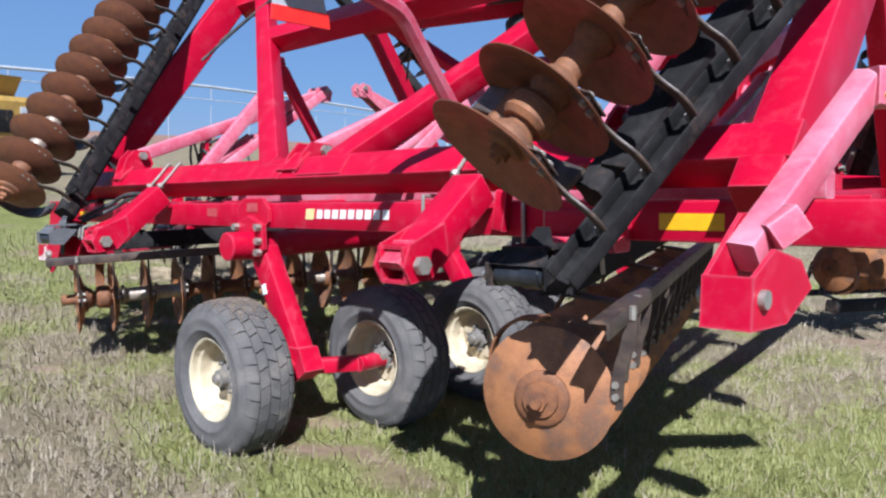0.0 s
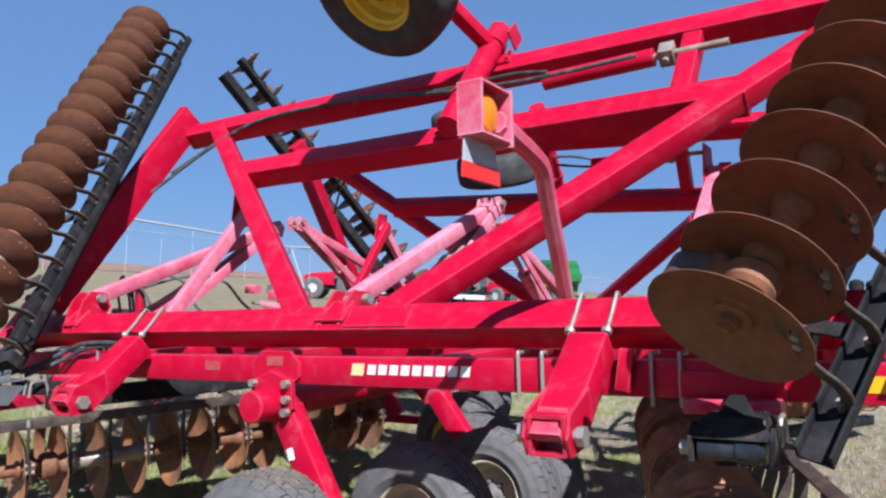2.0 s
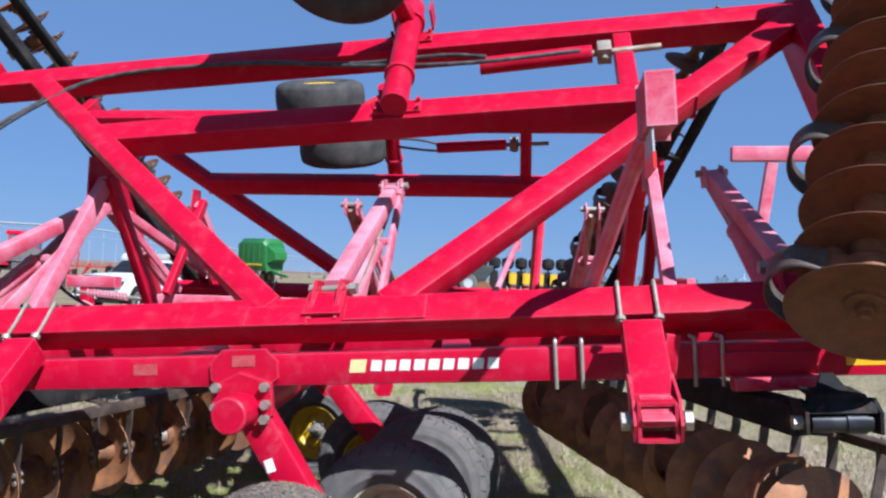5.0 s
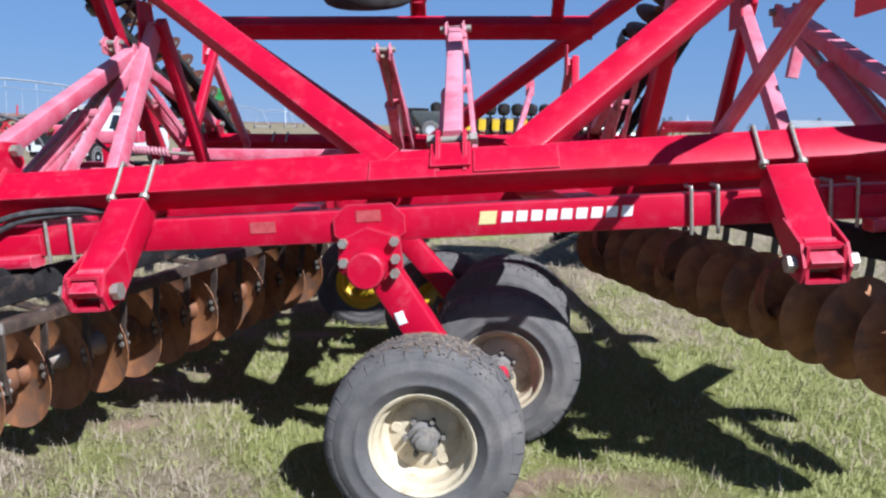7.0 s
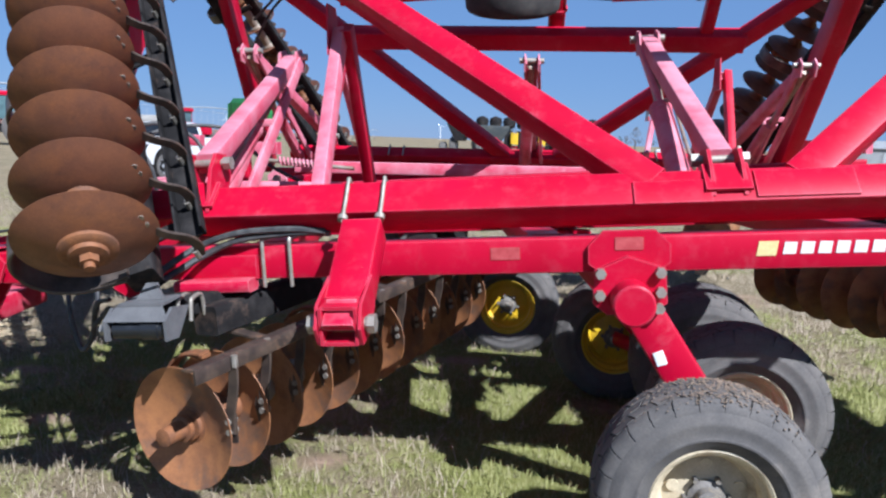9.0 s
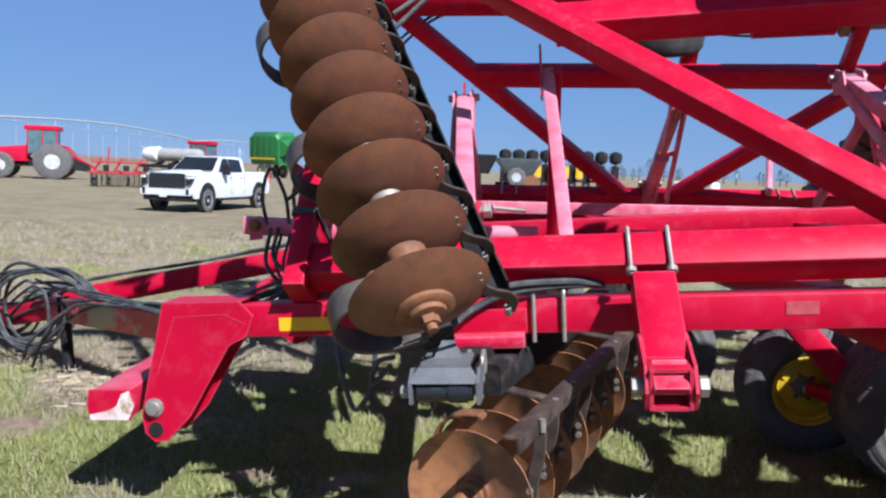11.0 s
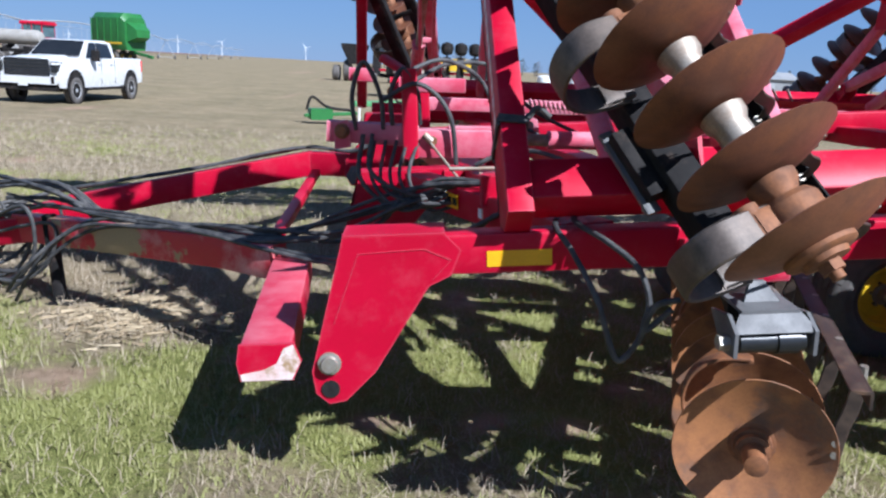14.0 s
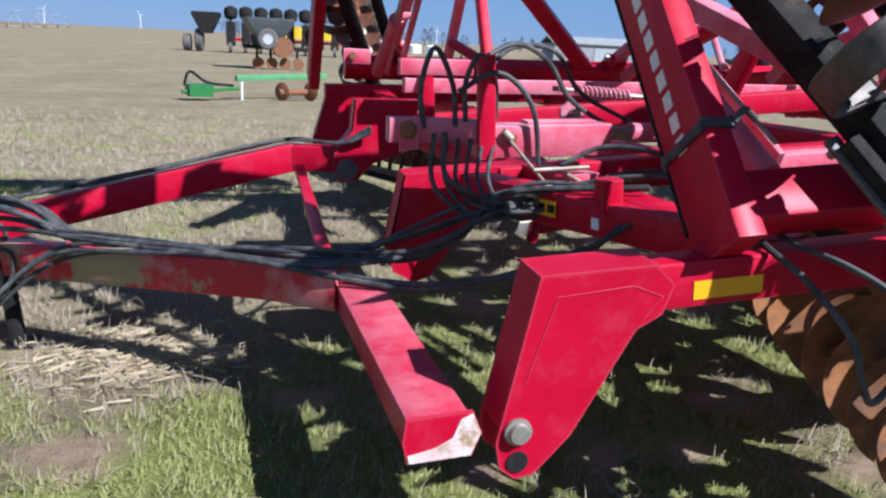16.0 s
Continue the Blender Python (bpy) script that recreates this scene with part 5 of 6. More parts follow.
# dried mud and grass on the tread of the outer wheel
rm = random.Random(3)
mud = bmesh.new()
for _ in range(900):
    a, y, r = rm.gauss(0.12, 0.30), rm.uniform(-0.15, 0.13), rm.uniform(0.001, 0.0042)
    c = Vector((-0.289 + (crown(y, 0.455, 0.34) + 0.005) * math.sin(a), -0.349 + y, -0.940 + (crown(y, 0.455, 0.34) + 0.005) * math.cos(a)))
    ring = []
    for i in range(6):
        t = i * math.pi / 3
        ring.append(mud.verts.new(c + Vector((r * 1.5 * math.cos(t) * math.cos(a), r * 1.5 * math.sin(t), -r * 1.5 * math.cos(t) * math.sin(a))) * rm.uniform(0.7, 1.3)))
    top = mud.verts.new(c + Vector((math.sin(a), 0, math.cos(a))) * r)
    for i in range(6):
        mud.faces.new((ring[i], ring[(i + 1) % 6], top))
mud_ob = hp("dried_mud", mud, surface("dried mud and straw", (0.22, 0.165, 0.115), (0.15, 0.11, 0.08), 30.0, rough=0.95), "crumbs of dried mud on the tyre", None, False)
tagged(mud_ob, "crumbs of dried mud on the tyre", kind="stuff")

# frame of the far rear gang, seen beyond the linkage
bm = bmesh.new()
beam(bm, (2.80, 4.6, 1.62), (3.70, 4.6, 1.565), 0.12, 0.15)
beam(bm, (3.64, 4.6, 1.50), (3.93, 4.6, 2.50), 0.12, 0.13)
beam(bm, (3.19, 4.6, 1.50), (3.03, 4.6, 0.75), 0.10, 0.11)
hp("gang_frame", bm, FADED, "dusty faded red tube frame", None, False)

# ---- white pickup truck ----


def section_loft(bm, rows):
    """Lofts body sections: rows of (y, [(x, z)...]) mirrored over x."""
    rings = []
    for y, half in rows:
        rings.append([(x, y, z) for x, z in half] + [(-x, y, z) for x, z in half[::-1]])
    return loft(bm, rings)


TRUCKWHITE = surface("dusty white car paint", (0.66, 0.66, 0.65), (0.58, 0.575, 0.56), 2.0, 0.4, 0.7, 0.22, 0.35, grain=200, bump=0.01)


def truck(m):
    t = thing("pickup_truck", m, "white crew cab pickup truck parked on the pasture", "pickup truck")
    lo = 0.48
    body = bmesh.new()
    section_loft(body, [(-2.95, [(0.86, lo + 0.08), (0.95, lo + 0.2), (0.97, 0.95), (0.92, 1.22), (0.80, 1.30)]), (-2.75, [(0.98, lo), (1.02, 0.8), (1.01, 1.05), (0.95, 1.28), (0.82, 1.34)]), (-1.5, [(1.0, lo), (1.03, 0.8), (1.02, 1.1), (0.97, 1.34), (0.86, 1.40)]), (-1.35, [(1.0, lo), (1.03, 0.8), (1.02, 1.1), (0.97, 1.36), (0.86, 1.40)]), (0.95, [(1.0, lo), (1.03, 0.8), (1.02, 1.1), (0.97, 1.38), (0.86, 1.40)]), (1.0, [(1.0, lo), (1.03, 0.8), (1.02, 1.1), (1.0, 1.40), (0.93, 1.42)]), (3.0, [(1.0, lo + 0.1), (1.03, 0.8), (1.02, 1.1), (1.0, 1.40), (0.93, 1.42)])])
    part("body", body, TRUCKWHITE, t)
    cab = bmesh.new()
    section_loft(cab, [(-1.35, [(0.93, 1.36), (0.90, 1.38)]), (-0.62, [(0.93, 1.36), (0.76, 1.93)]), (0.45, [(0.93, 1.36), (0.77, 1.97)]), (0.98, [(0.93, 1.36), (0.80, 1.88)])])
    part("cab", cab, TRUCKWHITE, t)
    part("windshield", one(prism, [(-0.82, -1.29, 1.435), (0.82, -1.29, 1.435), (0.70, -0.69, 1.895), (-0.70, -0.69, 1.895)], (0, -0.02, 0.025)), GLASS, t)
    for sg in (-1, 1):
        part("side_window", one(prism, [(sg * 0.925, -1.08, 1.40), (sg * 0.925, -0.25, 1.40), (sg * 0.80, -0.25, 1.88), (sg * 0.80, -0.60, 1.88)], (sg * 0.020, 0, 0.004)), GLASS, t)
        part("side_window", one(prism, [(sg * 0.925, -0.18, 1.40), (sg * 0.925, 0.78, 1.40), (sg * 0.82, 0.66, 1.86), (sg * 0.80, -0.18, 1.88)], (sg * 0.020, 0, 0.004)), GLASS, t)
        part("mirror", one(block, (sg * 1.16, -0.88, 1.48), (0.24, 0.14, 0.36), 0.04), BLACK, t)
        part("door_gap", one(block, (sg * 1.022, -0.22, 0.98), (0.012, 0.014, 0.8), 0.003), BLACK, t)
        part("door_gap", one(block, (sg * 1.022, 0.78, 0.98), (0.012, 0.014, 0.8), 0.003), BLACK, t)
        part("side_step", one(beam, (sg * 1.0, -1.3, 0.44), (sg * 1.0, 1.3, 0.44), 0.16, 0.08), BLACK, t)
        part("tail_light", one(block, (sg * 0.96, 2.98, 1.15), (0.14, 0.1, 0.4), 0.02), REFLECT, t)
        part("headlight", one(block, (sg * 0.875, -2.84, 1.10), (0.20, 0.34, 0.34), 0.05), GLOSSBLACK, t)
        part("lamp_strip", one(block, (sg * 0.90, -2.90, 1.20), (0.18, 0.26, 0.07), 0.02), WHITE, t)
        part("fog_light", one(block, (sg * 0.86, -3.03, 0.72), (0.11, 0.12, 0.2), 0.02), BLACK, t)
        for y in (-1.98, 2.02):
            w = part("wheel", one(turned, (sg * 1.06, y, 0.41), (-sg, 0, 0), [(0.02, 0.24), (0.0, 0.30), (0.0, 0.36), (0.03, 0.41), (0.24, 0.415), (0.27, 0.3), (0.2, 0.24)], 28, True), RUBBER, t)
            part("rim", one(turned, (sg * 1.05, y, 0.41), (sg, 0, 0), [(-0.05, 0.25), (0.0, 0.245), (-0.03, 0.2), (-0.02, 0.08), (0.0, 0.05)], 20), GREY, w)
            part("wheel_arch", one(turned, (sg * 1.028, y, 0.50), (sg, 0, 0), [(-0.02, 0.54), (0.010, 0.54), (0.012, 0.02)], 28), BLACK, t)
        part("door_handle", one(block, (sg * 1.03, -0.38, 1.22), (0.04, 0.16, 0.04), 0.01), TRUCKWHITE, t)
        part("door_handle", one(block, (sg * 1.03, 0.52, 1.22), (0.04, 0.16, 0.04), 0.01), TRUCKWHITE, t)
    part("grille", one(block, (0, -2.93, 1.05), (1.42, 0.14, 0.56), 0.07), GLOSSBLACK, t)
    part("hood_bulge", one(section_loft, [(-2.88, [(0.50, 1.28), (0.42, 1.345)]), (-2.6, [(0.56, 1.30), (0.46, 1.40)]), (-1.45, [(0.56, 1.36), (0.44, 1.45)])]), TRUCKWHITE, t)
    part("wiper_cowl", one(block, (0, -1.36, 1.405), (1.6, 0.16, 0.03), 0.01), BLACK, t)
    for z in (0.90, 1.0, 1.1, 1.2):
        part("grille_bar", one(block, (0, -2.995, z), (1.36, 0.02, 0.022), 0.006), surface("dark chrome", (0.10, 0.10, 0.11), (0.07, 0.07, 0.08), 4.0, rough=0.2, metal=0.8), t)
    part("front_bumper", one(block, (0, -2.99, 0.70), (2.0, 0.18, 0.22), 0.06), TRUCKWHITE, t)
    part("air_dam", one(block, (0, -2.93, 0.50), (1.86, 0.16, 0.2), 0.04), BLACK, t)
    part("number_plate", one(block, (-0.1, -3.07, 0.60), (0.30, 0.015, 0.15), 0.005), TRUCKWHITE, t)
    part("underbody", one(block, (0, 0, 0.47), (1.6, 5.2, 0.22), 0.03), BLACK, t)
    part("bed_floor", one(block, (0, 2.0, 1.425), (1.7, 1.9, 0.01), 0.004), BLACK, t)
    return t


truck(Matrix.Translation((-17.3, 25.7, 0)) @ Matrix.Rotation(radians(-5), 4, "Z") @ Matrix.Diagonal((0.96, 0.95, 1.0, 1)))

# ---- hydraulics and hoses at the front ----
def part_of(name, bm, material, label=""):
    return part(name, bm, material, harrow, label)


part_of("level_bar", one(beam, (-4.10, 1.455, 0.36), (-3.60, 1.455, 0.315), 0.12, 0.115), FADED)
part_of("level_housing", one(beam, (-3.68, 1.45, 0.28), (-3.01, 1.45, 0.253), 0.15, 0.155), FADED)
part_of("level_bar_top", one(beam, (-3.43, 1.455, 0.356), (-3.08, 1.455, 0.340), 0.10, 0.014, (0, 0, 1), 0.003), FADED)
for u, w in ((-3.525, 0.290), (-4.015, 0.358)):
    part_of("level_bolt", one(turned, (u, 1.395, w), (0, -1, 0), [(-0.01, 0.042), (0.014, 0.042), (0.018, 0.028), (0.035, 0.026)], 14), CAST)
lr = bmesh.new()
rod(lr, (-3.06, 1.46, 0.275), (-2.5, 1.46, 0.25), 0.035, 14)
part_of("level_rod", lr, STEEL)
part_of("level_barrel", one(rod, (-2.88, 1.46, 0.268), (-2.2, 1.46, 0.235), 0.05, 16), FADED)
part_of("far_level_bar", one(beam, (-3.73, 3.2, 0.56), (-3.22, 3.2, 0.53), 0.12, 0.11), FADED)
part_of("far_level_lug", one(beam, (-4.105, 3.2, 0.645), (-3.93, 3.2, 0.63), 0.10, 0.10), FADED)
part_of("lug_bolt", one(rod, (-4.05, 3.145, 0.645), (-4.05, 3.12, 0.645), 0.025, 8), CAST)
part_of("far_level_post", one(beam, (-3.55, 3.2, 0.05), (-3.55, 3.2, 0.52), 0.10, 0.10), RED)
part_of("front_cross_beam", one(beam, (-3.25, 1.94, 0.0), (-3.36, 3.46, 0.03), 0.15, 0.15), RED)
part_of("spring_lug", one(prism, [(-2.95, 2.2, 0.16), (-2.96, 2.2, 0.33), (-2.90, 2.2, 0.37), (-2.82, 2.2, 0.33), (-2.80, 2.2, 0.16)], (0, -0.03, 0)), FADED)
part_of("lug_bolt", one(rod, (-2.88, 2.165, 0.30), (-2.88, 2.13, 0.30), 0.03, 8), ZINC)
coil = bmesh.new()
sweep(coil, [(-2.87 + 0.36 * i / 96, 2.2 + 0.028 * math.cos(i * 0.785), 0.43 - 0.05 * i / 96 + 0.028 * math.sin(i * 0.785)) for i in range(97)], 0.008, 6, smooth=False)
part_of("coil_spring", coil, FADED)
part_of("spring_rod", one(rod, (-3.0, 2.2, 0.445), (-2.3, 2.2, 0.35), 0.015, 8), STEEL)
bm = bmesh.new()
beam(bm, (-3.645, 1.385, 0.20), (-3.64, 1.385, 0.68), 0.085, 0.05)
beam(bm, (-3.66, 1.43, 0.66), (-3.78, 1.50, 0.74), 0.07, 0.04)
part_of("hose_tower", bm, RED)
bm = bmesh.new()
prism(bm, [(-4.06, 1.40, 0.26), (-4.06, 1.40, 0.40), (-3.98, 1.40, 0.42), (-3.97, 1.40, 0.27)], (0, -0.012, 0))
part_of("hose_shelf", bm, FADED)
bm = bmesh.new()
beam(bm, (-3.55, 1.36, 0.30), (-3.36, 1.28, 0.05), 0.016, 0.016)
rod(bm, (-3.57, 1.36, 0.33), (-3.53, 1.36, 0.29), 0.021, 12)
part_of("ratchet_handle", bm, STEEL)
bm = bmesh.new()
for i in range(5):
    rod(bm, (-3.40 + 0.055 * i, 1.27, 0.06), (-3.36 + 0.055 * i, 1.27, 0.06), 0.024, 8)
rod(bm, (-3.44, 1.30, 0.145), (-3.16, 1.30, 0.14), 0.011, 12)
beam(bm, (-3.28, 1.28, 0.12), (-3.17, 1.27, 0.05), 0.018, 0.018)
part_of("valve_block", bm, STEEL, "bright plated hydraulic valve fittings")
part_of("valve_body", one(block, (-3.18, 1.34, 0.07), (0.16, 0.10, 0.08), 0.01), FADED)
part_of("warning_sticker", one(prism, [(-3.462, 1.21, -0.04), (-3.408, 1.085, -0.04), (-3.408, 1.085, 0.035), (-3.462, 1.21, 0.035)], (-0.004, -0.002, 0)), STICKER, "yellow warning sticker with unreadable marks")
for k in (0.0, 0.45):
    part_of("sticker_bar", one(prism, [(-3.452 + 0.054 * k, 1.185 - 0.125 * k, -0.02), (-3.436 + 0.054 * k, 1.148 - 0.125 * k, -0.02), (-3.436 + 0.054 * k, 1.148 - 0.125 * k, 0.018), (-3.452 + 0.054 * k, 1.185 - 0.125 * k, 0.018)], (-0.008, -0.004, 0)), BLACK)
part_of("white_sticker", one(prism, [(-3.314, 0.90, -0.05), (-3.30, 0.86, -0.05), (-3.30, 0.86, 0.0), (-3.314, 0.90, 0.0)], (-0.006, -0.003, 0)), WHITE)


def hose(pts, r=0.013, label="black hydraulic hose"):
    bm = bmesh.new()
    sweep(bm, pts, r, 8)
    return part_of("hydraulic_hose", bm, HOSE, label)


# loops that stand over the shelf
hose([(-3.94, 1.40, 0.36), (-3.95, 1.38, 0.55), (-3.88, 1.37, 0.72), (-3.80, 1.38, 0.55), (-3.79, 1.40, 0.36)])
hose([(-3.74, 1.40, 0.38), (-3.74, 1.38, 0.56), (-3.67, 1.37, 0.68), (-3.60, 1.38, 0.56), (-3.59, 1.42, 0.38)])
hose([(-3.90, 1.36, 0.34), (-3.92, 1.30, 0.10), (-3.70, 1.25, -0.06), (-3.40, 1.22, 0.04), (-3.1, 1.1, 0.12), (-2.7, 0.8, 0.14)])
hose([(-3.85, 1.36, 0.34), (-3.86, 1.28, 0.14), (-3.62, 1.20, 0.02), (-3.36, 1.24, 0.06)])
hose([(-3.78, 1.37, 0.52), (-3.62, 1.34, 0.60), (-3.50, 1.34, 0.54), (-3.42, 1.34, 0.40), (-3.40, 1.34, 0.16)])
hose([(-3.66, 1.40, 0.66), (-3.45, 1.5, 0.72), (-3.25, 1.6, 0.62), (-3.12, 1.6, 0.42), (-2.8, 1.6, 0.22)])
hose([(-3.64, 1.42, 0.60), (-3.4, 1.7, 0.70), (-3.1, 1.9, 0.66), (-2.9, 2.0, 0.42), (-2.5, 2.0, 0.2)])
hose([(-3.30, 1.30, 0.16), (-3.10, 1.25, 0.24), (-2.9, 1.0, 0.22), (-2.75, 0.6, 0.12), (-2.6, 0.2, 0.10)])
# bundle along the drawbar
for i in range(4):
    r = random.Random(40 + i)
    j = lambda a: r.uniform(-a, a)
    hose([(-3.1 + j(0.1), 0.95 + j(0.1), 0.14 + j(0.05)), (-3.55 + j(0.12), 1.15 + j(0.12), 0.02 + j(0.12)), (-3.95 + j(0.1), 1.28 + j(0.10), -0.13 + j(0.09)), (-4.4, 1.32 + j(0.10), -0.19 + j(0.03)), (-4.8, 1.43 + j(0.08), -0.17 + j(0.03)), (-5.15, 1.70 + j(0.06), -0.17 + j(0.03)), (-5.6, 1.98 + j(0.10), -0.17 + j(0.04)), (-6.0, 2.28 + j(0.12), -0.16 + j(0.08)), (-6.4, 2.5 + j(0.1), -0.15 + j(0.08))], 0.011 + 0.002 * (i % 3))
for i in range(3):
    r = random.Random(60 + i)
    j = lambda a: r.uniform(-a, a)
    hose([(-3.45 + j(0.05), 1.24, 0.05 + j(0.03)), (-3.75 + j(0.05), 1.20 + j(0.05), -0.02 + j(0.05)), (-4.15 + j(0.1), 1.20 + j(0.08), -0.16 + j(0.05)), (-4.6 + j(0.1), 1.36 + j(0.06), -0.18 + j(0.03)), (-5.2, 1.70 + j(0.06), -0.18 + j(0.02)), (-5.75, 2.0 + j(0.10), -0.24 + j(0.05)), (-6.1, 2.0 + j(0.15), -0.45 + j(0.1)), (-6.35, 2.2 + j(0.1), -0.72 + j(0.08))], 0.012)
for i in range(2):
    hose([(-3.2, 0.7 + 0.06 * i, 0.02), (-3.5, 0.75, -0.12 - 0.03 * i), (-4.0, 0.95, -0.27 + 0.02 * i), (-4.42, 1.18 + 0.05 * i, -0.245), (-4.8, 1.40 + 0.03 * i, -0.19), (-5.3, 1.76, -0.18)], 0.013)
# slack hoses and couplings about the valve
for i in range(5):
    r = random.Random(130 + i)
    a = -3.42 + 0.055 * i
    hose([(-3.84 + 0.06 * i, 1.385, 0.30), (-3.86 + 0.05 * i, 1.30, 0.10 + r.uniform(-0.04, 0.04)), (-3.70 + 0.04 * i, 1.20, -0.03 + r.uniform(-0.05, 0.04)), (-3.42 + 0.05 * i, 1.17 + r.uniform(-0.03, 0.03), 0.0 + r.uniform(-0.03, 0.05)), (-3.05, 1.10 + 0.03 * i, 0.09 + r.uniform(-0.03, 0.04)), (-2.7, 1.0 + 0.03 * i, 0.13)], 0.0105)
    part_of("hose_coupling", one(rod, (a, 1.262, 0.06), (a - 0.022, 1.235, 0.038), 0.016, 6), STEEL)
# loose coils at the hitch
for i in range(9):
    r = random.Random(90 + i)
    cu, cv, rad = -6.35 - 0.09 * i + r.uniform(-0.1, 0.1), 2.40 + 0.06 * i + r.uniform(-0.1, 0.1), 0.30 + r.uniform(-0.06, 0.10)
    a0, tilt = r.uniform(-0.5, 0.5), r.uniform(-0.25, 0.25)
    pts = [(-5.7, 2.05 + 0.02 * i, -0.18), (-6.0, 2.2 + r.uniform(-0.1, 0.1), -0.05 + r.uniform(0, 0.08))]
    for k in range(7):
        a = math.pi / 2 + a0 - k * 2 * math.pi / 7.5
        pts.append((cu + rad * math.cos(a) * -1, cv + rad * math.cos(a) * tilt * 2, max(-0.86, -0.34 + rad * math.sin(a) * 0.95)))
    pts += [(cu - 0.3, cv + 0.25, -0.40), (cu - 0.5, cv + 0.4, -0.52)]
    hose(pts, 0.012 + 0.0015 * (i % 3))
# hoses over the far drawbar arm and down from the folded wing
for i in range(3):
    hose([(-3.93, 3.35, 0.10 + 0.02 * i), (-4.15, 3.40 + 0.03 * i, 0.03), (-4.47, 3.64 - 0.03 * i, 0.055), (-4.77, 3.58 - 0.03 * i, 0.02 + 0.01 * i), (-5.42, 3.46 - 0.03 * i, -0.07), (-6.02, 3.33 - 0.02 * i, -0.135), (-6.5, 3.2, -0.2), (-6.9, 2.9, -0.25 - 0.05 * i)], 0.014)
hose([(-2.95, 0.30, 0.12), (-3.09, 0.05, 0.095), (-3.06, -0.13, 0.02), (-3.00, -0.28, -0.12), (-2.965, -0.31, -0.26), (-2.93, -0.32, -0.335), (-2.87, -0.33, -0.27), (-2.82, -0.36, -0.13), (-2.74, -0.38, -0.10)], 0.0115)
hose([(-2.88, 0.30, 0.12), (-3.02, 0.04, 0.105), (-2.94, -0.16, 0.06), (-2.86, -0.28, -0.01), (-2.83, -0.33, -0.12), (-2.85, -0.34, -0.22), (-2.76, -0.36, -0.14)], 0.0115)
hose([(-2.62, -0.30, -0.05), (-2.50, -0.10, 0.06), (-2.30, -0.06, 0.13), (-2.05, -0.02, 0.14), (-1.9, 0.03, 0.12)], 0.016)
hose([(-2.60, -0.28, -0.07), (-2.46, -0.08, 0.03), (-2.28, -0.04, 0.10), (-2.02, 0.0, 0.12), (-1.88, 0.05, 0.11)], 0.016)
tie = bmesh.new()
for a, b in (((-3.300, 0.006), (-3.186, 0.006)), ((-3.186, 0.006), (-3.186, -0.276)), ((-3.186, -0.276), (-3.300, -0.276)), ((-3.300, -0.276), (-3.300, 0.006))):
    beam(tie, (a[0], 0.30, a[1]), (b[0], 0.285, b[1]), 0.036, 0.012, (b[1] - a[1], 0, a[0] - b[0]), 0.004)
sweep(tie, [(-3.186, 0.29, 0.01), (-3.15, 0.32, 0.03), (-3.10, 0.30, 0.0)], 0.012)
part("rubber_tie", tie, HOSE, harrow, "", TUBE)
# plain blocks where the wing tube carries its lettering
for i in range(9):
    s0 = 0.27 + i * 0.085
    part("decal_block", one(prism, [(-3.2935, s0, -0.175), (-3.2935, s0 + 0.060, -0.170), (-3.2935, s0 + 0.060, -0.115), (-3.2935, s0, -0.120)], (-0.002, 0, 0)), OFFWHITE, harrow, "", TUBE)
bd = bmesh.new()
beam(bd, (-3.270, 0.02, -0.280), (-3.270, 2.5, -0.280), 0.05, 0.02)
part("edge_strip", bd, BLACK, harrow, "", TUBE)

# ---- machines standing on the field ----


def big_wheel(t, x, y, r, w, mat=GREY, name="wheel"):
    ob = part(name, one(turned, (x - w / 2, y, r), (1, 0, 0), [(0.02, r * 0.42), (0, r * 0.85), (w * 0.15, r), (w * 0.85, r), (w, r * 0.85), (w - 0.02, r * 0.42)], 28, True), RUBBER, t)
    part("rim", one(turned, (x - w / 2 + 0.02, y, r), (1, 0, 0), [(0, r * 0.44), (w * 0.3, r * 0.36), (w * 0.35, r * 0.1), (w * 0.65, r * 0.1), (w * 0.7, r * 0.36), (w - 0.04, r * 0.44)], 24), mat, ob)
    return ob


PALERIM = surface("dusty pale grey rim", (0.50, 0.49, 0.47), (0.36, 0.34, 0.31), 4.0, rough=0.6)
CABGLASS = surface("tinted teal cab glass", (0.10, 0.17, 0.18), (0.06, 0.10, 0.11), 1.5, rough=0.12, bump=0.0)


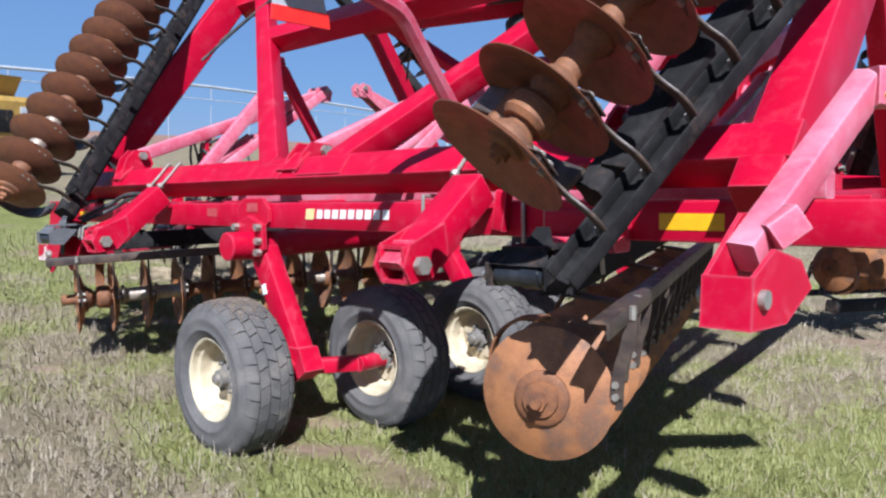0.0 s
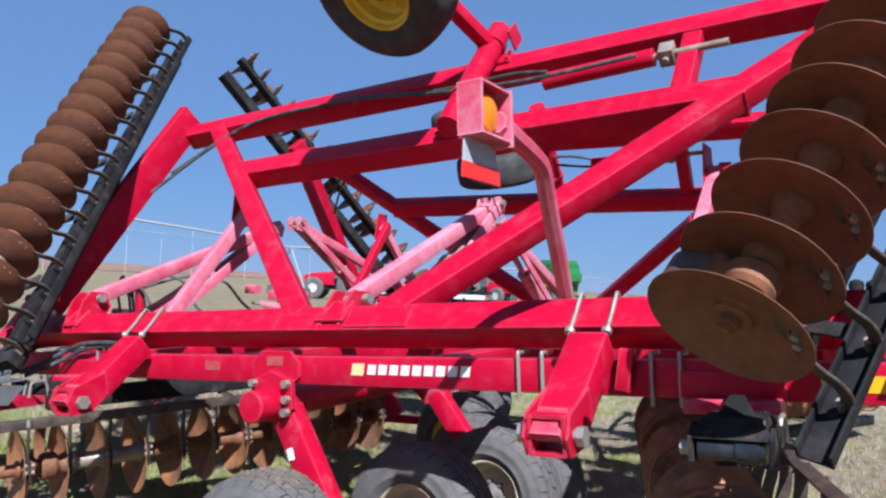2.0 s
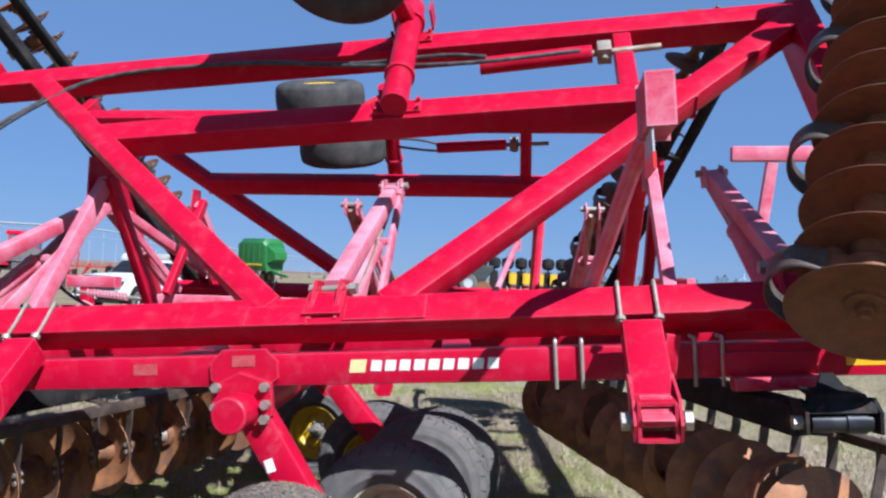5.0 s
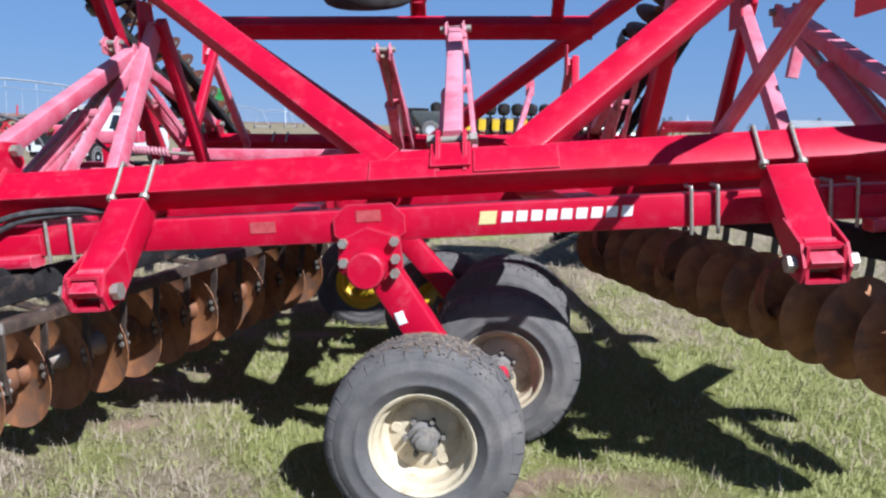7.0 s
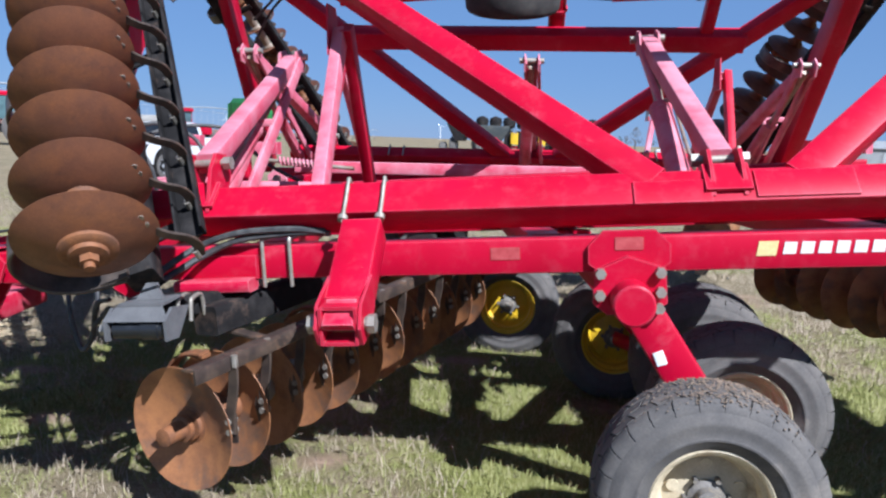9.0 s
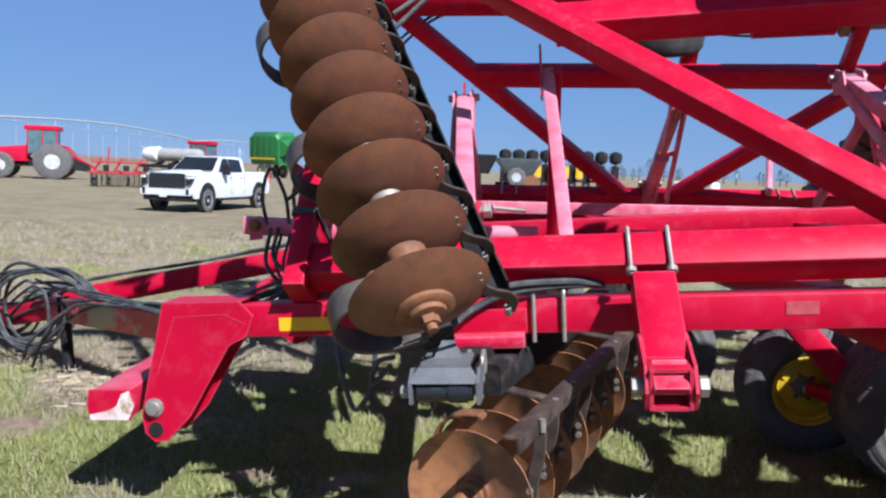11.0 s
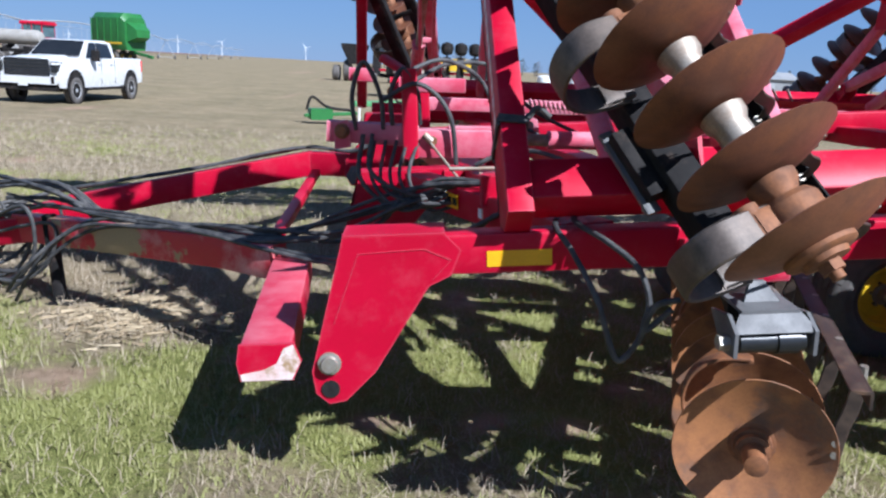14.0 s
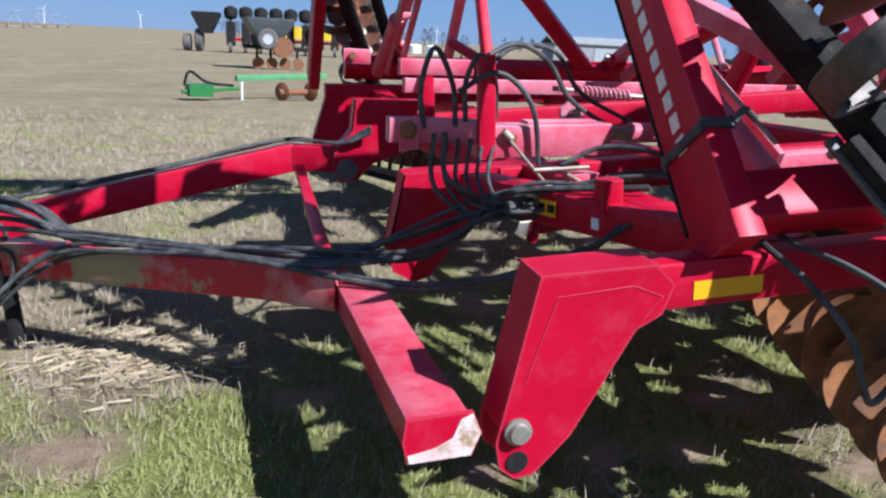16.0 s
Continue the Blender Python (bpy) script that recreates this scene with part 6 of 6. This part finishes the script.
def tractor(m, label):
    t = thing("tractor", m, label, "tractor")
    hood = bmesh.new()
    section_loft(hood, [(-2.9, [(0.30, 1.05), (0.34, 1.35), (0.26, 1.62)]), (-2.4, [(0.42, 1.0), (0.45, 1.45), (0.34, 1.78)]), (-0.7, [(0.50, 1.0), (0.50, 1.6), (0.40, 1.98)])])
    part("hood", hood, RED, t)
    part("cab_glass", one(section_loft, [(-0.7, [(0.70, 1.5), (0.74, 2.85)]), (0.85, [(0.74, 1.5), (0.76, 2.85)])]), CABGLASS, t)
    part("cab_roof", one(section_loft, [(-0.85, [(0.78, 2.86), (0.80, 2.98), (0.62, 3.12)]), (1.05, [(0.80, 2.86), (0.82, 2.98), (0.64, 3.10)])]), RED, t)
    for x in (-0.72, 0.72):
        for y in (-0.68, 0.1, 0.84):
            part("cab_post", one(beam, (x, y, 1.4), (x * 1.03, y, 2.88), 0.07, 0.07), RED, t)
        part("fender", one(section_loft, [(0.0, [(0.02, 1.55), (0.02, 1.62)]), (0.5, [(0.28, 1.95), (0.28, 2.02)]), (1.4, [(0.28, 1.90), (0.28, 1.98)]), (1.8, [(0.1, 1.5), (0.1, 1.58)])]), RED, t).location = (x * 1.4, -0.1, 0)
    part("chassis", one(block, (0, -0.6, 0.95), (0.6, 4.2, 0.5), 0.05), BLACK, t)
    part("rear_hitch", one(section_loft, [(1.4, [(0.45, 0.6), (0.45, 1.4)]), (2.6, [(0.40, 0.45), (0.40, 0.9)])]), BLACK, t)
    part("lift_arm", one(beam, (0.3, 1.5, 1.5), (0.3, 2.9, 0.7), 0.12, 0.16), RED, t)
    for x in (-1.0, 1.0):
        big_wheel(t, x, 0.75, 1.02, 0.6, PALERIM)
        big_wheel(t, x * 1.7, 0.75, 1.02, 0.55, PALERIM)
        big_wheel(t, x * 0.95, -2.1, 0.75, 0.45, PALERIM)
    return t


def at_ground(x, y, deg=0):
    return Matrix.Translation((x, y, height(x, y))) @ Matrix.Rotation(radians(deg), 4, "Z")


tractor(at_ground(-44.2, 53.3, -62) @ Matrix.Scale(1.3, 4), "red farm tractor with dual rear wheels on the field")
tractor(at_ground(-39.3, 70.8, 80) @ Matrix.Scale(1.2, 4), "red farm tractor with a cab standing behind other machines")


def cultivator(m, label, mat):
    t = thing("cultivator", m, label, "cultivator")
    for y in (-1.6, 0, 1.6):
        part("frame_bar", one(beam, (-2.4, y, 0.75), (2.4, y, 0.75), 0.12, 0.12), mat, t)
    for x in (-1.6, 0.0, 1.6):
        part("frame_bar", one(beam, (x, -2.8, 0.8), (x, 2.0, 0.8), 0.12, 0.14), mat, t)
        part("wing_bar", one(beam, (x - 0.5, -1.6, 0.85), (x + 0.1, -1.3, 1.5), 0.10, 0.12), mat, t)
        part("wing_bar", one(beam, (x - 0.4, 0.3, 0.85), (x + 0.2, 0.6, 1.35), 0.10, 0.12), mat, t)
        # made-up black box, added to close and darken the open frame
        part("dark_filler_box", one(block, (x + 0.5, -0.6, 1.0), (0.45, 0.5, 0.3), 0.04), BLACK, t)
    for y in (-1.5, 0.5):
        part("frame_bar", one(beam, (-2.2, y, 1.32), (2.2, y, 1.32), 0.10, 0.10), mat, t)
    part("mast", one(beam, (-1.0, -0.5, 0.8), (-0.8, -0.4, 2.1), 0.14, 0.14), mat, t)
    for i in range(12):
        x = -2.2 + 0.4 * i
        for y in (-1.4, 0.2, 1.8):
            part("shank", one(sweep, [(x, y, 0.72), (x, y - 0.25, 0.55), (x, y - 0.2, 0.25), (x, y + 0.05, 0.05)], 0.03, 6), BLACK, t)
    for x in (-2.0, -0.8, 0.8, 2.0):
        big_wheel(t, x, 0.8, 0.36, 0.24)
    return t


cultivator(at_ground(-31.5, 43.0, 35) @ Matrix.Diagonal((0.72, 0.9, 1.15, 1)), "red field cultivator with dark shanks and small wheels", surface("dull dark red paint", (0.36, 0.012, 0.02), (0.26, 0.012, 0.018), 3.0, rough=0.6))


def tanker(m):
    t = thing("tank_trailer", m, "long grey tank with a white nose on a wheeled trailer", "tank trailer")
    part("tank", one(turned, (-2.2, 0, 2.1), (1, 0, 0), [(0, 0.4), (0.0, 0.50), (3.5, 0.50), (3.8, 0.38), (3.9, 0.1)], 28), surface("dull beige tank", (0.34, 0.32, 0.29), (0.27, 0.25, 0.22), 2.0, rough=0.6), t)
    part("nose_tank", one(turned, (-3.9, 0, 2.1), (1, 0, 0), [(0, 0.1), (0.12, 0.4), (0.5, 0.58), (1.5, 0.60), (1.7, 0.45)], 28), WHITE, t)
    part("trailer_frame", one(beam, (-4.2, 0, 1.2), (3.2, 0, 1.2), 0.9, 0.25), BLACK, t)
    for x in (-2.5, -1.0, 1.2, 2.4):
        part("cradle", one(beam, (x, -0.6, 1.2), (x, 0.6, 1.6), 0.1, 0.3), BLACK, t)
        for y in (-0.95, 0.95):
            ob = part("wheel", one(turned, (x, y - 0.15, 0.55), (0, 1, 0), [(0, 0.3), (0, 0.48), (0.05, 0.55), (0.25, 0.55), (0.3, 0.48), (0.3, 0.3)], 24, True), RUBBER, t)
            part("rim", one(turned, (x, y - 0.14, 0.55), (0, 1, 0), [(0, 0.31), (0.05, 0.28), (0.06, 0.05), (0.22, 0.05), (0.24, 0.28), (0.28, 0.31)], 18), GREY, ob)
    part("hand_rail", one(sweep, [(0.9, 0.3, 2.55), (0.9, 0.3, 3.0), (0.4, 0.3, 3.1), (0.4, 0.3, 2.55)], 0.03, 6, smooth=False), BLACK, t)
    return t


tanker(at_ground(-34.4, 57.2, -12) @ Matrix.Scale(1.05, 4))


def boll_buggy(m):
    t = thing("boll_buggy", m, "tall green crop wagon with a yellow stripe and wheels", "farm wagon")
    body = bmesh.new()
    section_loft(body, [(-1.7, [(1.0, 1.0), (1.15, 1.6), (1.15, 2.9), (0.7, 3.2)]), (-1.4, [(1.0, 1.0), (1.3, 1.6), (1.3, 3.15), (0.9, 3.5)]), (1.9, [(1.0, 1.0), (1.3, 1.6), (1.3, 3.15), (0.9, 3.5)]), (2.2, [(1.0, 1.0), (1.2, 1.6), (1.2, 3.0), (0.8, 3.3)])])
    part("body", body, GREEN, t)
    for y in (-1.0, -0.2, 0.6, 1.4, 2.1):
        for sg in (-1, 1):
            part("rib", one(beam, (sg * 1.32, y, 1.5), (sg * 1.32, y, 3.1), 0.08, 0.06), GREEN, t)
    for sg in (-1, 1):
        part("stripe", one(beam, (sg * 1.33, -1.45, 1.45), (sg * 1.33, 2.25, 1.45), 0.02, 0.14), YELLOW, t)
        ob = big_wheel(t, sg * 0.95, 0.9, 0.5, 0.35, YELLOW)
        big_wheel(t, sg * 0.95, -0.1, 0.5, 0.35, YELLOW)
    part("chute", one(section_loft, [(-2.6, [(0.7, 1.9), (0.75, 2.4)]), (-1.5, [(1.0, 1.5), (1.0, 3.0)])]), GREEN, t)
    part("drawbar", one(beam, (0, -1.5, 0.9), (0, -3.6, 0.6), 0.2, 0.2), GREEN, t)
    return t


boll_buggy(at_ground(-39.9, 92.0, 62) @ Matrix.Diagonal((1.33, 1.33, 1.64, 1)))


def seed_cart(m):
    t = thing("seed_cart", m, "dark hopper cart on large tyres with round bins", "seed cart")
    hop = bmesh.new()
    loft(hop, [[(-0.5, -0.6, 1.5), (0.5, -0.6, 1.5), (0.5, 0.6, 1.5), (-0.5, 0.6, 1.5)], [(-1.5, -1.2, 2.75), (1.2, -1.2, 2.75), (1.2, 1.2, 2.75), (-1.5, 1.2, 2.75)], [(-1.5, -1.2, 2.95), (1.2, -1.2, 2.95), (1.2, 1.2, 2.95), (-1.5, 1.2, 2.95)]])
    part("hopper", hop, surface("dark weathered paint", (0.05, 0.06, 0.065), (0.08, 0.085, 0.08), 3.0, rough=0.5), t)
    part("frame", one(beam, (-1.6, 0, 1.3), (2.6, 0, 1.2), 0.3, 0.25), BLACK, t)
    part("fan_housing", one(turned, (0.6, -0.9, 1.3), (0, 1, 0), [(0, 0.2), (0, 0.6), (0.5, 0.6), (0.5, 0.2)], 24), CAST, t)
    for x, y in ((-0.4, -1.1), (-0.4, 1.1)):
        ob = part("wheel", one(turned, (x, y - 0.25, 1.75), (0, 1, 0), [(0, 0.3), (0, 0.52), (0.08, 0.6), (0.42, 0.6), (0.5, 0.52), (0.5, 0.3)], 28, True), RUBBER, t)
        part("rim", one(turned, (x, y - 0.24, 1.75), (0, 1, 0), [(0, 0.31), (0.1, 0.28), (0.12, 0.05), (0.36, 0.05), (0.4, 0.28), (0.48, 0.31)], 20), GREY, ob)
    for x in (-0.8, 0.0, 0.8, 1.6):
        part("support_leg", one(beam, (x, 0, 0.0), (x, 0, 1.3), 0.14, 0.14), BLACK, t)
        part("opener", one(turned, (x, -0.4, 0.35), (0, 1, 0), [(0, 0.3), (0, 0.35), (0.06, 0.35), (0.06, 0.3)], 18), CAST, t)
    return t


seed_cart(at_ground(-6.5, 41.5, 10) @ Matrix.Scale(0.86, 4))


def planter(m):
    t = thing("row_planter", m, "row planter with black round bins and yellow seed boxes", "planter")
    part("toolbar", one(beam, (-4.2, 0, 0.9), (4.2, 0, 0.9), 0.18, 0.18), RED, t)
    for i in range(9):
        x = -4.0 + i
        part("bin_post", one(beam, (x, 0.4, 0.9), (x, 0.4, 2.5), 0.14, 0.14), BLACK, t)
        part("round_bin", one(turned, (x, 0.4, 2.2), (0, 0, 1), [(0, 0.25), (0.15, 0.42), (0.5, 0.48), (0.75, 0.40), (0.88, 0.1)], 20), BLACK, t)
        part("row_unit", one(beam, (x, 0.1, 0.5), (x, 0.3, 2.0), 0.55, 0.6), BLACK, t)
        part("row_wheel", one(turned, (x - 0.1, -0.3, 0.33), (1, 0, 0), [(0, 0.2), (0, 0.33), (0.2, 0.33), (0.2, 0.2)], 20), RUBBER, t)
        if 3 <= i <= 7:
            part("seed_box", one(beam, (x - 0.5, -0.1, 1.1), (x - 0.5, -0.1, 1.85), 0.5, 0.55), YELLOW, t)
            part("box_lid", one(beam, (x - 0.75, -0.1, 1.9), (x - 0.25, -0.1, 1.9), 0.56, 0.06), YELLOW, t)
    part("cart_hopper", one(section_loft, [(-0.6, [(0.3, 1.2), (0.9, 2.4), (0.9, 2.6)]), (0.9, [(0.3, 1.2), (0.9, 2.4), (0.9, 2.6)])]), BLACK, t).location = (-5.6, 0.2, 0)
    big_wheel(t, -6.9, 0.4, 0.55, 0.5)
    big_wheel(t, -6.1, 0.4, 0.75, 0.5)
    return t


planter(at_ground(-4.3, 71.9, -4) @ Matrix.Scale(1.3, 4))


def plow(m):
    t = thing("disc_plow", m, "old green tillage tool with rusty discs and a prop stand", "plow")
    part("beam_arm", one(beam, (-0.2, 0, 0.75), (3.4, 0.4, 0.85), 0.16, 0.20), surface("pale faded green paint", (0.10, 0.30, 0.11), (0.08, 0.22, 0.09), 3.0, rough=0.6), t)
    part("prop_stand", one(beam, (0.0, 0, 0.0), (0.0, 0, 0.85), 0.07, 0.07), OFFWHITE, t)
    part("gearbox", one(block, (-1.5, -0.1, 0.35), (0.8, 0.5, 0.4), 0.06), GREEN, t)
    part("guard", one(sweep, [(-2.0, -0.1, 0.5), (-1.8, -0.1, 0.95), (-1.2, -0.05, 0.6), (-0.3, 0, 0.5)], 0.05, 8), BLACK, t)
    part("cross_bar", one(beam, (-2.1, -0.2, 0.3), (-0.1, 0.0, 0.4), 0.12, 0.12), GREEN, t)
    for x in (1.3, 2.4):
        part("disc_blade", one(turned, (x, -0.3, 0.32), (0.9, 0.4, 0), [(0, 0.06), (0.02, 0.2), (0.06, 0.33), (0.07, 0.33), (0.03, 0.2), (0.01, 0.06)], 24), CAST, t)
    part("disc_shaft", one(rod, (1.2, -0.35, 0.30), (2.7, -0.05, 0.30), 0.12, 12), CAST, t)
    return t


plow(at_ground(-7.55, 21.4, 22) @ Matrix.Scale(0.78, 4))


SHEDMETAL = surface("dull grey sheet metal", (0.30, 0.30, 0.30), (0.24, 0.24, 0.24), 0.8, rough=0.6, grain=20)


def shed(m, label, w, d, h, roof):
    t = thing("metal_shed", m, label, "shed")
    part("wall", one(section_loft, [(-d / 2, [(w / 2, 0), (w / 2, h)]), (d / 2, [(w / 2, 0), (w / 2, h)])]), SHEDMETAL, t)
    r = bmesh.new()
    prism(r, [(-w / 2 - 0.3, -d / 2 - 0.3, h), (w / 2 + 0.3, -d / 2 - 0.3, h), (w / 2 + 0.3, 0, h + roof), (-w / 2 - 0.3, 0, h + roof)], (0, 0, 0.12))
    prism(r, [(-w / 2 - 0.3, d / 2 + 0.3, h), (w / 2 + 0.3, d / 2 + 0.3, h), (w / 2 + 0.3, 0, h + roof), (-w / 2 - 0.3, 0, h + roof)], (0, 0, 0.12))
    part("roof", r, SHEDMETAL, t)
    part("door", one(block, (w * 0.12, -d / 2 - 0.04, h * 0.4), (w * 0.3, 0.06, h * 0.8), 0.02), GREY, t)
    return t


shed(at_ground(46.0, 121.0, -8), "long pale metal farm shed with a grey roof", 14, 9, 2.6, 1.1)
for x, y in ((14.0, 118.0), (16.5, 120.0), (19.0, 119.0)):
    tk = thing("storage_tank", at_ground(x, y), "white upright storage tank", "tank", "tanks by the shed")
    part("shell", one(turned, (0, 0, 0), (0, 0, 1), [(0, 1.0), (1.1, 1.0), (1.3, 0.7), (1.35, 0.1)], 24), WHITE, tk)


DUSTYELLOW = surface("dusty yellow machine paint", (0.46, 0.28, 0.05), (0.34, 0.20, 0.05), 2.0, 0.4, 0.65, 0.6, 0.7, third=(0.22, 0.17, 0.10), scale3=1.2)


def combine(m):
    t = thing("combine_harvester", m, "yellow harvesting machine standing on the field", "combine harvester")
    part("body", one(section_loft, [(-2.6, [(1.4, 1.4), (1.45, 3.0), (1.3, 3.2)]), (2.6, [(1.4, 1.4), (1.45, 3.0), (1.3, 3.2)])]), DUSTYELLOW, t)
    part("grain_tank", one(section_loft, [(-1.4, [(0.9, 3.2), (1.4, 4.0)]), (1.4, [(0.9, 3.2), (1.4, 4.0)])]), DUSTYELLOW, t)
    part("chassis", one(block, (0, 0, 1.1), (2.2, 5.0, 0.7), 0.05), BLACK, t)
    part("hand_rail", one(sweep, [(1.3, 2.6, 3.0), (1.3, 3.2, 3.0), (1.3, 3.2, 4.0), (1.3, 2.4, 4.0)], 0.03, 6, smooth=False), BLACK, t)
    for sg in (-1, 1):
        part("side_panel", one(block, (sg * 1.44, -0.4, 2.2), (0.06, 2.6, 0.9), 0.03), BLACK, t)
        part("side_vent", one(block, (sg * 1.45, 1.7, 2.5), (0.06, 0.9, 0.6), 0.03), GREY, t)
    for x in (-1.5, 1.5):
        big_wheel(t, x, -1.3, 0.95, 0.6, YELLOW)
        big_wheel(t, x, 2.0, 0.6, 0.4, YELLOW)
    return t


combine(at_ground(-33.7, 8.2, 20))

# ---- centre pivot, turbines, far trees, bank ----
pv = thing("centre_pivot", Matrix.Identity(4), "long galvanised centre pivot irrigation line with drop hoses", "irrigation pivot")
p0, pdir = Vector((-39.3, 0.0, 0)), Vector((-0.135, 0.99, 0)).normalized()
for k in range(9):
    a, b2_ = p0 + pdir * (48.0 * k), p0 + pdir * (48.0 * (k + 1))
    za, zb = height(a.x, a.y), height(b2_.x, b2_.y)
    pipe = bmesh.new()
    pts = [(a.x + (b2_.x - a.x) * i / 8, a.y + (b2_.y - a.y) * i / 8, za + 4.4 + 0.75 * math.sin(math.pi * i / 8)) for i in range(9)]
    sweep(pipe, pts, 0.085, 8, smooth=False)
    part("pipe", pipe, GREY, pv)
    low = [(p[0], p[1], p[2] - 0.8 * math.sin(math.pi * min(1, max(0, i / 8)))) for i, p in enumerate(pts)]
    part("truss_rod", one(sweep, low, 0.03, 6, smooth=False), GREY, pv)
    for i in range(1, 8):
        part("truss_strut", one(rod, pts[i], low[i], 0.03, 6), GREY, pv)
    if k < 4:
        for i in range(1, 16):
            q = a + (b2_ - a) * (i / 16)
            part("drop_hose", one(rod, (q.x, q.y, za + 4.0), (q.x, q.y, za + 1.5), 0.02, 5), GREY, pv)
    for sg in (-1, 1):
        part("tower_leg", one(beam, (a.x + sg * 2.0, a.y, za + 0.5), (a.x, a.y, za + 4.4), 0.09, 0.09), GREY, pv)
        part("tower_wheel", one(turned, (a.x + sg * 2.0 - 0.12, a.y, za + 0.55), (1, 0, 0), [(0, 0.3), (0, 0.5), (0.12, 0.56), (0.24, 0.5), (0.24, 0.3)], 20), RUBBER, pv)
    part("tower_base", one(beam, (a.x - 2.0, a.y, za + 0.5), (a.x + 2.0, a.y, za + 0.5), 0.1, 0.1), GREY, pv)

for i, (x, y) in enumerate(((-700, 2350), (-560, 2300), (-330, 2380), (-950, 2200), (-1180, 2060), (-1340, 1900), (520, 2350))):
    wt = thing("wind_turbine", Matrix.Translation((x, y, 0)), "distant white wind turbine", "wind turbine", "wind turbines on the horizon")
    part("tower", one(rod, (0, 0, 0), (0, 0, 36), 1.1, 10, 0.7), WHITE, wt)
    part("nacelle", one(block, (0, 0, 36.6), (1.8, 4, 1.8), 0.3), WHITE, wt)
    for j in range(3):
        a = i * 0.7 + j * 2.094
        part("blade", one(rod, (0, -2.2, 36.6), (16 * math.sin(a), -2.2, 36.6 + 16 * math.cos(a)), 0.7, 6, 0.15), WHITE, wt)

LEAFLESS = surface("grey brown winter twigs", (0.10, 0.085, 0.07), (0.15, 0.125, 0.10), 0.4, rough=0.9, grain=5)
EVERGREEN = surface("dull green far foliage", (0.05, 0.06, 0.04), (0.085, 0.085, 0.06), 0.6, rough=0.9, grain=5)


def far_tree(x, y, h, seed, mat):
    r = random.Random(seed)
    t = thing("tree", at_ground(x, y), "distant bare tree on the horizon", "tree", "trees on the horizon")
    part("trunk", one(rod, (0, 0, 0), (0, 0, h * 0.45), 0.3, 8, 0.18), LEAFLESS, t)
    vs, fs = [], []
    for _ in range(170):
        a, rr, z = r.uniform(0, 6.283), r.uniform(0, 1) ** 0.6 * h * 0.38, r.uniform(0.3, 1.0)
        rr *= math.sin(math.pi * (0.15 + 0.8 * z)) * r.uniform(0.6, 1.1)
        c = Vector((rr * math.cos(a), rr * math.sin(a), z * h))
        d1, d2 = Vector((r.gauss(0, 1), r.gauss(0, 1), r.gauss(0, 1))).normalized() * h * 0.06, Vector((r.gauss(0, 1), r.gauss(0, 1), r.gauss(0, 1))).normalized() * h * 0.06
        i = len(vs)
        vs += [c, c + d1, c + d2]
        fs.append((i, i + 1, i + 2))
    me = bpy.data.meshes.new("crown")
    me.from_pydata([tuple(v) for v in vs], [], fs)
    me.materials.append(mat)
    part("crown", me, None, t)


rt = random.Random(5)
for i in range(26):
    far_tree(-20 + 2.2 * i * (1 + 0.5 * rt.random()) + rt.uniform(-3, 3), 330 + rt.uniform(-25, 25), rt.uniform(5, 9), 200 + i, LEAFLESS if rt.random() < 0.6 else EVERGREEN)
for i in range(30):
    far_tree(60 + 5.0 * i + rt.uniform(-3, 3), 300 + rt.uniform(-30, 30), rt.uniform(4, 8), 300 + i, LEAFLESS if rt.random() < 0.5 else EVERGREEN)

BANK = surface("bare brown field bank", (0.20, 0.11, 0.075), (0.25, 0.15, 0.10), 0.01, rough=0.95, grain=0.3, bump=0.3, bdist=0.2)
bk = bmesh.new()
rings = []
for i in range(41):
    f = i / 40
    x, y = -820 + 620 * f, 120 + 720 * f
    hgt = 8.5 * math.sin(math.pi * min(1, 0.25 + 0.75 * f)) ** 0.7 * (1 - 0.75 * f) + 0.4 * math.sin(i * 1.7)
    nrm = Vector((720, -620)).normalized()
    rings.append([(x + nrm.x * w, y + nrm.y * w, 0.3 + z * max(0.4, hgt)) for w, z in ((40, 0), (15, 0.55), (0, 0.9), (-20, 1.0), (-80, 0.9), (-140, 0))])
loft(bk, rings, closed=False, caps=False)
bme = mesh_of("far_bank", bk, BANK)
tagged(new("backdrop_bank", bme), "low brown bank of a bare field on the horizon", "backdrop", kind="structure")
